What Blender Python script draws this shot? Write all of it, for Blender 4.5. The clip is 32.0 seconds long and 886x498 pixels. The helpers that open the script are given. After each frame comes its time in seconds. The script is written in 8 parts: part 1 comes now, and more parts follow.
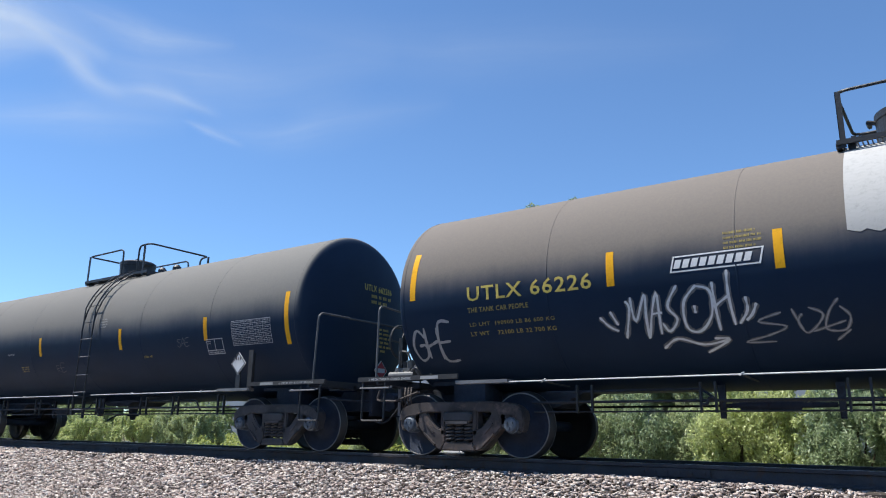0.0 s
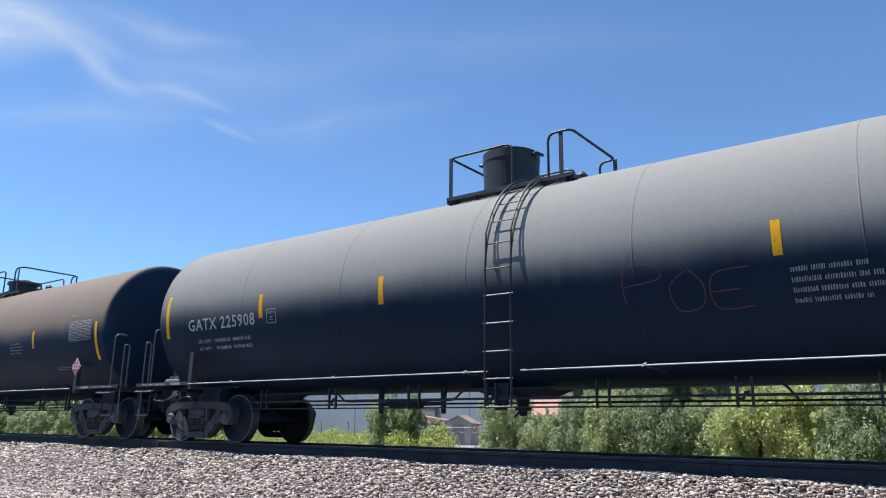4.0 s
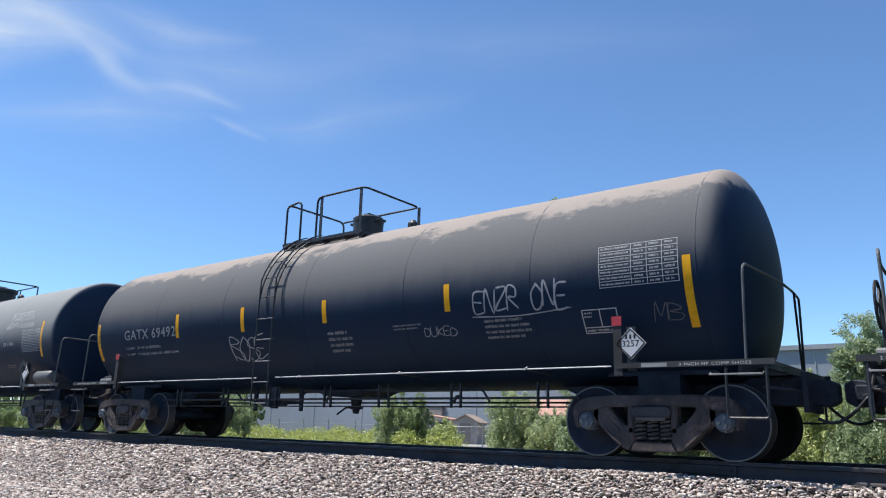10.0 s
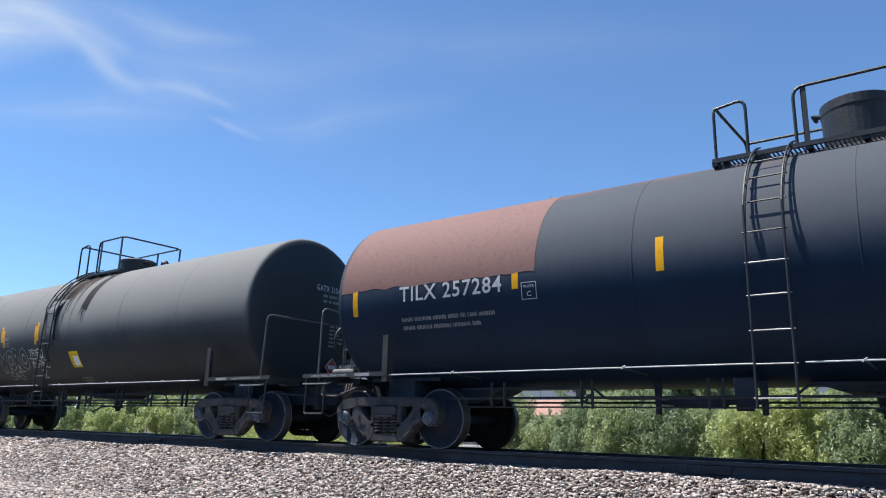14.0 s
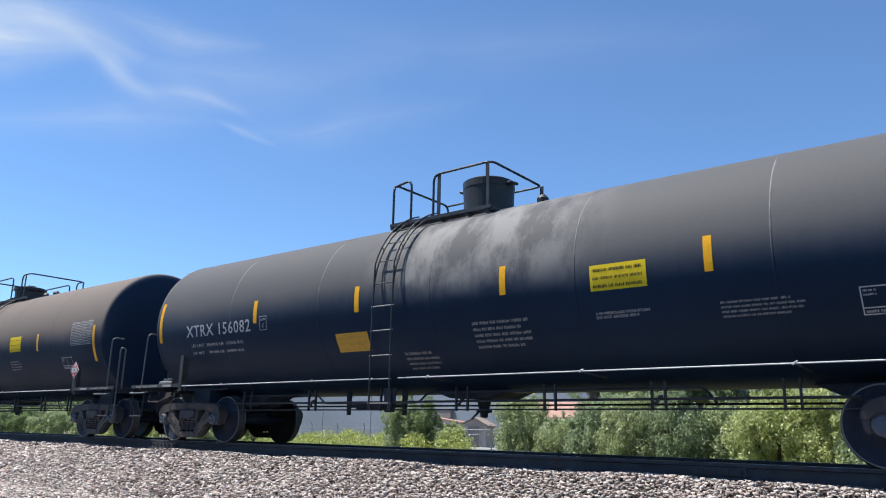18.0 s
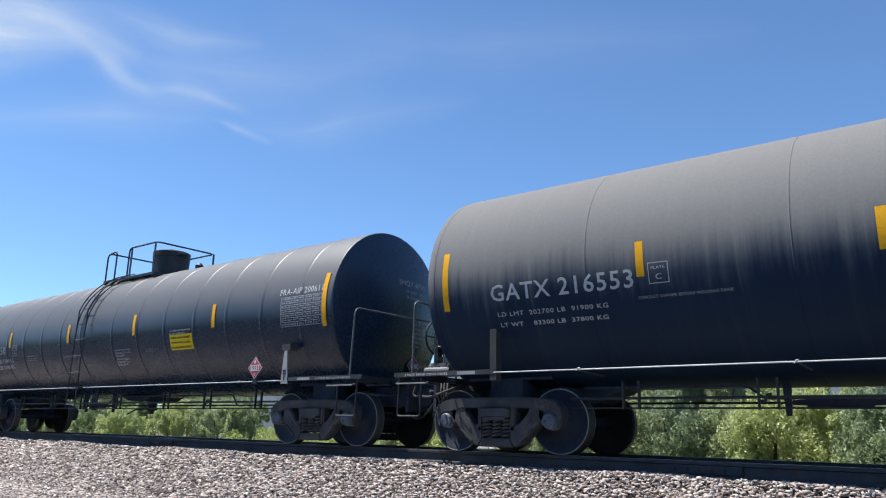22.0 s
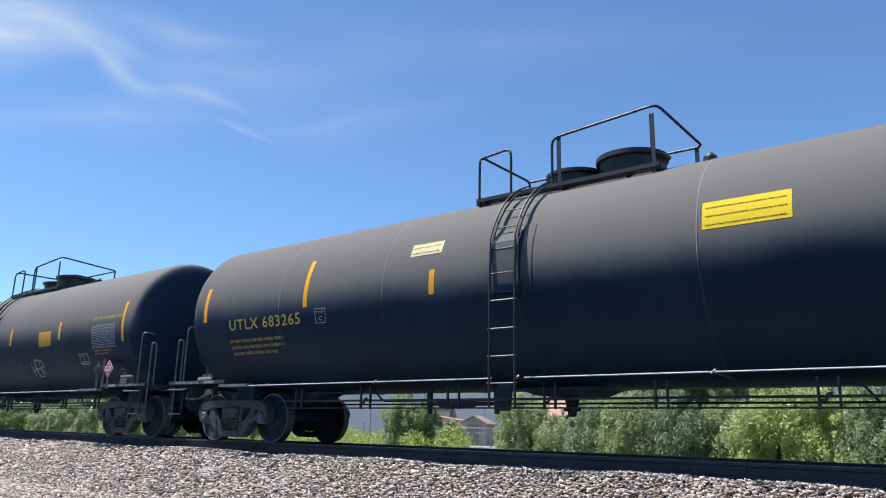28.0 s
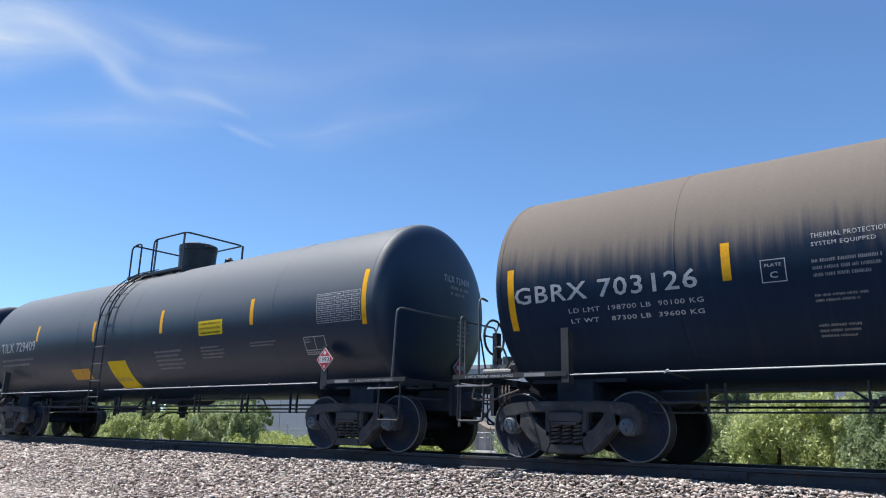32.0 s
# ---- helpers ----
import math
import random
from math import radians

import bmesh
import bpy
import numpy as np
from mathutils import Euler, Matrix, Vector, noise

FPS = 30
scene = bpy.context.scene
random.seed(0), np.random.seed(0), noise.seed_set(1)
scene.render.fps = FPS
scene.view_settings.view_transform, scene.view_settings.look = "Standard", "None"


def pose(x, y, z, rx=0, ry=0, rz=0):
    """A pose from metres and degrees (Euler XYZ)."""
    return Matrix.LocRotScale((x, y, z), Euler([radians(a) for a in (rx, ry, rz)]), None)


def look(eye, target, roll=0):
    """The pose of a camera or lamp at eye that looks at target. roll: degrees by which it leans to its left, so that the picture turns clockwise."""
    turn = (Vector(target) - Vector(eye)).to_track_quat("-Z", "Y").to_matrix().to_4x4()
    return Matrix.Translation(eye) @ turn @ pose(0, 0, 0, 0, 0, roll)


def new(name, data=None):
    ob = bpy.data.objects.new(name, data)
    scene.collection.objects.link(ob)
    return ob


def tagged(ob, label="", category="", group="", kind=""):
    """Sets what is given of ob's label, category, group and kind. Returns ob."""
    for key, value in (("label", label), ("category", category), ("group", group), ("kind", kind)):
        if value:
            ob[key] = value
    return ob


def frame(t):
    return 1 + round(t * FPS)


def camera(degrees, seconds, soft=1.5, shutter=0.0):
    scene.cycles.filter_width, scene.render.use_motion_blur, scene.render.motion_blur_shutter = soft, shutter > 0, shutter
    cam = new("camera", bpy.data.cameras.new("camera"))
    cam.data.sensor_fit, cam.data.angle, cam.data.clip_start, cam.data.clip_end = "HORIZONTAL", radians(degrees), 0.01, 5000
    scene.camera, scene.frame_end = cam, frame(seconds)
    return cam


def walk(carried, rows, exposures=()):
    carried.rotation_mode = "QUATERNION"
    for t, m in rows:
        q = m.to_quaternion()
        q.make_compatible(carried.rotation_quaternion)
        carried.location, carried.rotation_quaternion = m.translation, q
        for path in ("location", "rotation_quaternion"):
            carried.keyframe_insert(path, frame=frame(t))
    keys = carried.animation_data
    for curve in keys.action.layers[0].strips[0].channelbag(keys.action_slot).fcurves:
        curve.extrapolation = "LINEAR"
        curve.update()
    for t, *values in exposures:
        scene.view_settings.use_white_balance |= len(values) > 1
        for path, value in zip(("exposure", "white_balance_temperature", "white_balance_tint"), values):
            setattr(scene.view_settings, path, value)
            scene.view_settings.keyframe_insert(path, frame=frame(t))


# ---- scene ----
# Metres. x runs along the track (the train rolls towards +x), y across it, z = 0 is the top of the rails.
YC = 10.175          # middle of the track
GROUND = -0.95
cam = camera(62.2, 32.0, soft=1.1, shutter=0.0)
EYE = (0.0, 0.0, 0.318)
# seconds, yaw, tilt above the horizon, lean: a phone held in the hand
HELD = [
    (0, 35.59, 14.15, -0.86), (0.5, 35.70, 14.15, -0.97), (1, 35.76, 14.02, -1.05), (1.5, 35.80, 13.95, -1.12),
    (2, 35.93, 13.93, -1.17), (2.5, 36.06, 13.85, -1.15), (4.5, 36.94, 13.77, -0.78), (5, 36.89, 13.86, -0.92),
    (5.5, 37.03, 13.79, -1.04), (6, 37.01, 13.59, -1.13), (6.5, 37.00, 13.49, -1.18), (7, 37.02, 13.39, -1.20),
    (7.5, 37.12, 13.40, -1.33), (8, 37.09, 13.47, -1.43), (8.5, 37.21, 13.47, -1.45), (9, 37.17, 13.63, -1.44),
    (9.5, 37.33, 13.62, -1.40), (10, 37.36, 13.68, -1.35), (10.5, 37.35, 13.64, -1.36), (11, 37.32, 13.73, -1.35),
    (11.5, 37.37, 13.69, -1.31), (12, 37.24, 13.70, -1.24), (12.5, 37.17, 13.70, -1.30), (13, 36.92, 13.73, -1.34),
    (13.5, 37.00, 13.73, -1.35), (15.5, 36.96, 13.59, -1.37), (16, 37.06, 13.63, -1.32), (16.5, 37.24, 13.67, -1.27),
    (17, 37.52, 13.83, -1.21), (17.5, 37.77, 13.89, -1.15), (18, 38.01, 13.89, -1.08), (18.5, 38.12, 13.99, -1.12),
    (19, 38.12, 14.00, -1.13), (19.5, 38.12, 13.99, -1.12), (20, 38.15, 13.94, -1.09), (20.5, 38.10, 13.91, -1.11),
    (21, 38.05, 13.81, -1.11), (21.5, 37.93, 13.85, -1.15), (22, 37.77, 13.79, -1.17), (22.5, 37.79, 13.76, -1.15),
    (23, 37.83, 13.73, -1.11), (23.5, 37.74, 13.75, -1.18), (24, 37.71, 13.74, -1.23), (24.5, 37.69, 13.80, -1.27),
    (25, 37.76, 13.74, -1.31), (25.5, 37.87, 13.76, -1.29), (26, 37.98, 13.70, -1.26), (26.5, 37.93, 13.73, -1.26),
    (28.5, 38.02, 13.79, -1.15), (29, 38.07, 13.84, -1.18), (29.5, 38.06, 13.87, -1.19), (30, 38.10, 13.90, -1.19),
    (30.5, 38.20, 13.93, -1.21), (31, 38.23, 13.94, -1.22), (31.5, 38.16, 14.00, -1.26), (32, 37.99, 14.09, -1.28)]
walk(cam, [(t, pose(*EYE, 90 + tilt, lean, yaw)) for t, yaw, tilt, lean in HELD])

# ---- light ----
SUN_TO = Vector((-0.36, -0.17, 0.917)).normalized()      # towards the sun
world = bpy.data.worlds.new("sky")
scene.world = world
world.use_nodes = True
wn = world.node_tree.nodes
sky = wn.new("ShaderNodeTexSky")
sky.sky_type = "NISHITA"
sky.sun_disc = False
sky.sun_elevation = math.asin(SUN_TO.z)
sky.sun_rotation = math.atan2(SUN_TO.x, SUN_TO.y)
sky.altitude = 1500
sky.air_density = 1.0
sky.dust_density = 0.1
sky.ozone_density = 5.0
wn["Background"].inputs["Strength"].default_value = 0.11
tint = wn.new("ShaderNodeVectorMath")
tint.operation = "MULTIPLY"
tint.inputs[1].default_value = (0.86, 1.0, 1.07)
world.node_tree.links.new(sky.outputs[0], tint.inputs[0])
world.node_tree.links.new(tint.outputs[0], wn["Background"].inputs[0])
sun_data = bpy.data.lights.new("sun", "SUN")
sun_data.energy = 4.6
sun_data.angle = radians(0.53)
sun_data.color = (1.0, 0.955, 0.88)
sun = new("sun", sun_data)
sun.matrix_world = look(SUN_TO * 50, (0, 0, 0))
scene.view_settings.exposure = 0.7


# ---- materials ----
def nodes_of(name):
    m = bpy.data.materials.new(name)
    m.use_nodes = True
    return m, m.node_tree.nodes, m.node_tree.links, m.node_tree.nodes["Principled BSDF"]


def rgb(c):
    return (c[0], c[1], c[2], 1.0)


def noise_node(n, l, scale, detail=5.0, rough=0.6, coord="Object", stretch=None, seed=0.0):
    tc = n.new("ShaderNodeTexCoord")
    mp = n.new("ShaderNodeMapping")
    mp.inputs["Location"].default_value = (seed, seed * 0.7, seed * 1.3)
    if stretch:
        mp.inputs["Scale"].default_value = stretch
    nt = n.new("ShaderNodeTexNoise")
    nt.inputs["Scale"].default_value = scale
    nt.inputs["Detail"].default_value = detail
    nt.inputs["Roughness"].default_value = rough
    l.new(tc.outputs[coord], mp.inputs[0])
    l.new(mp.outputs[0], nt.inputs["Vector"])
    return nt


def ramp(n, l, source, stops):
    r = n.new("ShaderNodeValToRGB")
    r.color_ramp.elements[0].position, r.color_ramp.elements[0].color = stops[0][0], rgb(stops[0][1])
    r.color_ramp.elements[1].position, r.color_ramp.elements[1].color = stops[-1][0], rgb(stops[-1][1])
    for p, c in stops[1:-1]:
        r.color_ramp.elements.new(p).color = rgb(c)
    l.new(source, r.inputs[0])
    return r


def math_node(n, l, op, a, b, clamp=False):
    k = n.new("ShaderNodeMath")
    k.operation = op
    k.use_clamp = clamp
    for i, v in enumerate((a, b)):
        if isinstance(v, (int, float)):
            k.inputs[i].default_value = v
        else:
            l.new(v, k.inputs[i])
    return k.outputs[0]


def mixed(n, l, fac, a, b):
    k = n.new("ShaderNodeMix")
    k.data_type = "RGBA"
    for s, v in (("Factor", fac), ("A", a), ("B", b)):
        sock = [i for i in k.inputs if i.name == s and (i.type == "RGBA" or s == "Factor")][0]
        if isinstance(v, tuple):
            sock.default_value = rgb(v)
        elif isinstance(v, float):
            sock.default_value = v
        else:
            l.new(v, sock)
    return [o for o in k.outputs if o.type == "RGBA"][0]


def bump(n, l, bsdf, height, strength, distance=0.02):
    b = n.new("ShaderNodeBump")
    b.inputs["Strength"].default_value = strength
    b.inputs["Distance"].default_value = distance
    l.new(height, b.inputs["Height"])
    l.new(b.outputs[0], bsdf.inputs["Normal"])


def plain(name, color, rough=0.6, metal=0.0, var=0.25, scale=6.0, bumpy=0.15, rust=None, rust_amount=0.5):
    """A worn surface: two scales of tone, optional rust patches, fine relief."""
    m, n, l, p = nodes_of(name)
    big = noise_node(n, l, scale * 0.35, 4)
    fine = noise_node(n, l, scale * 6, 6)
    lo = tuple(c * (1 - var) for c in color)
    hi = tuple(min(1, c * (1 + var)) for c in color)
    base = ramp(n, l, big.outputs[0], [(0.3, lo), (0.7, hi)]).outputs[0]
    base = mixed(n, l, math_node(n, l, "MULTIPLY", fine.outputs[0], 0.35), base, tuple(c * 0.6 for c in color))
    if rust:
        patch = noise_node(n, l, scale * 0.8, 8, 0.7, seed=3.0)
        k = ramp(n, l, patch.outputs[0], [(rust_amount - 0.06, (0, 0, 0)), (rust_amount + 0.1, (1, 1, 1))])
        base = mixed(n, l, k.outputs[0], base, rust)
    l.new(base, p.inputs["Base Color"])
    l.new(ramp(n, l, fine.outputs[0], [(0.2, (rough * 0.8,) * 3), (0.8, (min(1, rough * 1.25),) * 3)]).outputs[0], p.inputs["Roughness"])
    p.inputs["Metallic"].default_value = metal
    p.inputs["Specular IOR Level"].default_value = 0.5 if metal or rough < 0.55 else 0.2
    if bumpy:
        bump(n, l, p, fine.outputs[0], bumpy)
    return m


def tank_paint(name, base=(0.0120, 0.0265, 0.0540), dust_sheen=(0.2, 0.18, 0.16), level=2.6, soft=0.9, amount=0.55, rough=0.4, streaks=0.3,
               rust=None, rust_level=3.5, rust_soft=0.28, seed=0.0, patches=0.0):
    """Tank-car paint: road dust and sky sheen coloured into the upper half, rain streaks and, on some, rust along the
    crown.
    """
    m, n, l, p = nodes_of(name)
    dust_sheen = tuple(0.64 * c for c in dust_sheen)
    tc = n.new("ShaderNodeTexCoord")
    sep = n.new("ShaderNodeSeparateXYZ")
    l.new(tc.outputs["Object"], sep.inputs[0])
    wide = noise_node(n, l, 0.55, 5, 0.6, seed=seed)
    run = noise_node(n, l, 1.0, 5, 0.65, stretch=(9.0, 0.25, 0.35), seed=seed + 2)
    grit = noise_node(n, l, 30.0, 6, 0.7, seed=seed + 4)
    # paler above a set height: sky sheen as well as road dirt in colour
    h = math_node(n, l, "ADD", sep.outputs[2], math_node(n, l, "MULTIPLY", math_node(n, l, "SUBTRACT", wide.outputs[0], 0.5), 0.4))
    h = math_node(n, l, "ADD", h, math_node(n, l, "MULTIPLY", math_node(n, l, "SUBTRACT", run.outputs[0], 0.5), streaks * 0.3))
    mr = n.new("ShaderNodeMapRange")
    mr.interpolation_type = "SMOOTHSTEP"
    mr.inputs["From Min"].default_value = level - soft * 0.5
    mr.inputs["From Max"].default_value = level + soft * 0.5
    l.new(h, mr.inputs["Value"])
    # the pale colour keeps to the barrel; the heads' shade is coloured in
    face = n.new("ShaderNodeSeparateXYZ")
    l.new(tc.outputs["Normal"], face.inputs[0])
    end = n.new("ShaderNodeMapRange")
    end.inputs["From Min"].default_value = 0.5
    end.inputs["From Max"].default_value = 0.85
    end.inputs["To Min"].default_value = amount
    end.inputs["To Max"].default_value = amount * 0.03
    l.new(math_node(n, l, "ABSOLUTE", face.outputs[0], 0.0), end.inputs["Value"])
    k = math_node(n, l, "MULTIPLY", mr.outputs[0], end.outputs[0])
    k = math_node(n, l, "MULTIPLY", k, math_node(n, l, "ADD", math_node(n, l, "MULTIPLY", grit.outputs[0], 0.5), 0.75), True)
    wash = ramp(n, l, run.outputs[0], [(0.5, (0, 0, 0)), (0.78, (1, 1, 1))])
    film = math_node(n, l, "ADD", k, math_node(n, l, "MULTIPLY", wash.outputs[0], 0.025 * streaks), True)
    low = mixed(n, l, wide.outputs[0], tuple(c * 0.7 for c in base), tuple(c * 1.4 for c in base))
    col = mixed(n, l, film, low, dust_sheen)
    if patches:
        spot = noise_node(n, l, 1.6, 6, 0.65, seed=seed + 7, stretch=(1.0, 0.6, 0.55))
        sk = ramp(n, l, spot.outputs[0], [(0.42, (0, 0, 0)), (0.6, (1, 1, 1))])
        near = n.new("ShaderNodeMapRange")
        near.interpolation_type = "SMOOTHSTEP"
        near.inputs["From Min"].default_value = 2.6
        near.inputs["From Max"].default_value = 0.9
        l.new(math_node(n, l, "ABSOLUTE", math_node(n, l, "SUBTRACT", sep.outputs[0], 0.7), 0.0), near.inputs["Value"])
        patches = math_node(n, l, "MULTIPLY", near.outputs[0], patches)
        col = mixed(n, l, math_node(n, l, "MULTIPLY", sk.outputs[0], math_node(n, l, "MULTIPLY", mr.outputs[0], patches)), col, (0.24, 0.235, 0.23))
    if rust:
        edge = noise_node(n, l, 1.6, 7, 0.7, seed=seed + 9, stretch=(0.6, 1, 1))
        rh = math_node(n, l, "ADD", sep.outputs[2], math_node(n, l, "MULTIPLY", math_node(n, l, "SUBTRACT", edge.outputs[0], 0.5), 1.3))
        rr = n.new("ShaderNodeMapRange")
        rr.interpolation_type = "SMOOTHSTEP"
        rr.inputs["From Min"].default_value = rust_level - rust_soft
        rr.inputs["From Max"].default_value = rust_level + rust_soft * 1.2
        l.new(rh, rr.inputs["Value"])
        col = mixed(n, l, math_node(n, l, "MULTIPLY", rr.outputs[0], 0.8), col, rust)
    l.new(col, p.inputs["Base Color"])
    p.inputs["Specular IOR Level"].default_value = 0.5 if rough < 0.4 else 0.13
    l.new(math_node(n, l, "ADD", math_node(n, l, "MULTIPLY", film, 0.45), math_node(n, l, "ADD", rough, math_node(n, l, "MULTIPLY", math_node(n, l, "SUBTRACT", grit.outputs[0], 0.5), 0.12)), True), p.inputs["Roughness"])
    bump(n, l, p, math_node(n, l, "ADD", math_node(n, l, "MULTIPLY", grit.outputs[0], 0.12), math_node(n, l, "MULTIPLY", wide.outputs[0], 1.0)), 0.25, 0.03)
    return m


def paint_mark(name, color, wear=0.4, rough=0.6):
    """Stencil paint or vinyl, scuffed so that the paint under it shows."""
    m, n, l, p = nodes_of(name)
    w = noise_node(n, l, 14.0, 7, 0.75)
    k = ramp(n, l, w.outputs[0], [(0.28, (wear,) * 3), (0.5, (0, 0, 0))])
    l.new(mixed(n, l, k.outputs[0], color, tuple(c * 0.15 for c in color)), p.inputs["Base Color"])
    p.inputs["Roughness"].default_value = rough
    p.inputs["Specular IOR Level"].default_value = 0.25
    return m


def leaf_mat(name, a, b):
    m, n, l, p = nodes_of(name)
    g = n.new("ShaderNodeNewGeometry")
    l.new(ramp(n, l, g.outputs["Random Per Island"], [(0.0, a), (1.0, b)]).outputs[0], p.inputs["Base Color"])
    p.inputs["Roughness"].default_value = 0.5
    p.inputs["Transmission Weight"].default_value = 0.0
    t = n.new("ShaderNodeBsdfTranslucent")
    t.inputs[0].default_value = rgb(tuple(min(1, c * 1.5) for c in b))
    x = n.new("ShaderNodeMixShader")
    x.inputs[0].default_value = 0.27
    l.new(p.outputs[0], x.inputs[1])
    l.new(t.outputs[0], x.inputs[2])
    l.new(x.outputs[0], n["Material Output"].inputs[0])
    return m


def stone_mat():
    m, n, l, p = nodes_of("ballast_stone")
    g = n.new("ShaderNodeNewGeometry")
    f = noise_node(n, l, 40, 5, 0.7)
    c = ramp(n, l, g.outputs["Random Per Island"], [(0.0, (0.13, 0.105, 0.096)), (0.2, (0.48, 0.41, 0.372)), (0.4, (0.23, 0.185, 0.17)), (0.55, (0.50, 0.40, 0.36)), (0.75, (0.57, 0.51, 0.47)), (1.0, (0.68, 0.635, 0.595))])
    l.new(mixed(n, l, math_node(n, l, "MULTIPLY", f.outputs[0], 0.22), c.outputs[0], (0.16, 0.135, 0.125)), p.inputs["Base Color"])
    p.inputs["Roughness"].default_value = 0.85
    bump(n, l, p, f.outputs[0], 0.4, 0.01)
    return m


def ground_mat():
    m, n, l, p = nodes_of("dry_grass_ground")
    a = noise_node(n, l, 0.15, 6, 0.65)
    b = noise_node(n, l, 6.0, 6, 0.7)
    c = ramp(n, l, a.outputs[0], [(0.35, (0.06, 0.075, 0.022)), (0.5, (0.13, 0.125, 0.055)), (0.68, (0.19, 0.165, 0.105))])
    l.new(mixed(n, l, math_node(n, l, "MULTIPLY", b.outputs[0], 0.7), c.outputs[0], (0.05, 0.06, 0.025)), p.inputs["Base Color"])
    p.inputs["Roughness"].default_value = 0.95
    bump(n, l, p, b.outputs[0], 0.8, 0.1)
    return m


def cloud_mat(name, strength):
    """Thin ice cloud: brightest along the middle of a wisp, torn and faint at its rim."""
    m, n, l, p = nodes_of(name)
    n.remove(p)
    tc = n.new("ShaderNodeTexCoord")
    sep = n.new("ShaderNodeSeparateXYZ")
    l.new(tc.outputs["UV"], sep.inputs[0])
    a = noise_node(n, l, 1.0, 6, 0.6, "UV", (2.2, 1.6, 1.0), strength * 9)
    warp = math_node(n, l, "MULTIPLY", math_node(n, l, "SUBTRACT", a.outputs[0], 0.5), 0.55)

    def hump(s, power):
        d = math_node(n, l, "ABSOLUTE", math_node(n, l, "SUBTRACT", math_node(n, l, "MULTIPLY", s, 2.0), 1.0), 0.0)
        return math_node(n, l, "POWER", math_node(n, l, "SUBTRACT", 1.0, d, True), power)
    k = math_node(n, l, "MULTIPLY", hump(sep.outputs[0], 0.8), hump(math_node(n, l, "ADD", sep.outputs[1], warp), 1.1))
    k = math_node(n, l, "MULTIPLY", k, hump(sep.outputs[1], 0.5))
    fine = noise_node(n, l, 3.0, 6, 0.65, "UV", (1.0, 3.0, 1.0), strength * 5)
    k = math_node(n, l, "MULTIPLY", k, ramp(n, l, fine.outputs[0], [(0.25, (0.55,) * 3), (0.75, (1.0,) * 3)]).outputs[0])
    k = math_node(n, l, "MULTIPLY", k, strength, True)
    e = n.new("ShaderNodeEmission")
    e.inputs[0].default_value = (0.86, 0.94, 1.0, 1)
    e.inputs[1].default_value = 0.58
    t = n.new("ShaderNodeBsdfTransparent")
    x = n.new("ShaderNodeMixShader")
    l.new(k, x.inputs[0])
    l.new(t.outputs[0], x.inputs[1])
    l.new(e.outputs[0], x.inputs[2])
    l.new(x.outputs[0], n["Material Output"].inputs[0])
    return m


BLACK = plain("black_steel", (0.019, 0.022, 0.028), 0.5, 0.0, 0.4, 5, 0.2)
UNDER = plain("grimy_underframe", (0.040, 0.048, 0.066), 0.75, 0.0, 0.5, 4, 0.4, (0.03, 0.023, 0.02), 0.62)
TRUCK = plain("cast_truck_steel", (0.064, 0.064, 0.070), 0.6, 0.0, 0.45, 6, 0.25, (0.12, 0.105, 0.098), 0.6)
RUSTY = plain("rusty_truck_steel", (0.076, 0.068, 0.068), 0.7, 0.0, 0.45, 6, 0.25, (0.16, 0.122, 0.108), 0.57)
WHEEL = plain("wheel_steel", (0.026, 0.034, 0.054), 0.6, 0.0, 0.4, 5, 0.3, (0.022, 0.017, 0.015), 0.66)
TREAD = plain("polished_tread", (0.04, 0.038, 0.037), 0.5, 0.3, 0.2, 12, 0.1)
RIMLINE = plain("worn_rim_edge", (0.20, 0.195, 0.19), 0.5, 0.0, 0.3, 12, 0.1)
CAPBLUE = plain("bearing_cap_paint", (0.10, 0.125, 0.16), 0.5, 0.1, 0.3, 20, 0.2)
SIDERAIL = plain("pale_worn_side_rail", (0.58, 0.59, 0.61), 0.4, 0.1, 0.25, 9, 0.1)
PIPE = plain("worn_grey_pipe", (0.22, 0.22, 0.23), 0.45, 0.3, 0.3, 9, 0.15)
DECK = plain("end_deck_steel", (0.055, 0.057, 0.06), 0.6, 0.0, 0.35, 5, 0.08)
GREYTANK = plain("grey_reservoir_paint", (0.12, 0.125, 0.13), 0.5, 0.0, 0.3, 6, 0.05)
GRAB = plain("worn_grab_iron", (0.105, 0.11, 0.115), 0.5, 0.0, 0.35, 7, 0.05)
PALEPAD = plain("pale_bracket_paint", (0.34, 0.345, 0.35), 0.6, 0.0, 0.3, 7, 0.05)
RAIL = plain("rail_steel", (0.055, 0.056, 0.066), 0.7, 0.2, 0.35, 8, 0.3, (0.08, 0.05, 0.035), 0.6)
RAILTOP = plain("rail_head", (0.30, 0.31, 0.33), 0.3, 0.9, 0.15, 20, 0.05)
TIE = plain("weathered_tie", (0.07, 0.06, 0.052), 0.9, 0.0, 0.4, 6, 0.6)
BED = plain("ballast_fines", (0.11, 0.094, 0.088), 0.95, 0.0, 0.35, 30, 0.8)
ASPHALT = plain("worn_asphalt", (0.07, 0.07, 0.072), 0.9, 0.0, 0.3, 3, 0.5)
STONE = stone_mat()
GRASS = ground_mat()
YELLOW = paint_mark("reflective_yellow", (0.88, 0.43, 0.012), 0.35, 0.4)
LETTER_Y = paint_mark("stencil_yellow", (0.62, 0.49, 0.12), 0.5)
LETTER_W = paint_mark("stencil_white", (0.55, 0.555, 0.56), 0.5)
LETTER_DIM = paint_mark("faded_white", (0.34, 0.34, 0.34), 0.6)
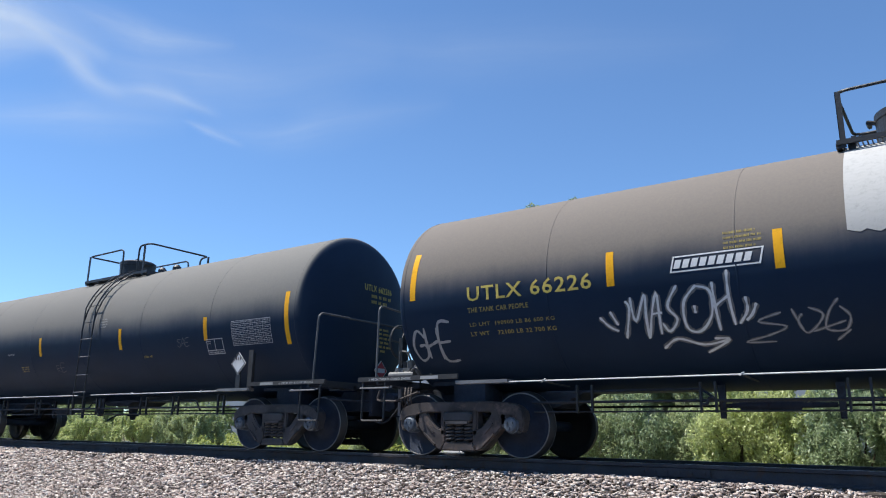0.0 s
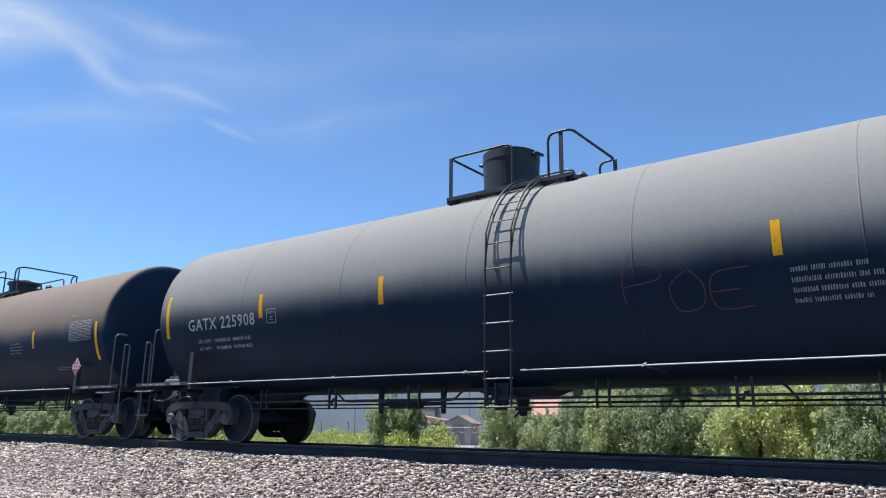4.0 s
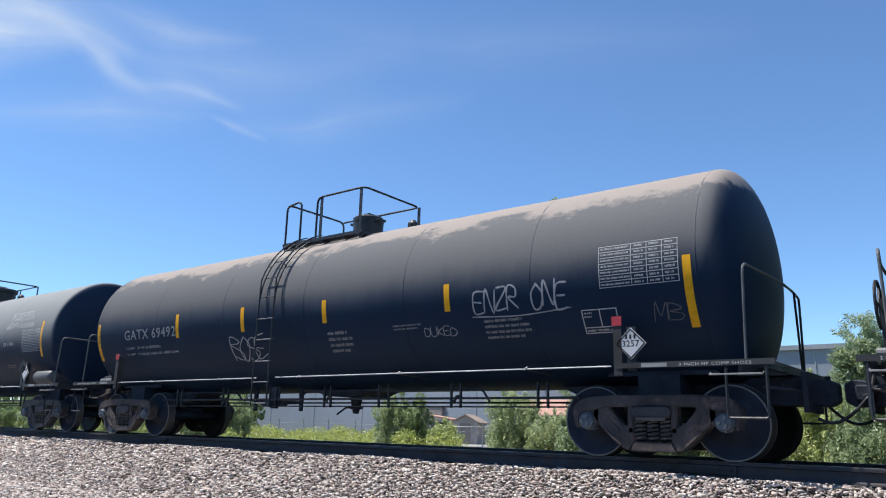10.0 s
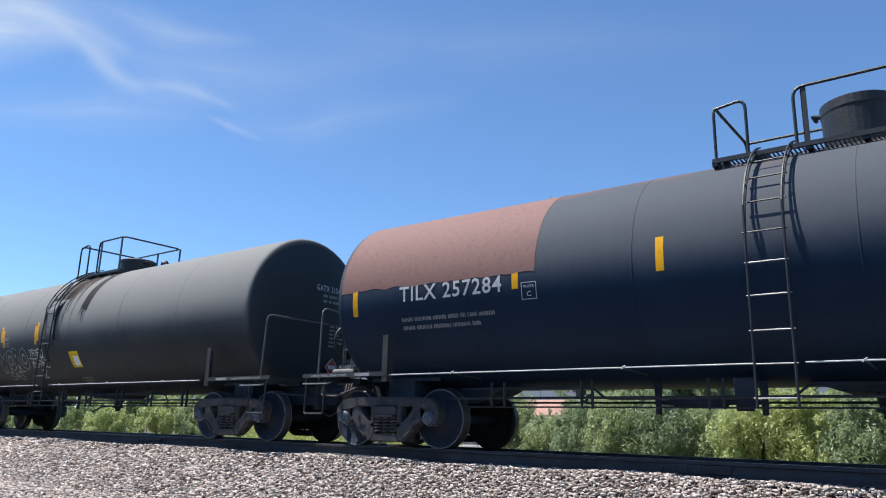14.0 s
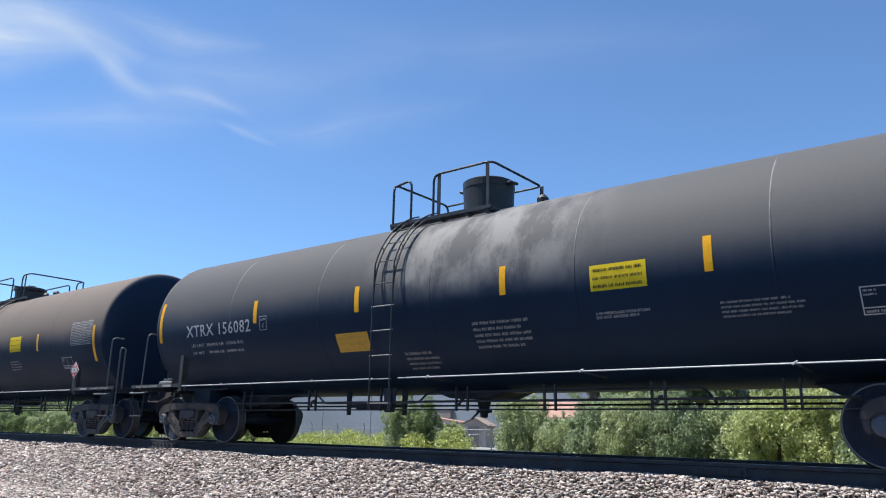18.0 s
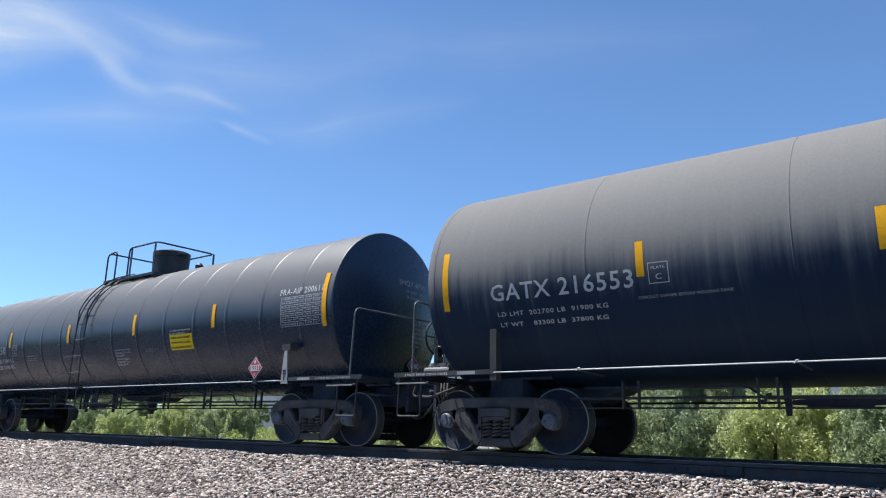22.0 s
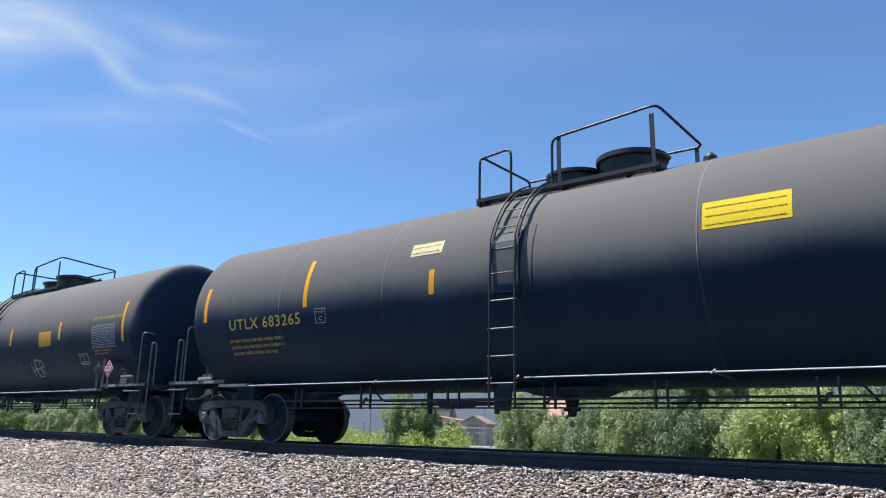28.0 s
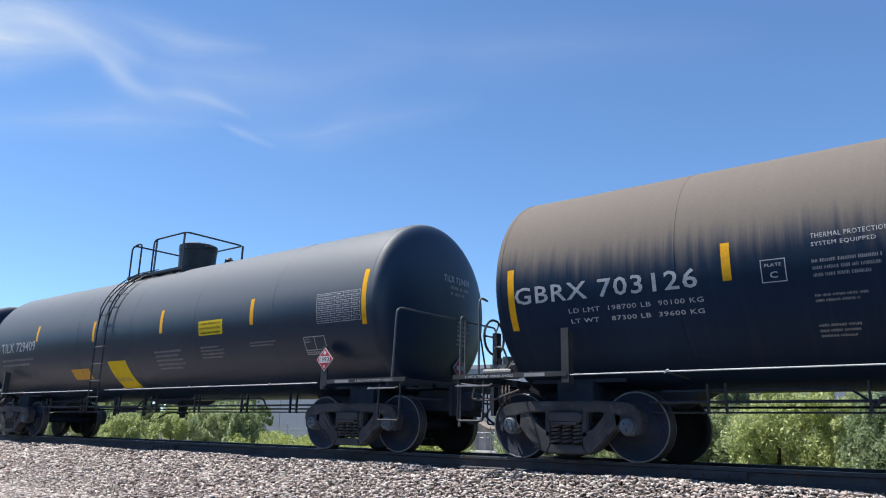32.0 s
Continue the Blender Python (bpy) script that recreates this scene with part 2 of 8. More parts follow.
LETTER_DIMY = paint_mark("faded_yellow", (0.42, 0.33, 0.10), 0.6)
SPRAY_W = paint_mark("white_spray", (0.75, 0.76, 0.76), 0.35)
SPRAY_DIM = paint_mark("thin_spray", (0.4, 0.4, 0.41), 0.5)
SPRAY_MIST = paint_mark("spray_mist", (0.17, 0.175, 0.18), 0.7)
SPRAY_FAINT = paint_mark("faint_chalk", (0.15, 0.15, 0.158), 0.6)
SPRAY_GREEN = paint_mark("pale_green_spray", (0.36, 0.42, 0.38), 0.5)
SPRAY_PINK = paint_mark("faded_pink_spray", (0.2, 0.07, 0.08), 0.6)
BADGE_W = paint_mark("white_vinyl", (0.78, 0.78, 0.78), 0.2)
STICK_Y = paint_mark("yellow_vinyl", (0.80, 0.58, 0.02), 0.25, 0.75)
STICK_O = paint_mark("sun_bleached_orange_vinyl", (0.68, 0.38, 0.06), 0.35, 0.75)
STICK_F = paint_mark("dirty_tan_vinyl", (0.45, 0.34, 0.14), 0.5, 0.6)
STICK_N = paint_mark("bleached_cream_vinyl", (0.70, 0.62, 0.36), 0.5, 0.8)
STICK_P = paint_mark("pinkish_paper", (0.6, 0.47, 0.47), 0.4)
PLAC_R = paint_mark("placard_red", (0.42, 0.05, 0.065), 0.3, 0.4)
PLAC_W = paint_mark("placard_white", (0.60, 0.61, 0.63), 0.25, 0.4)
PLAC_K = paint_mark("placard_black", (0.03, 0.03, 0.032), 0.2, 0.5)
INK = paint_mark("dark_ink", (0.02, 0.02, 0.022), 0.2)
TEXTMAT = {"Y": LETTER_Y, "y": LETTER_DIMY, "W": LETTER_W, "w": LETTER_DIM, "f": SPRAY_FAINT, "p": SPRAY_PINK, "N": SPRAY_GREEN}
SPRAYMAT = {"W": SPRAY_W, "w": SPRAY_DIM, "f": SPRAY_FAINT, "p": SPRAY_PINK, "N": SPRAY_GREEN}


# ---- mesh helpers ----
def part(name, bm, material, parent=None, label="", smooth=False):
    me = bpy.data.meshes.new(name)
    bm.to_mesh(me)
    bm.free()
    return mesh_part(name, me, material, parent, label, smooth)


def mesh_part(name, me, material, parent=None, label="", smooth=False, at=None):
    if material and not me.materials:
        me.materials.append(material)
    if smooth:
        me.shade_smooth()
    ob = new(name, me)
    if parent:
        ob.parent = parent
    if at is not None:
        ob.matrix_basis = at
    return tagged(ob, label)


def box(bm, x0, x1, y0, y1, z0, z1):
    v = [bm.verts.new(p) for p in ((x0, y0, z0), (x1, y0, z0), (x1, y1, z0), (x0, y1, z0), (x0, y0, z1), (x1, y0, z1), (x1, y1, z1), (x0, y1, z1))]
    for f in ((0, 3, 2, 1), (4, 5, 6, 7), (0, 1, 5, 4), (1, 2, 6, 5), (2, 3, 7, 6), (3, 0, 4, 7)):
        bm.faces.new([v[i] for i in f])


def prism(bm, pts, y0, y1):
    """A plate: the outline pts in x and z, from y0 to y1."""
    a = [bm.verts.new((x, y0, z)) for x, z in pts]
    b = [bm.verts.new((x, y1, z)) for x, z in pts]
    bm.faces.new(a)
    bm.faces.new(b[::-1])
    for i in range(len(pts)):
        j = (i + 1) % len(pts)
        bm.faces.new((a[j], a[i], b[i], b[j]))


def tube(bm, pts, r, seg=8, closed=False):
    """A round bar along a line of points."""
    pts = [Vector(p) for p in pts]
    rings = []
    n = len(pts)
    side = None
    for i, p in enumerate(pts):
        a = pts[(i - 1) % n] if closed or i else p
        b = pts[(i + 1) % n] if closed or i < n - 1 else p
        d = (b - a).normalized()
        if side is None:
            side = d.cross(Vector((0, 0, 1)) if abs(d.z) < 0.9 else Vector((1, 0, 0))).normalized()
        side = (side - d * side.dot(d)).normalized()
        up = d.cross(side)
        rings.append([bm.verts.new(p + (side * math.cos(q) + up * math.sin(q)) * r) for q in (2 * math.pi * k / seg for k in range(seg))])
    for i in range(n if closed else n - 1):
        a, b = rings[i], rings[(i + 1) % n]
        for k in range(seg):
            bm.faces.new((a[k], a[(k + 1) % seg], b[(k + 1) % seg], b[k]))
    if not closed:
        bm.faces.new(rings[0][::-1])
        bm.faces.new(rings[-1])


def rounded(pts, r=0.08, n=4):
    """A line of points with its corners rounded off."""
    pts = [Vector(p) for p in pts]
    out = [pts[0]]
    for a, b, c in zip(pts, pts[1:], pts[2:]):
        u, w = (a - b), (c - b)
        k = min(r, u.length * 0.45, w.length * 0.45)
        u, w = b + u.normalized() * k, b + w.normalized() * k
        for i in range(n + 1):
            t = i / n
            out.append(u * (1 - t) ** 2 + b * 2 * t * (1 - t) + w * t * t)
    return out + [pts[-1]]


def lathe(bm, profile, seg=48, axis="x", cap=False):
    """Turns (along, radius) points about an axis through the origin."""
    rings = []
    for a, r in profile:
        ring = []
        for k in range(seg):
            q = 2 * math.pi * k / seg
            c, s = r * math.cos(q), r * math.sin(q)
            ring.append(bm.verts.new({"x": (a, c, s), "y": (c, a, s), "z": (c, s, a)}[axis]))
        rings.append(ring)
    for a, b in zip(rings, rings[1:]):
        for k in range(seg):
            bm.faces.new((a[k], a[(k + 1) % seg], b[(k + 1) % seg], b[k]))
    if cap:
        bm.faces.new(rings[0][::-1])
        bm.faces.new(rings[-1])
    bmesh.ops.recalc_face_normals(bm, faces=bm.faces)


def thing(name, label, category, group="", at=None):
    ob = new(name)
    ob.empty_display_size = 0.3
    if at is not None:
        ob.matrix_basis = at
    return tagged(ob, label, category, group)


# ---- setting: ground, track bed, rails ----
def build_ground():
    bm = bmesh.new()
    xs = [-3000, -400, -120, -60, -30, 0, 30, 60, 400, 3000]
    ys = [-3000, -400, -40, 0, 7, 14, 30, 60, 120, 400, 4000]
    grid = [[bm.verts.new((x, y, GROUND)) for x in xs] for y in ys]
    for j in range(len(ys) - 1):
        for i in range(len(xs) - 1):
            bm.faces.new((grid[j][i], grid[j][i + 1], grid[j + 1][i + 1], grid[j + 1][i]))
    tagged(part("ground", bm, GRASS), "dry grassy ground beside the railway", "ground", kind="structure")


BED_TOP = -0.2
SHOULDER = 1.28        # half width of the level top of the bed
FOOT = 3.0


def build_bed():
    bm = bmesh.new()
    line = [(YC - FOOT, GROUND - 0.11), (YC - SHOULDER, BED_TOP - 0.06), (YC + SHOULDER, BED_TOP - 0.06), (YC + FOOT, GROUND - 0.11)]
    ends = []
    for x in (-420, 420):
        ends.append([bm.verts.new((x, y, z)) for y, z in line])
    for i in range(3):
        bm.faces.new((ends[0][i], ends[1][i], ends[1][i + 1], ends[0][i + 1]))
    bm.faces.new(ends[0])
    bm.faces.new(ends[1][::-1])
    bmesh.ops.recalc_face_normals(bm, faces=bm.faces)
    tagged(part("ballast_bed", bm, BED), "raised bed of crushed stone under the track", "track bed", kind="structure")


def build_stones():
    """Loose crushed stone on the near shoulder and at its foot, as one heap."""
    rng = np.random.default_rng(7)
    corner = [(x, y, z) for x in (-1, 1) for y in (-1, 1) for z in (-1, 1)]
    unit = np.array(corner, float)
    rim = ((0, 1, 3, 2), (4, 6, 7, 5), (0, 4, 5, 1), (2, 3, 7, 6), (0, 2, 6, 4), (1, 5, 7, 3))
    tris = np.array([t for a, b, c, d in rim for t in ((a, b, c), (a, c, d))])
    verts, faces, count = [], [], 0
    slope = (BED_TOP - GROUND) / (FOOT - SHOULDER)
    edge = YC - SHOULDER
    # stretch of x, its near edge in y, spacing and half size of the stones
    for x0, x1, near, pitch, size in ((-9, 4, YC - FOOT + 0.2, 0.033, 0.026), (-18, -9, 5.0, 0.036, 0.029), (-34, -18, 5.5, 0.05, 0.041), (-80, -34, YC - FOOT - 0.6, 0.13, 0.085)):
        nx, lo, hi = int((x1 - x0) / pitch), near, YC - 0.86
        ny = int((hi - lo) / pitch)
        gx, gy = np.meshgrid(np.arange(nx), np.arange(ny))
        n = nx * ny
        px = x0 + (gx.ravel() + rng.uniform(-0.6, 0.6, n)) * pitch
        py = lo + (gy.ravel() + rng.uniform(-0.6, 0.6, n)) * pitch
        pz = np.maximum(GROUND + 0.02, np.minimum(BED_TOP, BED_TOP - (edge - py) * slope))
        pz += 0.018 * np.sin(px * 1.3 + py * 2.1) + 0.012 * np.sin(px * 3.1 - py * 4) + rng.uniform(-0.03, 0.022, n)
        pz = np.where(py > edge + 0.05, np.minimum(pz, BED_TOP + 0.03), pz)
        s = size * rng.uniform(0.55, 1.2, n)
        shape = unit[None] * rng.uniform(0.32, 1.1, (n, 8, 1)) * (s[:, None] * rng.uniform(0.5, 1.25, (n, 3)) * np.array((1.4, 0.85, 0.5)))[:, None, :]
        a, b = rng.uniform(0, 6.28, n), rng.normal(0, 1.1, n)
        ca, sa, cb, sb = np.cos(a), np.sin(a), np.cos(b), np.sin(b)
        z1, o1 = np.zeros(n), np.ones(n)
        ra = np.stack([np.stack([ca, -sa, z1], 1), np.stack([sa, ca, z1], 1), np.stack([z1, z1, o1], 1)], 1)
        rb = np.stack([np.stack([o1, z1, z1], 1), np.stack([z1, cb, -sb], 1), np.stack([z1, sb, cb], 1)], 1)
        shape = np.einsum("nij,njk,nvk->nvi", ra, rb, shape)
        verts.append((shape + np.stack([px, py, pz], 1)[:, None]).reshape(-1, 3))
        faces.append((tris[None] + (count + np.arange(n) * 8)[:, None, None]).reshape(-1, 3))
        count += n * 8
    me = bpy.data.meshes.new("ballast_stones")
    v = np.concatenate(verts)
    f = np.concatenate(faces)
    me.vertices.add(len(v))
    me.vertices.foreach_set("co", v.astype(np.float32).ravel())
    me.loops.add(f.size)
    me.loops.foreach_set("vertex_index", f.astype(np.int32).ravel())
    me.polygons.add(len(f))
    me.polygons.foreach_set("loop_start", np.arange(0, f.size, 3, dtype=np.int32))
    me.update()
    me.validate()
    tagged(mesh_part("ballast_stones", me, STONE), "loose grey and pinkish crushed stone beside the rails", "gravel", kind="stuff")


def build_track():
    track = tagged(thing("railway_track", "dark steel rails spiked to ties in crushed stone", "railway track"), kind="structure")
    half = [(0.0, 0.034), (-0.012, 0.037), (-0.042, 0.036), (-0.052, 0.011), (-0.150, 0.010), (-0.168, 0.072), (-0.186, 0.075)]
    for side in (-1, 1):
        y = YC + side * 0.754
        bm = bmesh.new()
        prof = [(y - w, z) for z, w in half] + [(y + w, z) for z, w in half[::-1]]
        a = [bm.verts.new((-420, q, z)) for q, z in prof]
        b = [bm.verts.new((420, q, z)) for q, z in prof]
        for i in range(len(prof)):
            j = (i + 1) % len(prof)
            bm.faces.new((a[i], a[j], b[j], b[i]))
        bmesh.ops.recalc_face_normals(bm, faces=bm.faces)
        part("rail", bm, RAIL, track)
        bm = bmesh.new()
        box(bm, -420, 420, y - 0.026, y + 0.026, -0.003, 0.002)
        part("running_surface", bm, RAILTOP, track, "polished rail top")
    bm = bmesh.new()
    box(bm, -0.115, 0.115, -1.3, 1.3, -0.17, 0.0)
    bmesh.ops.bevel(bm, geom=bm.edges[:], offset=0.012, segments=1, affect="EDGES")
    tie = bpy.data.meshes.new("tie")
    bm.to_mesh(tie)
    bm.free()
    bm = bmesh.new()
    for k in (-1, 1):
        box(bm, -0.09, 0.09, k * 0.754 - 0.17, k * 0.754 + 0.17, 0, 0.014)
        for sx in (-0.055, 0.055):
            for sy in (-0.095, 0.095):
                box(bm, sx - 0.014, sx + 0.014, k * 0.754 + sy - 0.012, k * 0.754 + sy + 0.012, 0.01, 0.04)
    plate = bpy.data.meshes.new("tie_plate")
    bm.to_mesh(plate)
    bm.free()
    for i in range(170):
        x = -90 + i * 0.56
        t = mesh_part("tie", tie, TIE, track, at=pose(x, YC, -0.198))
        mesh_part("tie_plate", plate, RUSTY, t)
    # bolted joints with their plates
    bm = bmesh.new()
    box(bm, -0.45, 0.45, -0.052, -0.028, -0.15, -0.05)
    for k in range(6):
        x = -0.38 + k * 0.152
        box(bm, x - 0.018, x + 0.018, -0.082, -0.05, -0.118, -0.082)
    joint = bpy.data.meshes.new("joint_bar")
    bm.to_mesh(joint)
    bm.free()
    for i in range(9):
        mesh_part("joint_bar", joint, RAIL, track, at=pose(-86.5 + i * 11.9, YC - 0.754, 0))


def build_lot():
    """Worn paving, unseen and added on the camera's side, with a strip of crushed stone between it and the bed."""
    bm = bmesh.new()
    box(bm, -200, 200, 4.6, YC - FOOT + 0.3, GROUND - 0.1, GROUND + 0.012)
    tagged(part("gravel_strip", bm, BED), "level strip of crushed stone beside the track bed", "gravel", kind="structure")
    # unseen asphalt, added for a darker grey bounce on the tanks
    bm = bmesh.new()
    box(bm, -200, 200, -14, 4.6, GROUND - 0.1, GROUND + 0.02)
    tagged(part("pavement", bm, ASPHALT), "worn grey asphalt added out of view beside the railway", "pavement", kind="structure")


build_ground()
build_lot()
build_bed()
build_track()


# ---- tank cars ----
WHEEL_R = 0.457
BASE = 0.889          # half the wheelbase of a truck


def cached(table, key, make):
    if key not in table:
        bm = bmesh.new()
        make(bm)
        me = bpy.data.meshes.new(str(key[0]) if isinstance(key, tuple) else key)
        bm.to_mesh(me)
        bm.free()
        table[key] = me
    return table[key]


MESH = {}


def side_frame_mesh(bm):
    """Cast side frame: a bow with two three-cornered windows, the spring nest between its columns."""
    chord = [(-1.10, 0.50), (-1.09, 0.63), (-1.0, 0.72), (-0.85, 0.765), (-0.55, 0.785)]
    under = [(-0.53, 0.635), (-0.72, 0.60), (-0.81, 0.575), (-0.95, 0.565), (-1.0, 0.50)]
    flip = [(-x, z) for x, z in chord[::-1]]
    prism(bm, chord + flip + [(-x, z) for x, z in under[::-1]] + under, -0.10, 0.10)
    prism(bm, [(-0.31, 0.085), (0.31, 0.085), (0.25, 0.205), (-0.25, 0.205)], -0.10, 0.10)
    for s in (-1, 1):
        for pts in (
                [(0.86, 0.62), (0.57, 0.66), (0.555, 0.60), (0.52, 0.55), (0.40, 0.42), (0.345, 0.395), (0.24, 0.39), (0.24, 0.19), (0.31, 0.085), (0.43, 0.13), (0.63, 0.31), (0.78, 0.47)],
                [(0.325, 0.30), (0.235, 0.30), (0.235, 0.69), (0.325, 0.69)],
                [(0.99, 0.60), (0.79, 0.60), (0.79, 0.37), (0.99, 0.37)],
                [(1.10, 0.52), (1.0, 0.52), (1.0, 0.36), (1.06, 0.36)],
                [(0.81, 0.60), (0.70, 0.63), (0.72, 0.40), (0.80, 0.40)]):
            prism(bm, [(s * x, z) for x, z in pts], -0.088, 0.088)
    bmesh.ops.recalc_face_normals(bm, faces=bm.faces)
    bmesh.ops.bevel(bm, geom=[e for e in bm.edges if e.calc_length() > 0.04], offset=0.018, segments=2, affect="EDGES")
    # cast lettering pads and the lip along the lower edge
    for s in (-1, 1):
        prism(bm, [(s * x, z) for x, z in ((0.42, 0.15), (0.62, 0.325), (0.605, 0.345), (0.405, 0.175))], -0.118, -0.08)
        prism(bm, [(s * x, z) for x, z in ((0.46, 0.325), (0.60, 0.465), (0.575, 0.49), (0.435, 0.35))], -0.101, -0.08)
    bmesh.ops.recalc_face_normals(bm, faces=bm.faces)


def bolster_mesh(bm):
    prism(bm, [(-0.24, 0.50), (0.24, 0.50), (0.26, 0.60), (0.2, 0.635), (-0.2, 0.635), (-0.26, 0.60)], -1.14, 1.14)
    bmesh.ops.recalc_face_normals(bm, faces=bm.faces)
    bmesh.ops.bevel(bm, geom=bm.edges[:], offset=0.015, segments=1, affect="EDGES")
    box(bm, -0.19, 0.19, -1.15, 1.15, 0.465, 0.505)


def spring_mesh(bm):
    tube(bm, [(0.066 * math.cos(q), 0.066 * math.sin(q), 0.215 + 0.25 * q / (2 * math.pi * 5)) for q in (2 * math.pi * k / 12 for k in range(61))], 0.019, 6)


def wheel_mesh(bm):
    lathe(bm, [(-0.075, 0.06), (-0.085, 0.11), (-0.06, 0.14), (-0.02, 0.2), (0.0, 0.33), (-0.055, 0.395), (-0.062, 0.452)], 44, "y")


def tread_mesh(bm):
    lathe(bm, [(-0.0635, 0.440), (-0.0635, 0.4565), (0.05, 0.460), (0.064, 0.484), (0.08, 0.484), (0.084, 0.40), (0.05, 0.36), (0.03, 0.2), (0.06, 0.11), (0.06, 0.06)], 44, "y")


def rim_edge_mesh(bm):
    lathe(bm, [(-0.064, 0.438), (-0.067, 0.441), (-0.068, 0.454), (-0.064, 0.4572)], 44, "y")
    lathe(bm, [(0.066, 0.478), (0.072, 0.4855), (0.08, 0.4855)], 44, "y")


def axle_mesh(bm):
    lathe(bm, [(-1.06, 0.0), (-1.06, 0.075), (-0.72, 0.08), (-0.4, 0.085), (0.4, 0.085), (0.72, 0.08), (1.06, 0.075), (1.06, 0.0)], 14, "y")


def cap_mesh(bm):
    lathe(bm, [(-0.11, 0.0), (-0.11, 0.085), (-0.095, 0.1), (-0.05, 0.105), (-0.045, 0.12), (0.1, 0.125)], 24, "y")
    for k in range(3):
        q = 2 * math.pi * k / 3 + 0.5
        x, z = 0.05 * math.cos(q), 0.05 * math.sin(q)
        box(bm, x - 0.016, x + 0.016, -0.135, -0.10, z - 0.016, z + 0.016)


def coupler_mesh(bm):
    box(bm, -0.2, 0.72, -0.09, 0.09, 0.74, 0.93)
    prism(bm, [(0.70, 0.69), (0.95, 0.67), (1.06, 0.73), (1.06, 0.95), (0.95, 1.0), (0.70, 0.97)], -0.16, 0.05)
    prism(bm, [(0.72, 0.74), (0.93, 0.74), (0.93, 0.93), (0.72, 0.93)], 0.05, 0.17)
    bmesh.ops.bevel(bm, geom=bm.edges[:], offset=0.018, segments=1, affect="EDGES")


def hose_mesh(bm):
    pts = [(0.5, 0.12, 0.8)] + [(0.55 + 0.55 * t, 0.25, 0.78 - 0.30 * math.sin(math.pi * min(1, t * 0.95) * 0.72)) for t in (k / 10 for k in range(11))]
    tube(bm, rounded(pts, 0.05), 0.019, 8)
    tube(bm, [(0.45, 0.12, 0.84), (0.62, 0.12, 0.78)], 0.035, 8)


def truck(car, x, rust, number):
    """One four-wheel truck under a car, centred at x."""
    metal = RUSTY if rust else TRUCK
    for side in (-1, 1):
        f = mesh_part("side_frame", cached(MESH, "side_frame", side_frame_mesh), None, car, at=pose(x, side * 1.0, 0))
        if not f.data.materials:
            f.data.materials.append(TRUCK)
        f.material_slots[0].link = "OBJECT"
        f.material_slots[0].material = metal
        for k in (-1, 0, 1):
            mesh_part("spring", cached(MESH, "spring", spring_mesh), TRUCK, f, at=pose(k * 0.165, side * 0.03, 0))
    mesh_part("bolster", cached(MESH, "bolster", bolster_mesh), TRUCK, car, at=pose(x, 0, 0))
    sets = []
    for k in (-1, 1):
        w = mesh_part("wheelset", cached(MESH, "axle", axle_mesh), WHEEL, car, at=pose(x + k * BASE, 0, WHEEL_R))
        for side in (-1, 1):
            turn = pose(0, side * 0.745, 0, 0, 0, 0 if side < 0 else 180)
            mesh_part("wheel", cached(MESH, "wheel", wheel_mesh), WHEEL, w, "dark steel wheel disc", True, turn)
            mesh_part("tread", cached(MESH, "tread", tread_mesh), TREAD, w, "dark worn wheel tread", True, turn)
            mesh_part("rim_edge", cached(MESH, "rim_edge", rim_edge_mesh), RIMLINE, w, "bright worn edge of the wheel rim", True, turn)
            mesh_part("bearing_cap", cached(MESH, "cap", cap_mesh), CAPBLUE, w, "dark grey bearing cap", False, pose(0, side * 1.03, 0, 0, 0, 0 if side < 0 else 180))
        sets.append(w)
    return sets


HEAD_POWER = 2.3      # how square the knuckle of the heads is


def dish(u, crisp):
    """How far a head stands out, 0 at its rim to 1 in the middle, at the share u of its radius."""
    return 1 - u ** 2 if crisp else (1 - u ** HEAD_POWER) ** (1 / HEAD_POWER)


def tank_mesh(R, half, depth, mid, crisp):
    k = 2 / HEAD_POWER
    prof = [(-half + depth * (1 - math.sin(q) ** k), R * math.cos(q) ** k) for q in (math.pi / 2 * (1 - i / 22) for i in range(23))]
    if crisp:
        # a jacket cut off square: the rim has hardly any knuckle
        prof = [(-half + depth * (1 - dish(i / 12, True)), R * i / 12) for i in range(12)]
        prof += [(-half + depth - 0.012, R - 0.035), (-half + depth - 0.003, R - 0.010), (-half + depth + 0.006, R - 0.001), (-half + depth + 0.03, R)]
    prof[0] = (prof[0][0], 0.004)
    n = 12
    body = [(-half + depth + (2 * half - 2 * depth) * i / n, R) for i in range(1, n)]
    prof = prof + body + [(-a, r) for a, r in prof[::-1]]
    bm = bmesh.new()
    lathe(bm, prof, 88, "x")
    bmesh.ops.translate(bm, verts=bm.verts, vec=(mid, 0, 0.92 + R))
    return bm


def ring_mesh(R, wide, proud, z0):
    def make(bm):
        lathe(bm, [(-wide, R - 0.004), (-wide * 0.7, R + proud * 0.8), (0, R + proud), (wide * 0.7, R + proud * 0.8), (wide, R - 0.004)], 80, "x")
        bmesh.ops.translate(bm, verts=bm.verts, vec=(0, 0, z0))
    return make


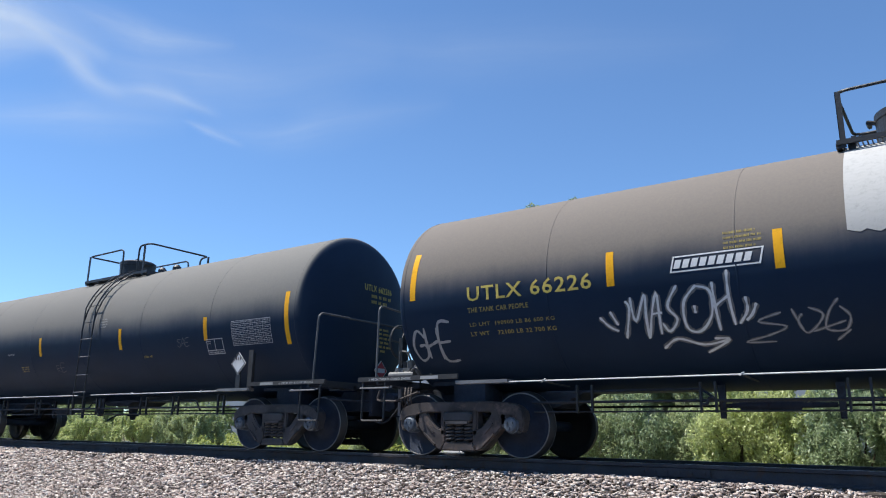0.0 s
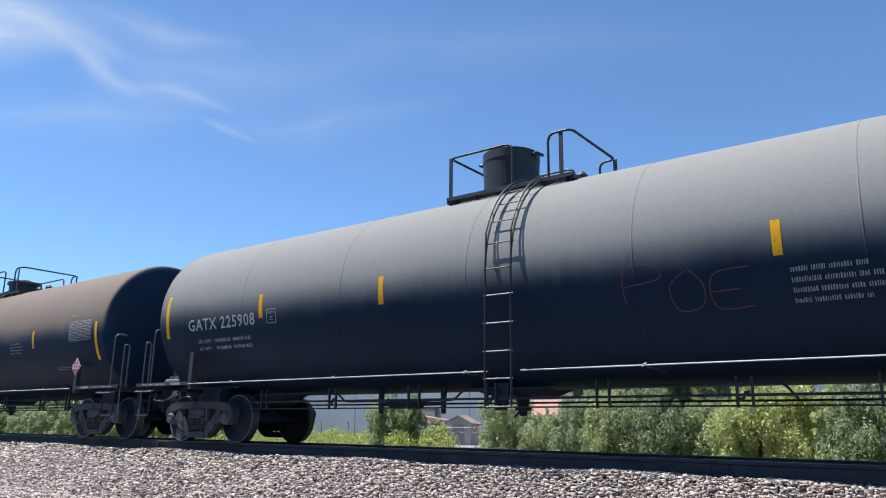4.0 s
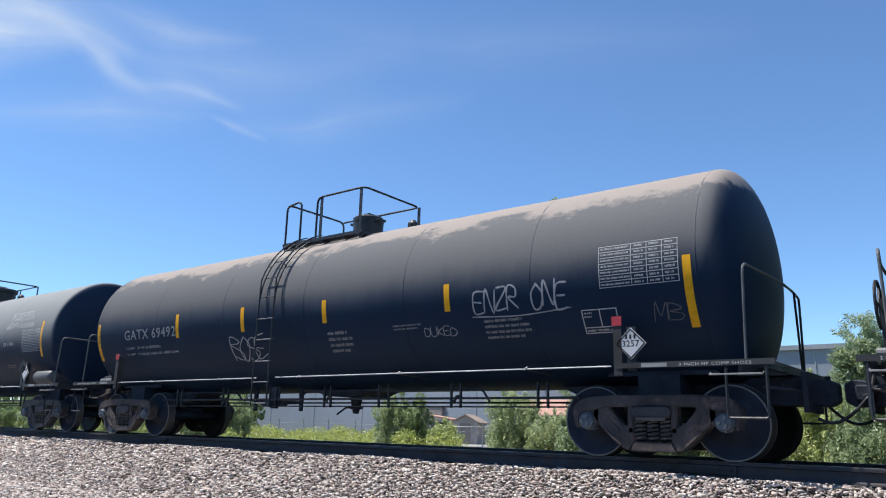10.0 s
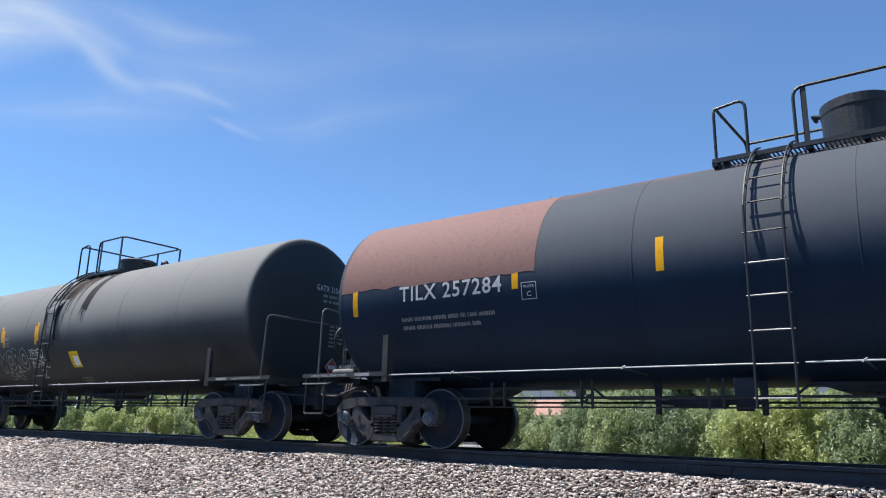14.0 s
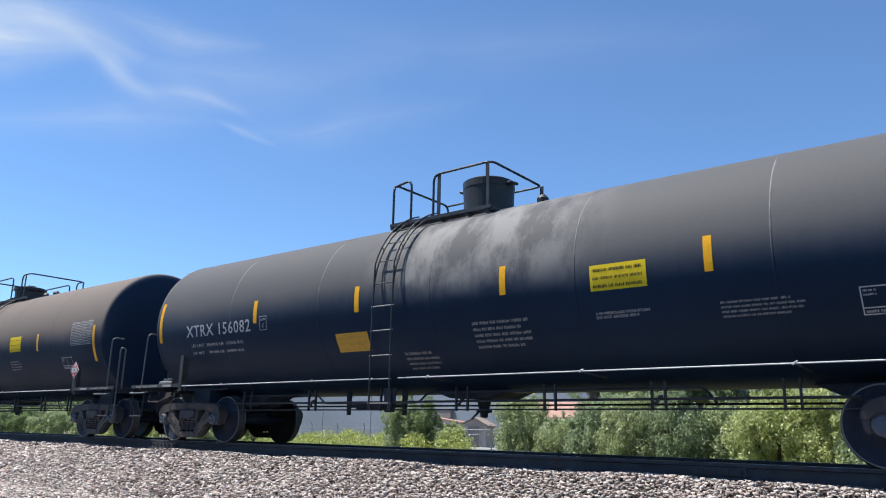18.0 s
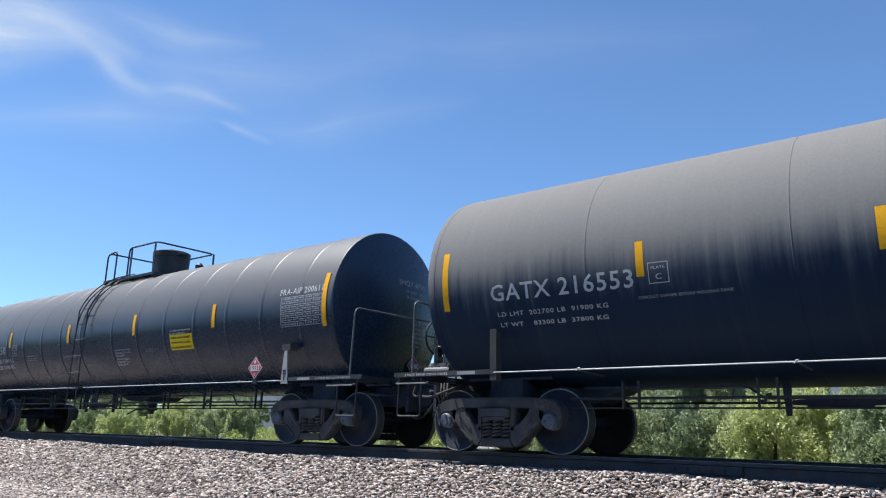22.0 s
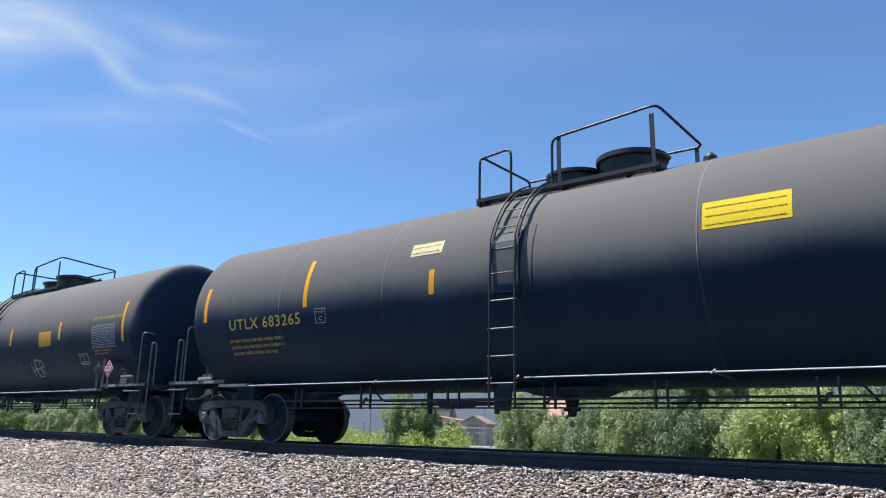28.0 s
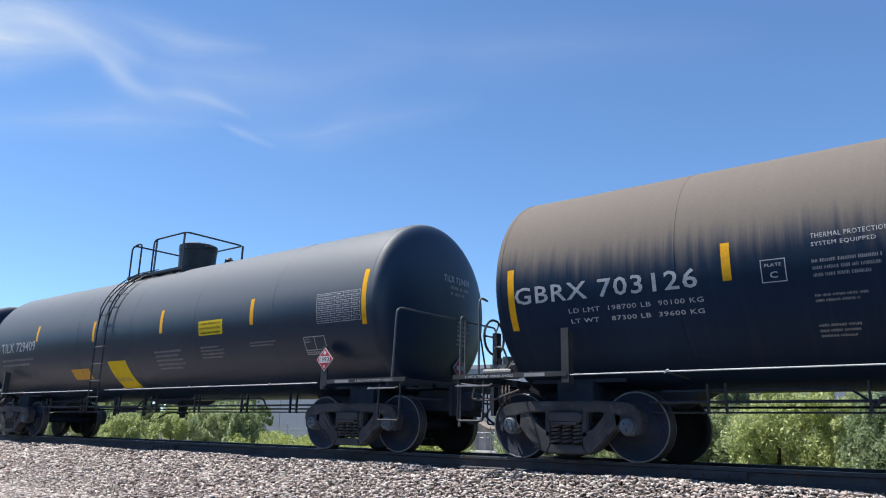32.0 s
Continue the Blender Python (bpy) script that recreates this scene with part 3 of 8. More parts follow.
class Car:
    """What the builders of marks and fittings need to know of one car."""

    def __init__(self, ob, R, half, truck_x):
        self.ob, self.R, self.half, self.tx, self.z0 = ob, R, half, truck_x, 0.92 + R
        self.lift = 0.003         # how far marks lie above the skin
        self.axle = truck_x + BASE      # outer axle

    def angle(self, z):
        return math.asin(max(-0.999, min(0.999, (z - self.z0) / self.R)))

    def head(self, y, z, out=0.006):
        """A point on the forward head, y to the side and z above the middle."""
        r = min(0.985, math.hypot(y, z) / self.R)
        return Vector((self.mid + self.half - self.depth * (1 - dish(r, self.crisp)) + out, y, self.z0 + z))

    def on(self, x, a, out=0.0):
        r = self.R + out
        return Vector((x, -r * math.cos(a), self.z0 + r * math.sin(a)))


def curved(bm, c, x0, x1, a0, a1, out, skew=0.0):
    """A sheet laid on the near side of the tank, from angle a0 up to a1."""
    n = max(1, math.ceil((a1 - a0) / 0.04))
    rows = []
    for i in range(n + 1):
        t = i / n
        rows.append([bm.verts.new(c.on(x + skew * (1 - t), a0 + (a1 - a0) * t, out)) for x in (x0, x1)])
    for p, q in zip(rows, rows[1:]):
        bm.faces.new((p[0], p[1], q[1], q[0]))


def stripe(c, x, z1, z0):
    bm = bmesh.new()
    curved(bm, c, x - 0.052, x + 0.052, c.angle(z0), c.angle(z1), c.lift)
    part("reflective_strip", bm, YELLOW, c.ob, "yellow reflective strip")


WORDS = []


def lettering(c, text, x0, x1, zb, h, color):
    WORDS.append((c, text, x0, x1, zb, h if h > 0.1 else max(h * 0.78, 0.036), color, "side"))


def dashes(bm, c, x0, x1, a0, a1, out, seed):
    """A line of print too small to read: narrow bars in groups."""
    rnd = random.Random(seed)
    h = (a1 - a0) * c.R
    x = x0
    while x < x1 - h * 0.4:
        for k in range(rnd.randint(4, 12)):
            w = h * rnd.uniform(0.15, 0.34)
            if x + w > x1:
                break
            curved(bm, c, x, x + w, a0, a1 - (a1 - a0) * rnd.choice((0, 0, 0.15)), out)
            x += w + h * 0.2
        x += h * 0.45


def small_print(c, x0, x1, z1, z0, rows, color):
    bm = bmesh.new()
    a0, a1 = c.angle(z0), c.angle(z1)
    step = (a1 - a0) / rows
    for i in range(rows):
        w = x1 if i % 3 else x0 + (x1 - x0) * 0.85
        lo = a0 + step * (i + 0.2)
        dashes(bm, c, x0, w, lo, lo + step * (0.48 if rows > 1 else 0.7), c.lift, round(x0 * 100) + i)
    tagged(part("small_print", bm, TEXTMAT[color], c.ob), "block of small stencilled print", kind="stuff")


def data_table(c, x0, x1, z1, z0):
    bm = bmesh.new()
    a0, a1 = c.angle(z0), c.angle(z1)
    t = 0.0085
    ta = t / c.R
    rows = 7
    for i in range(rows + 1):
        a = a0 + (a1 - a0 - ta) * i / rows
        curved(bm, c, x0, x1, a, a + ta, c.lift)
    for u in (0, 0.42, 0.62, 0.81, 1.0):
        x = x0 + (x1 - x0 - t) * u
        curved(bm, c, x, x + t, a0, a1, c.lift + 0.001)
    st = (a1 - a0) / rows
    for i in range(rows):
        dashes(bm, c, x0 + 0.025, x0 + (x1 - x0) * 0.4, a0 + st * (i + 0.38), a0 + st * (i + 0.68), c.lift + 0.001, i * 3 + 1)
        for u in (0.46, 0.65, 0.84):
            dashes(bm, c, x0 + (x1 - x0) * u, x0 + (x1 - x0) * (u + 0.12), a0 + st * (i + 0.36), a0 + st * (i + 0.7), c.lift + 0.001, i * 7 + round(u * 50))
    part("inspection_table", bm, LETTER_W, c.ob, "white stencilled inspection table")


def stencil_box(c, x0, x1, z1, z0):
    bm = bmesh.new()
    a0, a1 = c.angle(z0), c.angle(z1)
    t = 0.014 if x1 - x0 > 0.35 else 0.01
    ta = t / c.R
    curved(bm, c, x0, x1, a0, a0 + ta, c.lift)
    curved(bm, c, x0, x1, a1 - ta, a1, c.lift)
    for x in (x0, x1 - t):
        curved(bm, c, x, x + t, a0, a1, c.lift + 0.001)
    if x1 - x0 > 0.35:
        curved(bm, c, x0 + (x1 - x0) * 0.5, x0 + (x1 - x0) * 0.5 + t, a0 + (a1 - a0) * 0.25, a1, c.lift + 0.001)
        curved(bm, c, x0, x1, a0 + (a1 - a0) * 0.24, a0 + (a1 - a0) * 0.24 + ta, c.lift + 0.001)
        dashes(bm, c, x0 + 0.03, x1 - 0.04, a0 + (a1 - a0) * 0.08, a0 + (a1 - a0) * 0.18, c.lift, 5)
        for i in range(2):
            dashes(bm, c, x0 + 0.03, x0 + (x1 - x0) * 0.3, a0 + (a1 - a0) * (0.68 + 0.14 * i), a0 + (a1 - a0) * (0.75 + 0.14 * i), c.lift, 9 + i)
    else:
        zc, h = z0 + (z1 - z0) * 0.18, (z1 - z0) * 0.36
        xm, w = (x0 + x1) / 2, (x1 - x0) * 0.26
        lettering(c, "C", xm - w * 0.6, xm + w * 0.6, zc, h, "W")
        lettering(c, "PLATE", xm - w * 1.3, xm + w * 1.3, z0 + (z1 - z0) * 0.68, (z1 - z0) * 0.14, "W")
    part("stencil_box", bm, LETTER_W, c.ob, "white stencilled box")


def oval_badge(c, x0, x1, z1, z0):
    """White slanted capsule with a row of slanted blocks."""
    bm = bmesh.new()
    a0, a1 = c.angle(z0), c.angle(z1)
    t = 0.018
    curved(bm, c, x0, x1 - 0.05, a0, a0 + t / c.R, c.lift, 0.0)
    curved(bm, c, x0 + 0.05, x1, a1 - t / c.R, a1, c.lift)
    curved(bm, c, x0 + 0.03, x0 + 0.05, a0, a1, c.lift, -0.05)
    curved(bm, c, x1 - 0.02, x1, a0, a1, c.lift, -0.05)
    part("vinyl_badge", bm, BADGE_W, c.ob, "white outlined vinyl badge")
    n = 9
    for i in range(n):
        w = (x1 - x0 - 0.16) / n
        x = x0 + 0.06 + i * w
        bm = bmesh.new()
        curved(bm, c, x, x + w * 0.74, a0 + (a1 - a0) * 0.24, a0 + (a1 - a0) * 0.76, c.lift, -0.035)
        part("badge_block", bm, BADGE_W, c.ob)


def black_label(c, x0, x1, z1, z0, rows):
    bm = bmesh.new()
    curved(bm, c, x0, x1, c.angle(z0), c.angle(z1), c.lift)
    p = part("black_label", bm, INK, c.ob, "black label with white print")
    bm = bmesh.new()
    a0, a1 = c.angle(z0), c.angle(z1)
    for i in range(rows):
        lo = a0 + (a1 - a0) * (i + 0.3) / rows
        dashes(bm, c, x0 + 0.03, x1 - 0.03, lo, lo + (a1 - a0) * 0.4 / rows, c.lift + 0.003, i)
    tagged(part("label_print", bm, LETTER_W, p), kind="stuff")


def pink_label(c, x0, x1, z1, z0):
    bm = bmesh.new()
    curved(bm, c, x0, x1, c.angle(z0), c.angle(z1), c.lift)
    p = part("paper_notice", bm, STICK_P, c.ob, "pale pink paper notice")
    bm = bmesh.new()
    a0, a1 = c.angle(z0), c.angle(z1)
    for i in range(4):
        lo = a0 + (a1 - a0) * (i + 0.4) / 4.6
        dashes(bm, c, x0 + 0.02, x1 - 0.02, lo, lo + (a1 - a0) * 0.1, c.lift + 0.003, i)
    tagged(part("notice_print", bm, PLAC_R, p), kind="stuff")


def sticker(c, x0, x1, z1, z0, style):
    """Vinyl emergency notice; y plain yellow, b with dark print, o orange, f dirty, h half white, w bleached white above, n near the crown, s a large sheet."""
    bm = bmesh.new()
    a0, a1 = c.angle(z0), c.angle(z1)
    skew = {"s": 0.04}.get(style, 0.0)
    curved(bm, c, x0, x1 - skew, a0, a1, c.lift, skew)
    mat = {"o": STICK_O, "w": STICK_O, "f": STICK_F, "n": STICK_N}.get(style, STICK_Y)
    p = part("vinyl_notice", bm, mat, c.ob, "yellow vinyl notice" if mat is STICK_Y else "faded orange vinyl notice")
    bm = bmesh.new()
    rows = {"s": 1, "n": 2, "h": 4}.get(style, 3)
    for i in range(rows):
        lo = a0 + (a1 - a0) * (i + 0.35) / (rows + 0.2)
        tall = 0.36 if style == "b" else 0.16
        dashes(bm, c, x0 + 0.04 + skew * 0.7, x1 - 0.05 - skew * 0.7, lo, lo + (a1 - a0) * tall / rows, c.lift + 0.003, i + round(x0 * 10))
    tagged(part("notice_print", bm, INK if style in "bynh" else STICK_F, p), kind="stuff")
    if style == "w":
        bm = bmesh.new()
        curved(bm, c, x0 + 0.02, x1 - 0.02, a0 + (a1 - a0) * 0.55, a1 - (a1 - a0) * 0.06, c.lift + 0.004)
        part("bleached_panel", bm, PLAC_W, p, "bleached white upper half")
    if style == "h":
        bm = bmesh.new()
        curved(bm, c, x0 + (x1 - x0) * 0.38, x1 - 0.03, a0 + (a1 - a0) * 0.12, a1 - (a1 - a0) * 0.28, c.lift + 0.004)
        part("white_panel", bm, BADGE_W, p)


GLYPH = {
    "A": "0,0 .5,1 1,0|.2,.4 .8,.42", "B": "0,0 0,1 .8,.85 .75,.6 0,.5 .95,.35 .8,.05 0,0", "C": "1,.85 .4,1 0,.5 .4,0 1,.15",
    "D": "0,0 .1,1 .9,.75 1,.3 .6,0 0,0", "E": "1,1 0,.95 .05,0 1,.05|0,.5 .8,.52", "F": "0,0 .05,1 1,.95|.05,.5 .7,.52",
    "G": "1,.85 .4,1 0,.5 .4,0 1,.2 .95,.5 .5,.5", "H": "0,0 .05,1|1,1 .95,0|0,.45 1,.55", "I": ".5,0 .5,1", "J": ".2,.2 .5,0 .8,.3 .8,1",
    "K": "0,0 .1,1|1,1 .1,.45 1,0", "L": "0,1 .05,0 1,.05", "M": "0,0 .15,1 .5,.35 .85,1 1,0", "N": "0,0 .1,1 .9,0 1,1",
    "O": ".5,1 0,.6 .3,0 .8,.05 1,.6 .5,1", "P": "0,0 .05,1 .8,.95 .9,.6 .05,.5", "Q": ".5,1 0,.5 .5,0 1,.5 .5,1|.6,.3 1,-.1",
    "R": "0,0 .05,1 .8,.95 .85,.6 .05,.5 1,0", "S": "1,.9 .4,1 .05,.75 .9,.35 .5,0 0,.15", "T": "-.1,1 1.1,.95|.5,1 .45,0",
    "U": "0,1 .05,.2 .5,0 .95,.25 1,1", "V": "0,1 .5,0 1,1", "W": "0,1 .2,0 .5,.7 .8,0 1,1", "X": "0,0 1,1|0,1 1,0", "Y": "0,1 .5,.5 1,1|.5,.5 .45,0",
    "Z": "0,1 1,.95 0,0 1,.05"}


def smooth_line(pts, n=5):
    out = []
    for i in range(len(pts) - 1):
        p0, p1, p2, p3 = pts[max(0, i - 1)], pts[i], pts[i + 1], pts[min(len(pts) - 1, i + 2)]
        for k in range(n):
            t = k / n
            out.append(tuple(0.5 * (2 * b + (c - a) * t + (2 * a - 5 * b + 4 * c - d) * t * t + (3 * b - a - 3 * c + d) * t ** 3) for a, b, c, d in zip(p0, p1, p2, p3)))
    return out + [pts[-1]]


def ribbon(bm, c, line, width, out, rnd):
    prev = None
    n = len(line)
    for i, (x, s) in enumerate(line):
        a, b = line[max(0, i - 1)], line[min(n - 1, i + 1)]
        d = Vector((b[0] - a[0], b[1] - a[1]))
        d = d.normalized() if d.length > 1e-6 else Vector((1, 0))
        w = width * (0.75 + 0.5 * rnd.random()) * (0.6 if i in (0, n - 1) else 1)
        pair = [bm.verts.new(c.on(x + k * -d.y * w / 2, (s + k * d.x * w / 2) / c.R, out)) for k in (-1, 1)]
        if prev:
            bm.faces.new((prev[0], pair[0], pair[1], prev[1]))
        prev = pair


def graffiti(c, word, x0, x1, z1, z0, color, style):
    """Sprayed tag: loose hand-drawn strokes on the tank's skin."""
    rnd = random.Random(word + str(x0))
    s0, s1 = c.angle(z0) * c.R, c.angle(z1) * c.R
    h = s1 - s0
    letters = word
    step = (x1 - x0) / len(letters)
    groups = []
    for i, ch in enumerate(letters):
        if ch == " ":
            continue
        lift = rnd.uniform(-0.08, 0.12) * h
        grow = rnd.uniform(0.82, 1.1)
        lean = rnd.uniform(0.05, 0.3)
        wild = 2.6 if style == "tag" else 1.0
        strokes = []
        for part_line in GLYPH[ch].split("|"):
            pts = []
            for pr in part_line.split():
                u, v = (float(q) for q in pr.split(","))
                u = u * (1.45 if wild > 1 else 1.0) + rnd.uniform(-0.08, 0.08) * wild
                v += rnd.uniform(-0.06, 0.06) * wild
                pts.append((x0 + step * (i + 0.04 + 0.9 * u) + lean * v * step * 0.35, s0 + lift + v * h * 0.92 * grow))
            strokes.append(smooth_line(pts))
        groups.append(strokes)
    width = {"broad": max(0.018, min(0.045, h * 0.065)), "thin": 0.012, "tag": 0.021}[style]
    k = 0
    for g in groups:
        bm = bmesh.new()
        for line in g:
            ribbon(bm, c, line, width, c.lift + 0.0006 * k, rnd)
            k = (k + 1) % 12
        part("graffiti_letter", bm, SPRAYMAT[color], c.ob, "sprayed letter in quick strokes")
    if style == "broad" and len(letters) > 3:
        bm = bmesh.new()
        under = smooth_line([(x0 - 0.04, s0 - h * 0.08), (x0 + (x1 - x0) * 0.5, s0 - h * 0.16), (x1 + 0.03, s0 - h * 0.02)], 6)
        ribbon(bm, c, under, width * 0.7, c.lift + 0.008, rnd)
        part("graffiti_underline", bm, SPRAYMAT[color], c.ob, "sprayed underline")


def block_letters(c, text, x0, x1, zb, h, fill, edge):
    """Thick sprayed letters with an outline, side by side."""
    share = [0.45 if ch == "I" else 1.0 for ch in text]
    step = (x1 - x0) / sum(share)
    rnd = random.Random(text)
    for i, ch in enumerate(text):
        a, b = x0 + step * (sum(share[:i]) - 0.07), x0 + step * (sum(share[:i + 1]) + 0.07)
        lift, grow = rnd.uniform(-0.06, 0.06) * h, rnd.uniform(0.92, 1.08)
        for k, mat, far in ((0, edge, 0.085), (1, fill, 0.045)):
            pad = (0.085 - far) * h * 0.75
            WORDS.append((c, ch, a + pad, b - pad, zb + lift + pad, h * grow - 2 * pad, (mat, 0.004 + 0.0012 * (2 * i + k), far), "block"))


def spray_line(c, points, width, color):
    """One free stroke of spray paint with a thin mist round it; points are along the car and up."""
    line = smooth_line([(x, c.angle(z) * c.R) for x, z in points], 5)
    bm = bmesh.new()
    ribbon(bm, c, line, width * 2.4, c.lift, random.Random(1))
    mist = part("spray_mist", bm, SPRAY_MIST, c.ob, "thin mist of overspray")
    bm = bmesh.new()
    ribbon(bm, c, line, width, c.lift + 0.003, random.Random(2))
    part("spray_stroke", bm, SPRAYMAT[color], mist, "white spray-paint stroke")


def head_tag(c, word, y0, y1, z0, z1, color):
    """A sprayed tag on the forward head."""
    rnd = random.Random(word)
    step = (y1 - y0) / len(word)
    for i, ch in enumerate(word):
        bm = bmesh.new()
        for stroke in GLYPH[ch].split("|"):
            pts = [tuple(float(q) for q in pr.split(",")) for pr in stroke.split()]
            line = smooth_line([(y0 + (i + u * 0.95 + rnd.uniform(-0.1, 0.1)) * step, z0 + (v + rnd.uniform(-0.12, 0.12)) * (z1 - z0)) for u, v in pts])
            prev = None
            for k, (y, z) in enumerate(line):
                pair = [bm.verts.new(c.head(y + d * 0.011, z + d * 0.011)) for d in (-1, 1)]
                if prev:
                    bm.faces.new((prev[0], pair[0], pair[1], prev[1]))
                prev = pair
        part("graffiti_letter", bm, SPRAYMAT[color], c.ob, "sprayed letter on the tank head")


def placard(c, x, z, number, color):
    """Diamond hazard placard on its plate, on a bracket at the side of the car."""
    out = -(c.R + 0.03) if z > 1.75 else -min(c.R + 0.02, 1.53)
    s = 0.2
    bm = bmesh.new()
    prism(bm, [(x - s, z), (x, z - s), (x + s, z), (x, z + s)], out - 0.006, out + 0.006)
    p = part("placard", bm, {"R": STICK_P, "W": PLAC_W, "K": PLAC_K}[color], c.ob, {"R": "red diamond hazard placard", "W": "white diamond hazard placard", "K": "black diamond placard holder"}[color])
    if color == "R":
        bm = bmesh.new()
        k = s * 0.9
        prism(bm, [(x - k, z), (x, z - k), (x + k, z), (x, z + k)], out - 0.009, out - 0.004)
        part("placard_face", bm, PLAC_R, p)
        bm = bmesh.new()
        prism(bm, [(x - 0.025, z + 0.085), (x + 0.025, z + 0.085), (x + 0.032, z + 0.11), (x, z + 0.155), (x - 0.032, z + 0.11)], out - 0.012, out - 0.007)
        part("flame_mark", bm, PLAC_W, p)
        bm = bmesh.new()
        box(bm, x - 0.012, x + 0.012, out - 0.012, out - 0.007, z - 0.14, z - 0.095)
        part("class_mark", bm, PLAC_W, p)
    elif color == "W":
        bm = bmesh.new()
        k = s * 0.9
        for a, b in (((x - k, z), (x, z - k)), ((x, z - k), (x + k, z)), ((x + k, z), (x, z + k)), ((x, z + k), (x - k, z))):
            nrm = Vector((-(b[1] - a[1]), b[0] - a[0])).normalized() * 0.008
            prism(bm, [(a[0] - nrm.x, a[1] - nrm.y), (b[0] - nrm.x, b[1] - nrm.y), (b[0] + nrm.x, b[1] + nrm.y), (a[0] + nrm.x, a[1] + nrm.y)], out - 0.009, out - 0.005)
        for i in range(3):
            box(bm, x - 0.07 + 0.055 * i, x - 0.045 + 0.055 * i, out - 0.009, out - 0.005, z + 0.06, z + 0.11)
        part("placard_border", bm, INK, p)
    else:
        bm = bmesh.new()
        for i in range(3):
            tube(bm, [(x - 0.1 + 0.06 * i, out - 0.012, z - 0.08), (x - 0.02 + 0.06 * i, out - 0.012, z + 0.09)], 0.008, 6)
        part("placard_rib", bm, PIPE, p)
    if number:
        bm = bmesh.new()
        if color == "R":
            box(bm, x - 0.125, x + 0.125, out - 0.013, out - 0.008, z - 0.055, z + 0.055)
            part("number_panel", bm, PLAC_W, p)
        else:
            bm.free()
        WORDS.append((c, number, x - 0.11, x + 0.11, z - 0.04, 0.08, (out - (0.0145 if color == "R" else 0.0075), p), "flat"))
    # bracket
    if z < 1.75:
        bm = bmesh.new()
        box(bm, x - 0.06, x + 0.06, out + 0.008, out + 0.03, 1.05, max(z + 0.14, 1.6))
        part("placard_bracket", bm, BLACK, c.ob)
    else:
        bm = bmesh.new()
        box(bm, x - 0.05, x + 0.05, out + 0.006, out + 0.2, z - 0.08, z + 0.08)
        part("placard_bracket", bm, BLACK, c.ob)


def set_words():
    """Turns all lettering into thin meshes that lie on their surfaces."""
    made = {}
    for w in WORDS:
        key = (w[1], w[6][2]) if w[7] == "block" else w[1]
        if key not in made:
            cu = bpy.data.curves.new("word", "FONT")
            cu.body = w[1]
            cu.resolution_u = 2
            cu.offset = w[6][2] if w[7] == "block" else 0.0 if "M" in w[1] else 0.012
            cu.space_character = 1.1
            made[key] = new("word", cu)
    bpy.context.view_layer.update()
    dg = bpy.context.evaluated_depsgraph_get()
    shapes = {}
    for text, ob in made.items():
        me = bpy.data.meshes.new_from_object(ob.evaluated_get(dg))
        shapes[text] = ([v.co.copy() for v in me.vertices], [tuple(p.vertices) for p in me.polygons])
        bpy.data.meshes.remove(me)
    for ob in made.values():
        cu = ob.data
        bpy.data.objects.remove(ob)
        bpy.data.curves.remove(cu)
    for c, text, x0, x1, zb, h, color, style in WORDS:
        co, faces = shapes[(text, color[2]) if style == "block" else text]
        if not co:
            continue
        ax, bx = min(v.x for v in co), max(v.x for v in co)
        ay, by = min(v.y for v in co), max(v.y for v in co)
        sx, sy = (x1 - x0) / (bx - ax), h / (by - ay)
        if style == "block":
            bm = bmesh.new()
            vs = [bm.verts.new(((v.x - ax) * sx, (v.y - ay) * sy, 0)) for v in co]
            for f in faces:
                bm.faces.new([vs[k] for k in f])
            for k in range(4):
                long = [q for q in bm.edges if q.calc_length() > 0.09]
                if long:
                    bmesh.ops.subdivide_edges(bm, edges=long, cuts=1)
                    bmesh.ops.triangulate(bm, faces=bm.faces)
            for v in bm.verts:
                v.co = c.on(x0 + v.co.x, c.angle(zb) + v.co.y / c.R, color[1])
            part("graffiti_letter", bm, color[0], c.ob, "thick outlined sprayed letter")
            continue
        pts = []
        for v in co:
            a, b = (v.x - ax) * sx, (v.y - ay) * sy
            if style in ("side", "slant"):
                pts.append(c.on(x0 + a + (b * 0.25 if style == "slant" else 0), c.angle(zb) + b / c.R, c.lift + 0.001 + c.R * (1 - math.cos(h / c.R / 2))))
            elif style in ("flat", "plate"):
                pts.append(Vector((x0 + a, color[0], zb + b)))
            else:
                y, z = x0 + a, zb + b
                pts.append(c.head(y, z - c.z0, 0.007))
        if style == "side" and h > 0.15:
            # large stencils: each character is a piece of its own
            owner = list(range(len(pts)))

            def root(k):
                while owner[k] != k:
                    owner[k] = owner[owner[k]]
                    k = owner[k]
                return k
            for f in faces:
                for k in f[1:]:
                    owner[root(k)] = root(f[0])
            groups = {}
            for f in faces:
                groups.setdefault(root(f[0]), []).append(f)
            for fs in groups.values():
                ids = sorted({k for f in fs for k in f})
                at = {k: i for i, k in enumerate(ids)}
                me = bpy.data.meshes.new("stencil_letter")
                me.from_pydata([pts[k] for k in ids], [], [tuple(at[k] for k in f) for f in fs])
                mesh_part("stencil_letter", me, TEXTMAT[color], c.ob)
            continue
        me = bpy.data.meshes.new("lettering")
        me.from_pydata(pts, [], faces)
        if style == "flat":
            tagged(mesh_part("placard_number", me, INK, color[1]), kind="stuff")
        elif style == "plate":
            tagged(mesh_part("shoe_notice", me, LETTER_W, color[1]), "white stencilled brake-shoe notice", kind="stuff")
        else:
            tagged(mesh_part("lettering", me, BADGE_W if color == "B" else TEXTMAT[color], c.ob), kind="stuff")


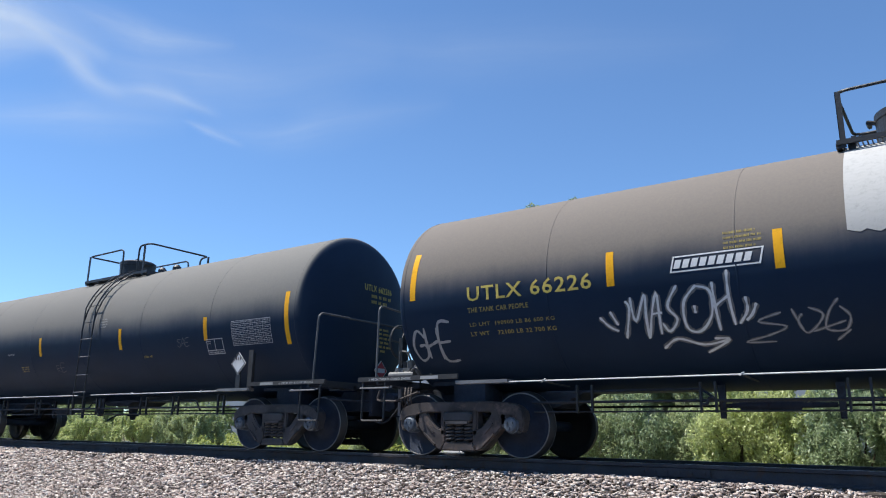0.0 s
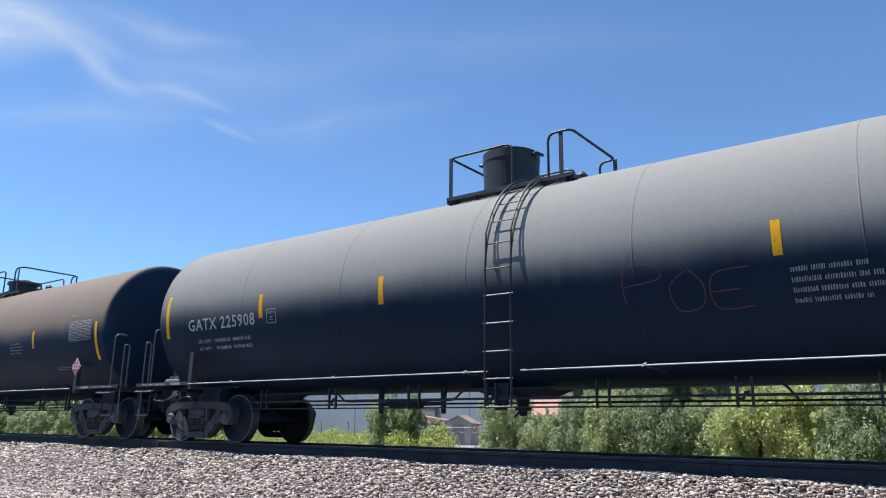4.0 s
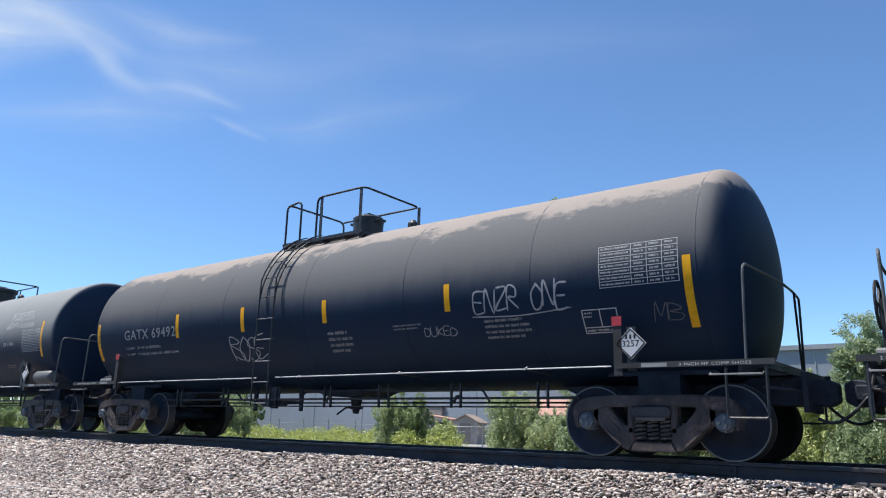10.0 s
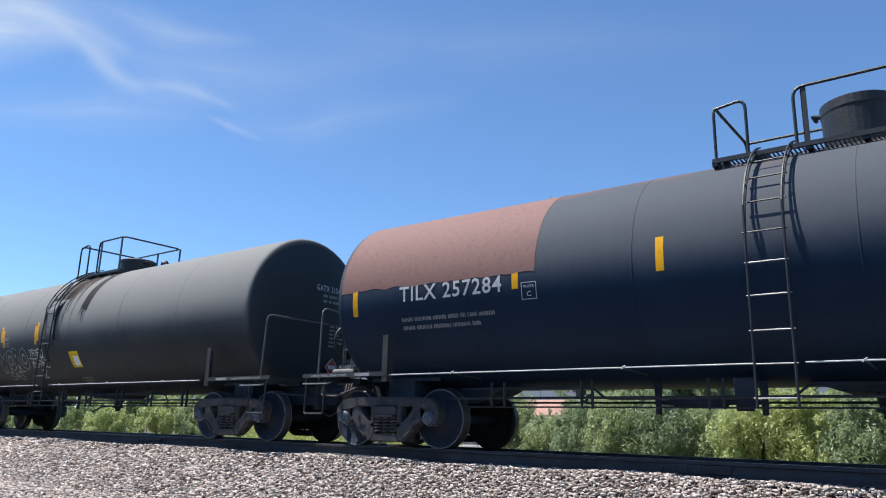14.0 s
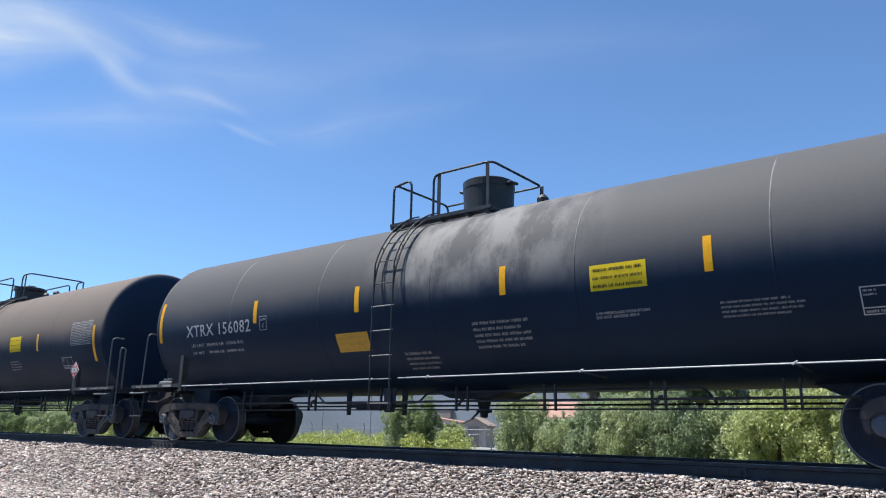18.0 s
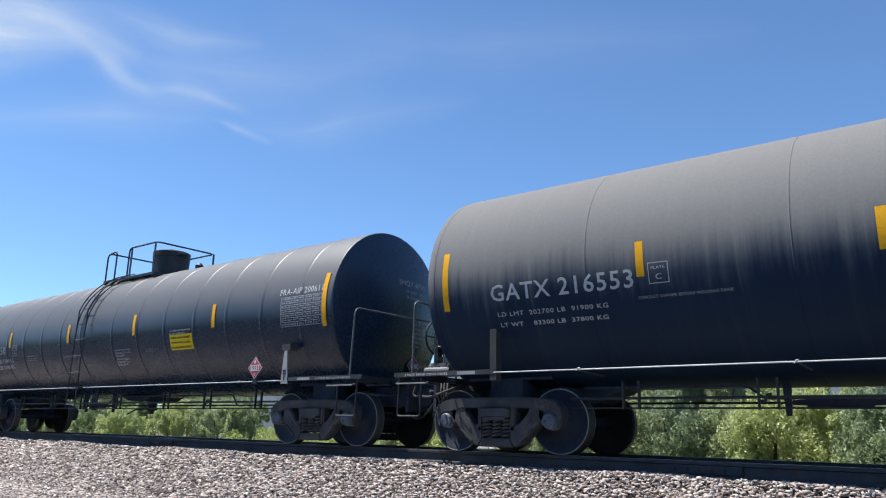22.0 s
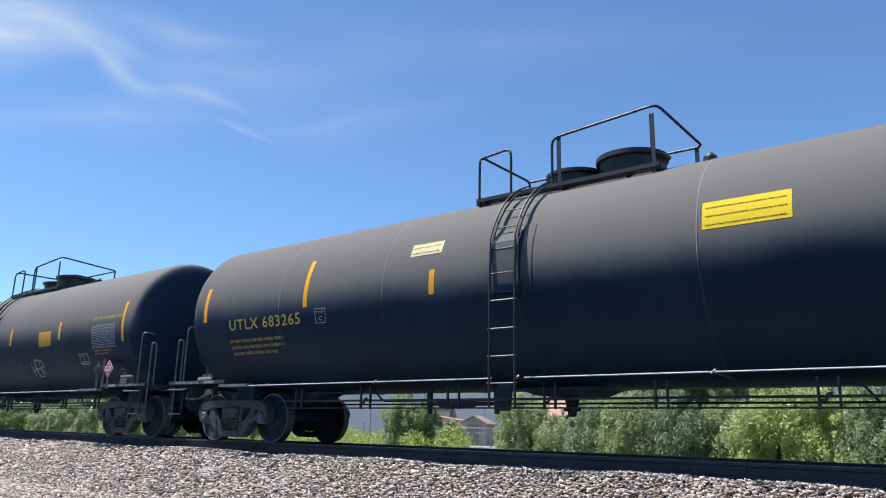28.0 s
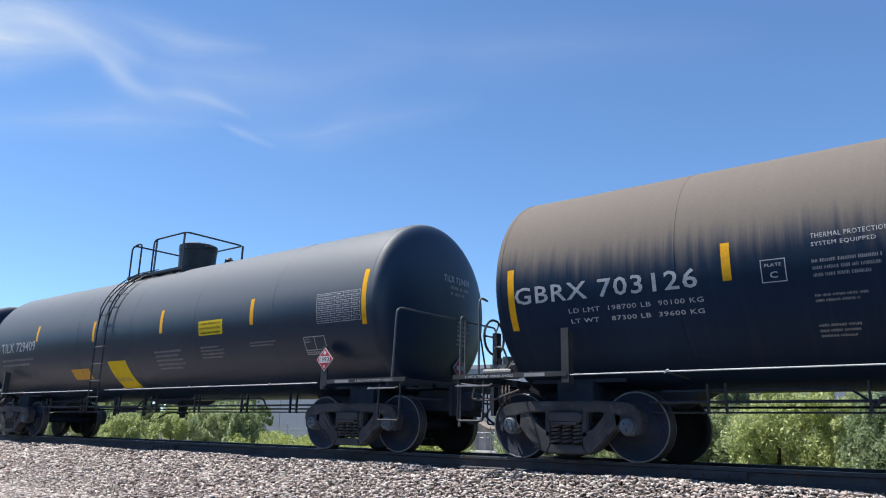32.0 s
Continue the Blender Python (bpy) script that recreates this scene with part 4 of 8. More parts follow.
def head_marks(c, text, color):
    """Number, capacity lines and a diamond placard on the forward head."""
    WORDS.append((c, text, -0.02, 0.80, c.z0 + 0.50, 0.125, color, "head"))
    bm = bmesh.new()
    rnd = random.Random(text)
    for i, (z, w) in enumerate(((0.38, 0.55), (0.27, 0.48), (-0.22, 0.30), (-0.30, 0.36), (-0.38, 0.32), (-0.46, 0.34), (-0.54, 0.30), (-0.62, 0.24))):
        y = 0.17 if i < 2 else 0.40
        e = y + w
        h = 0.06 if i < 2 else 0.042
        while y < e:
            for k in range(rnd.randint(2, 6)):
                d = h * rnd.uniform(0.35, 0.6)
                bm.faces.new([bm.verts.new(c.head(yy, zz)) for yy, zz in ((y, z), (y + d, z), (y + d, z + h), (y, z + h))])
                y += d + h * 0.22
            y += h * 0.7
    tagged(part("small_print", bm, TEXTMAT[color.lower()], c.ob), "small stencilled print on the tank head", kind="stuff")
    s, y, z = 0.19, 0.52, 1.46
    x = c.head(y, z - c.z0, 0.03).x + 0.02
    for name, k, mat, off in (("placard", s, PLAC_W, 0.0), ("placard_face", s * 0.88, PLAC_R, 0.008), ("number_panel", 0.0, PLAC_W, 0.014)):
        bm = bmesh.new()
        if k:
            pts = [(y - k, z), (y, z - k), (y + k, z), (y, z + k)]
        else:
            pts = [(y - 0.1, z - 0.04), (y + 0.1, z - 0.04), (y + 0.1, z + 0.04), (y - 0.1, z + 0.04)]
        a = [bm.verts.new((x + off, q, w)) for q, w in pts]
        b = [bm.verts.new((x + off + 0.005, q, w)) for q, w in pts]
        bm.faces.new(a[::-1])
        bm.faces.new(b)
        for i in range(4):
            bm.faces.new((a[i], a[(i + 1) % 4], b[(i + 1) % 4], b[i]))
        if k == s:
            box(bm, x - 0.12, x, y - 0.05, y + 0.05, z - 0.06, z + 0.06)
            holder = part(name, bm, mat, c.ob, "red diamond hazard placard on the tank head")
        else:
            part(name, bm, mat, holder)


def pipe_rail(c):
    """Round side rail on brackets, low on both flanks, broken at the ladder."""
    y = c.R - 0.02
    for side in (-1, 1):
        for a, b in (((-c.tx + 0.3), c.ladder - 0.04), (c.ladder + 0.5, c.tx - 0.35)) if side < 0 else ((-c.tx + 0.3, c.tx - 0.35),):
            bm = bmesh.new()
            tube(bm, [(a, side * y, c.side), (b, side * y, c.side)], 0.0095, 8)
            part("side_rail", bm, SIDERAIL, c.ob, "worn pipe rail along the tank")
    if c.side < 1.05:
        for k in (-1, 1):
            bm = bmesh.new()
            box(bm, k * (c.tx - 0.65) - 0.42, k * (c.tx - 0.65) + 0.42, -y - 0.06, -y + 0.1, c.side - 0.01, c.side + 0.035)
            part("running_board", bm, PIPE, c.ob, "pale steel step plate")
    n = 5
    for i in range(n):
        x = -c.tx + 1.6 + (2 * c.tx - 3.2) * i / (n - 1)
        for side in (-1, 1):
            me = cached(MESH, ("rail_bracket", y, side, c.side), lambda bm: tube(bm, [(0, side * (y - 0.75), c.side - 0.03), (0.02, side * (y - 0.005), c.side - 0.015), (0.03, side * (y - 0.01), c.side + 0.02)], 0.012, 6))
            mesh_part("rail_bracket", me, BLACK, c.ob, at=pose(x, 0, 0))
            me = cached(MESH, ("rail_clip", y, side, c.side), lambda bm: tube(bm, [(-0.02, side * (y + 0.012), c.side - 0.02), (0.0, side * (y + 0.014), c.side + 0.012), (0.025, side * (y - 0.005), c.side + 0.025)], 0.008, 6))
            mesh_part("rail_clip", me, SIDERAIL, c.ob, at=pose(x, 0, 0))


def ladder(c, x0, pad):
    """Side ladder: bowed round the tank at the top, straight below."""
    r = c.R + 0.09
    line = [(-r * math.cos(a), c.z0 + r * math.sin(a)) for a in (math.radians(q) for q in range(64, -1, -8))]
    line += [(-r, z) for z in (2.0, 1.5, 1.13, 0.62)]
    bm = bmesh.new()
    for x in (x0, x0 + 0.42):
        tube(bm, [(x, y, z) for y, z in line], 0.019 if pad else 0.016, 8)
    arc = [math.radians(q) for q in range(72, 16, -6)]
    for x in (x0, x0 + 0.42):
        tube(bm, [(x, -(r + 0.065) * math.cos(a), c.z0 + (r + 0.065) * math.sin(a)) for a in arc] + [(x, -r, c.z0)], 0.014, 6)
        for a in arc[1::3]:
            tube(bm, [(x, -r * math.cos(a), c.z0 + r * math.sin(a)), (x, -(r + 0.065) * math.cos(a), c.z0 + (r + 0.065) * math.sin(a))], 0.01, 5)
    lad = part("ladder", bm, c.paint if pad == 2 else BLACK, c.ob, "steel ladder bowed round the tank")
    run, last, marks = 0.0, line[0], []
    for p in line[1:]:
        d = math.dist(p, last)
        k = math.ceil(d / 0.05)
        for i in range(k):
            t = (i + 1) / k
            run += d / k
            if run >= 0.36:
                run = 0.0
                marks.append((last[0] + (p[0] - last[0]) * t, last[1] + (p[1] - last[1]) * t))
        last = p
    for i, (y, z) in enumerate(marks):
        bm = bmesh.new()
        tube(bm, [(x0 - 0.03, y, z), (x0 + 0.45, y, z)], 0.010, 6)
        part("rung", bm, PIPE if z < 2.4 else BLACK, lad)
    if pad:
        # upright shield between the stringers, its cheeks closed against the round of the tank
        a1, n = math.radians(27), 8
        low, high = c.z0 - 0.28, c.z0 + 0.5
        out = -(c.R + 0.05)
        skin = [(-(c.R + 0.004) * math.cos(a), c.z0 + (c.R + 0.004) * math.sin(a)) for a in (a1 * (k / n * 1.42 - 0.42) for k in range(n + 1))]
        face = [(out, low), (out, high - 0.12), (out + 0.015, high - 0.03), (out + 0.07, high + 0.04), skin[-1]]
        bm = bmesh.new()
        prev = None
        for y, z in face:
            row = [bm.verts.new((x, y, z)) for x in (x0 - 0.04, x0 + 0.46)]
            if prev:
                bm.faces.new((prev[0], prev[1], row[1], row[0]))
            prev = row
        for x in (x0 - 0.04, x0 + 0.46):
            ring = [bm.verts.new((x, y, z)) for y, z in face[:-1] + skin[::-1]]
            bm.faces.new(ring)
        bmesh.ops.recalc_face_normals(bm, faces=bm.faces)
        part("ladder_guard", bm, c.paint, c.ob, "bent sheet guard behind the ladder")
        bm = bmesh.new()
        curved(bm, c, x0 - 0.22, x0 + 0.64, c.angle(c.z0 - 0.35), c.angle(c.z0 + 0.72), 0.01)
        part("doubler_plate", bm, c.paint, c.ob, "welded doubler plate", True)


def platform(c, kind, pots, peak):
    """Grated walkway on the crown with its handrails, hatch housing and fittings."""
    top = 0.92 + 2 * c.R
    zd, zr = top - 0.07, top + c.rail - (0.1 if kind == "B" else 0.05)
    x0, x1 = c.walk0, c.walk1
    yn, yf = -0.8, 0.8
    deck = bmesh.new()
    for y in (yn, yn + 0.34, yf - 0.34, yf):
        box(deck, x0 - 0.05, x1, y - 0.02, y + 0.02, zd - 0.06, zd)
    for x in (x0 - 0.03, x0 + 0.5, (x0 + x1) / 2, x1 - 0.5, x1):
        box(deck, x - 0.03, x + 0.03, yn, yf, zd - 0.1, zd - 0.03)
    for x in (x0 + 0.1, x1 - 0.1):
        for y in (yn + 0.1, yf - 0.1):
            box(deck, x - 0.04, x + 0.04, y - 0.04, y + 0.04, c.z0 + math.sqrt(c.R ** 2 - y * y) - 0.02, zd)
    d = part("walkway_frame", deck, BLACK, c.ob, "black steel walkway on the crown")
    for a, b in ((yn, yn + 0.34), (yf - 0.34, yf)):
        bm = bmesh.new()
        n = int((x1 - x0) / 0.05)
        for i in range(n):
            x = x0 + (x1 - x0) * i / n
            box(bm, x, x + 0.012, a, b, zd - 0.028, zd)
        part("grating", bm, BLACK, d)
    rails = []
    if kind == "A":
        o = c.ladder + c.gap
        rails.append([(x0, yn, zd - 0.1), (x0, yn, zr), (x0, yf, zr), (x0, yf, zd)])
        q = x0 + (0.6 if peak else 0.4)
        rails.append([(q, yn + 0.02, zd), (q, yn + 0.02, zr + 0.02), (x0, yn + 0.02, zr - 0.04)])
        if peak:
            rails.append([(o, yn, zd), (o, yn, zr), (x1, yn, zr + 0.12), (x1 + 0.1, yf, zr - 0.02), (x0, yf, zr)])
        else:
            rails.append([(o, yn, zd), (o, yn, zr), (x1, yn, zr), (x1, yf, zr), (x0, yf, zr)])
        posts = [(o + 0.12, yn), (x1 - 0.08, yn), (x1, yf), ((x0 + x1) / 2, yf)]
    else:
        rails.append([(c.ladder - 0.08, yn, zd), (c.ladder - 0.08, yn, zr), (x0, yn, zr), (x0, yf, zr), (c.ladder + 0.2, yf, zr), (c.ladder + 0.2, yf, zd)])
        rails.append([(c.ladder + c.gap, yn, zd), (c.ladder + c.gap, yn, zr), (x1, yn, zr), (x1, yf, zr), (c.ladder + 0.67, yf, zr), (c.ladder + 0.67, yf, zd)])
        posts = [(x0 + 0.02, yn), (c.ladder + 0.78, yn), (x1, yf), (x0, yf)]
    for r in rails:
        bm = bmesh.new()
        tube(bm, rounded(r, 0.14), 0.021, 8)
        part("handrail", bm, BLACK, c.ob, "black pipe handrail")
    for x, y in posts:
        bm = bmesh.new()
        box(bm, x - 0.032, x + 0.032, y - 0.008, y + 0.008, zd - 0.1, zr)
        box(bm, x - 0.032, x - 0.024, y - 0.008, y + 0.03, zd - 0.1, zr)
        part("post", bm, BLACK, c.ob)
    for i in range(pots):
        if pots == 2:
            px, rad, hgt = (o - 0.02, 0.42, 0.28) if i == 0 else (o + 0.95, 0.48, 0.36)
        else:
            px, rad, hgt = ((o + min(x1, o + 1.7)) / 2, 0.43 if c.flare else 0.45, c.pot) if kind == "A" else ((x0 + c.ladder) / 2 + 0.06, 0.42 if c.pot < 0.6 else 0.48, c.pot)
        rad = c.pot_r or rad
        px += c.pot_at
        bm = bmesh.new()
        zb = top - 0.1
        wide = 1.12 if pots == 2 or c.flare else 1.0
        lathe(bm, [(zb, rad * 0.96), (zb + hgt * 0.75 + 0.1, rad * (1.0 if wide == 1 else 1.02)), (zb + hgt * 0.8 + 0.1, rad * wide * 1.02), (zb + hgt + 0.1, rad * wide * 1.02), (zb + hgt + 0.13, rad * 0.9), (zb + hgt + 0.14, 0.0)], 36, "z")
        bmesh.ops.translate(bm, verts=bm.verts, vec=(px, 0, 0))
        h = part("hatch_housing", bm, BLACK, c.ob, "round black hatch housing")
        bm = bmesh.new()
        box(bm, px - 0.1, px + 0.1, -0.1, 0.1, zb + hgt + 0.1, zb + hgt + 0.2)
        part("lid_boss", bm, BLACK, h)
        for k in (-1, 1):
            bm = bmesh.new()
            tube(bm, [(px + k * rad * 0.95, -0.1, zb + hgt), (px + k * rad * 1.16, -0.12, zb + hgt + 0.02), (px + k * rad * 1.16, 0.1, zb + hgt + 0.04)], 0.03, 6)
            part("hinge_lug", bm, BLACK, h)
    for x in (x1 + 0.4, x0 + 0.35) if kind == "A" else (c.ladder + 0.1, x1 - 0.3):
        bm = bmesh.new()
        lathe(bm, [(top - 0.05, 0.07), (top + 0.12, 0.07), (top + 0.13, 0.1), (top + 0.2, 0.1), (top + 0.26, 0.05), (top + 0.27, 0.0)], 14, "z")
        bmesh.ops.translate(bm, verts=bm.verts, vec=(x, 0.15, 0))
        part("relief_valve", bm, BLACK, c.ob)


def end_gear(c, sign, style, tank_at, wheel):
    """End platform, sill, coupler, grab irons and steps at one end of the car."""
    flip = pose(c.mid, 0, 0) if sign > 0 else pose(c.mid, 0, 0, 0, 0, 180)

    def put(name, bm, mat, label="", parent=None, near_only=False):
        bmesh.ops.transform(bm, matrix=flip, verts=bm.verts)
        return part(name, bm, mat, parent or c.ob, label)
    e = c.axle
    bm = bmesh.new()
    prism(bm, [(c.tx - 1.75, 0.98), (c.tx - 1.2, 0.72), (e + 0.78, 0.68), (e + 0.78, 1.02), (c.tx - 1.75, 1.02)], -0.3, 0.3)
    bmesh.ops.recalc_face_normals(bm, faces=bm.faces)
    box(bm, e + 0.74, e + 0.8, -0.42, 0.42, 0.6, 1.08)
    put("stub_sill", bm, UNDER)
    bm = bmesh.new()
    prism_pts = [(c.tx - 0.28, 0.74), (c.tx + 0.28, 0.74), (c.tx + 0.28, 1.06), (c.tx - 0.28, 1.06)]
    prism(bm, prism_pts, -0.8, 0.8)
    bmesh.ops.recalc_face_normals(bm, faces=bm.faces)
    put("body_bolster", bm, UNDER)
    for k in (-1, 1):
        bm = bmesh.new()
        pts = [(c.tx - 0.75, 1.05), (c.tx + 0.75, 1.05), (c.tx + 0.6, 1.3), (c.tx - 0.6, 1.3)]
        prism(bm, pts, k * 0.7 - 0.02, k * 0.7 + 0.02)
        bmesh.ops.recalc_face_normals(bm, faces=bm.faces)
        put("tank_saddle", bm, UNDER)
    for k in (-1, 1):
        bm = bmesh.new()
        box(bm, e - 1.15, e + 0.72, k * 1.5 - 0.02, k * 1.5 + 0.02, 1.085, 1.145)
        box(bm, e - 1.15, e + 0.72, k * 1.5 - 0.02 if k > 0 else k * 1.5, k * 1.5 + 0.02 if k < 0 else k * 1.5, 1.145, 1.155)
        sp = put("side_plate", bm, DECK, "grey side plate of the end platform")
        near = (k < 0) if sign > 0 else (k > 0)
        if near:
            x = c.mid + (e - 0.35 if sign > 0 else -(e + 0.5))
            WORDS.append((c, "2 INCH TREAD COND SHOES" if sign < 0 else "3 INCH HF COMP SHOES", x, x + 0.82, 1.095, 0.036, (-1.524, sp), "plate"))
            bm = bmesh.new()
            box(bm, e - 0.82, e - 0.5, k * 1.5 - 0.023, k * 1.5 + 0.023, 1.092, 1.138)
            put("bare_patch", bm, PALEPAD, "pale bare patch on the side plate", sp)
        if c.side < 1.05 and sign < 0:
            continue
        bm = bmesh.new()
        if c.crisp:
            prism(bm, [(e - 1.24, 1.04), (e - 1.06, 1.04), (e - 1.11, 1.62), (e - 1.19, 1.62)], k * 1.52 - 0.012, k * 1.52 + 0.012)
            bmesh.ops.recalc_face_normals(bm, faces=bm.faces)
            pad = put("jacking_bracket", bm, PALEPAD, "pale tapered jacking bracket")
            if near:
                bm = bmesh.new()
                for q in (0.0, 0.05):
                    box(bm, e - 1.19, e - 1.11, k * 1.535 - 0.003, k * 1.535 + 0.003, 1.2 + q, 1.23 + q)
                prism(bm, [(e - 1.16, 1.18), (e - 1.14, 1.18), (e - 1.14, 1.12), (e - 1.15, 1.09), (e - 1.16, 1.12)], k * 1.535 - 0.003, k * 1.535 + 0.003)
                put("bracket_mark", bm, INK, "", pad)
            bm = bmesh.new()
            box(bm, e - 1.26, e - 1.04, k * 1.44 - 0.09, k * 1.44 + 0.09, 1.63, 1.74)
        else:
            box(bm, e - 1.18, e - 1.07, k * 1.5 - 0.012, k * 1.5 + 0.012, 1.0, 1.72)
            box(bm, e - 1.18, e - 1.155, k * 1.44 - 0.06, k * 1.44 + 0.06, 1.0, 1.68)
        put("end_bracket", bm, DECK)
        if c.red and near:
            bm = bmesh.new()
            box(bm, e - 1.19, e - 1.06, k * 1.515 - 0.006, k * 1.515 + 0.006, 1.62, 1.74)
            put("red_tag", bm, PLAC_R, "faded red paint on the bracket")
    bm = bmesh.new()
    box(bm, e + 0.62, e + 0.66, -1.5, 1.5, 1.04, 1.14)
    box(bm, e + 0.32, e + 0.36, -1.5, 1.5, 1.04, 1.13)
    box(bm, e + 0.1, e + 0.66, -0.05, 0.05, 1.0, 1.09)
    for k in (-1, 1):
        box(bm, e + 0.1, e + 0.66, k * 0.72 - 0.03, k * 0.72 + 0.03, 1.02, 1.1)
    deck = put("end_platform", bm, BLACK, "slatted end platform")
    for i in range(4):
        me = cached(MESH, "slat", lambda bm: box(bm, 0, 0.045, -0.84, 0.84, 1.10, 1.13))
        mesh_part("slat", me, BLACK, deck, at=flip @ pose(e + 0.37 + i * 0.066, 0, 0))
    for k in (-1, 1):
        bm = bmesh.new()
        hi = 2.28
        if style == "G":
            line = [(e + 0.30, k * 1.46, 1.12), (e + 0.30, k * 1.46, hi), (e + 0.34, k * 1.2, hi - 0.02)]
        else:
            line = [(e + 0.40, k * 1.46, 1.12), (e + 0.42, k * 1.42, hi), (e + 0.5, k * 0.6, hi - 0.02), (e + 0.52, 0, hi - 0.02)]
            brace = bmesh.new()
            tube(brace, [(e + 0.5, k * 0.74, hi - 0.02), (e + 0.44, k * 1.16, 1.12)], 0.016, 8)
            if k * sign > 0:
                put("rail_brace", brace, BLACK)
            else:
                brace.free()
        tube(bm, rounded(line, 0.12), 0.017, 8)
        put("grab_iron", bm, GRAB if k * sign < 0 else BLACK, "tall bent grab iron")
        if style == "G":
            bm = bmesh.new()
            tube(bm, rounded([(e + 0.66, k * 1.42, 0.42), (e + 0.66, k * 1.42, 2.02), (e + 0.66, k * 1.30, 2.02), (e + 0.66, k * 1.30, 1.1)], 0.05), 0.018, 8)
            put("grab_iron", bm, GRAB if k * sign < 0 else BLACK, "tall bent grab iron")
        bm = bmesh.new()
        tube(bm, rounded([(e + 0.18, k * 1.5, 1.06), (e + 0.18, k * 1.52, 0.5), (e + 0.62, k * 1.52, 0.5), (e + 0.62, k * 1.5, 1.06)], 0.04), 0.017, 6)
        put("sill_step", bm, BLACK, "bent bar step")
        bm = bmesh.new()
        tube(bm, [(e + 0.02, k * 1.54, 1.0), (e + 0.02, k * 1.6, 0.98), (e + 0.6, k * 1.6, 0.98), (e + 0.6, k * 1.54, 1.0)], 0.012, 6)
        put("hand_hold", bm, PIPE)
    mesh_part("coupler", cached(MESH, "coupler", coupler_mesh), UNDER, c.ob, "dark grimy knuckle coupler", False, flip @ pose(e + 0.03, 0, 0))
    mesh_part("air_hose", cached(MESH, "hose", hose_mesh), BLACK, c.ob, "black rubber air hose", True, flip @ pose(e + 0.25, 0.1, 0))
    bm = bmesh.new()
    tube(bm, rounded([(e + 0.5, -1.2, 0.86), (e + 0.72, -0.9, 0.84), (e + 0.72, 0.9, 0.84), (e + 0.5, 1.2, 0.86)], 0.1), 0.018, 6)
    put("uncoupling_lever", bm, UNDER)
    if tank_at == 3:
        bm = bmesh.new()
        x, y = c.mid + e - 0.3, -1.36
        box(bm, x - 0.16, x + 0.12, y - 0.09, y + 0.09, 1.15, 1.27)
        for dx, r, z1 in ((-0.1, 0.05, 1.42), (0.06, 0.065, 1.36), (0.2, 0.035, 1.33)):
            tube(bm, [(x + dx, y, 1.2), (x + dx, y, z1)], r, 10)
        tube(bm, rounded([(x - 0.1, y, 1.4), (x - 0.1, y - 0.05, 1.5), (x - 0.22, y - 0.05, 1.5), (x - 0.26, y, 1.2)], 0.04), 0.014, 6)
        tube(bm, [(x - 0.2, y - 0.05, 1.31), (x + 0.3, y - 0.05, 1.31)], 0.03, 10)
        part("valve_cluster", bm, GREYTANK, c.ob, "grey brake valves on the end platform")
    elif tank_at:
        bm = bmesh.new()
        lathe(bm, [(-0.42, 0.0), (-0.42, 0.12), (-0.36, 0.16), (0.36, 0.16), (0.42, 0.12), (0.42, 0.0)], 24, "x")
        bmesh.ops.translate(bm, verts=bm.verts, vec=(c.mid + e - 0.42, -1.3, 1.33))
        part("air_reservoir", bm, GREYTANK if tank_at == 2 else BLACK, c.ob, "small round air reservoir", True)
    if wheel:
        bm = bmesh.new()
        tube(bm, [(e + 0.55, 0.7 + 0.27 * math.cos(q), 1.78 + 0.27 * math.sin(q)) for q in (2 * math.pi * k / 20 for k in range(20))], 0.019, 6, True)
        for k in range(3):
            q = 2 * math.pi * k / 3
            tube(bm, [(e + 0.55, 0.7, 1.78), (e + 0.55, 0.7 + 0.27 * math.cos(q), 1.78 + 0.27 * math.sin(q))], 0.014, 6)
        put("brake_wheel", bm, BLACK, "spoked hand-brake wheel")
        bm = bmesh.new()
        box(bm, e + 0.46, e + 0.54, 0.64, 0.76, 1.13, 1.84)
        put("brake_housing", bm, BLACK)
        for x in (0.14, 0.2, 0.26, 0.32):
            bm = bmesh.new()
            tube(bm, rounded([(e + x, 0.9, 1.02), (e + x - 0.05, 0.98, 0.9), (e + x - 0.06, 0.98, 0.8), (e + x, 0.86, 0.72)], 0.04), 0.014, 6)
            put("brake_pipe", bm, RUSTY, "rust-brown brake pipe below the end platform")
        bm = bmesh.new()
        tube(bm, rounded([(e + 0.62, 1.1, 0.98), (e + 0.66, 1.12, 0.82), (e + 0.3, 1.12, 0.8), (e - 0.1, 1.0, 0.95)], 0.06), 0.018, 6)
        put("brake_pipe", bm, RUSTY, "rust-brown brake pipe below the end platform")
        bm = bmesh.new()
        box(bm, e + 0.2, e + 0.5, 0.95, 1.3, 1.15, 1.34)
        tube(bm, [(e + 0.3, 1.1, 1.3), (e + 0.3, 1.1, 1.47)], 0.09, 12)
        tube(bm, [(e + 0.1, 1.3, 1.22), (e + 0.6, 1.3, 1.22)], 0.06, 12)
        tube(bm, rounded([(e + 0.3, 1.1, 1.4), (e + 0.3, 1.25, 1.6), (e + 0.45, 1.25, 1.62), (e + 0.5, 1.2, 1.2)], 0.05), 0.016, 6)
        for x, y, r, z0, z1 in ((0.12, 1.15, 0.075, 1.15, 1.4), (0.48, 1.1, 0.06, 1.2, 1.46), (-0.08, 1.22, 0.05, 1.15, 1.3)):
            tube(bm, [(e + x, y, z0), (e + x, y, z1)], r, 10)
            tube(bm, [(e + x, y, z1 - 0.05), (e + x, y, z1 - 0.02)], r * 1.3, 10)
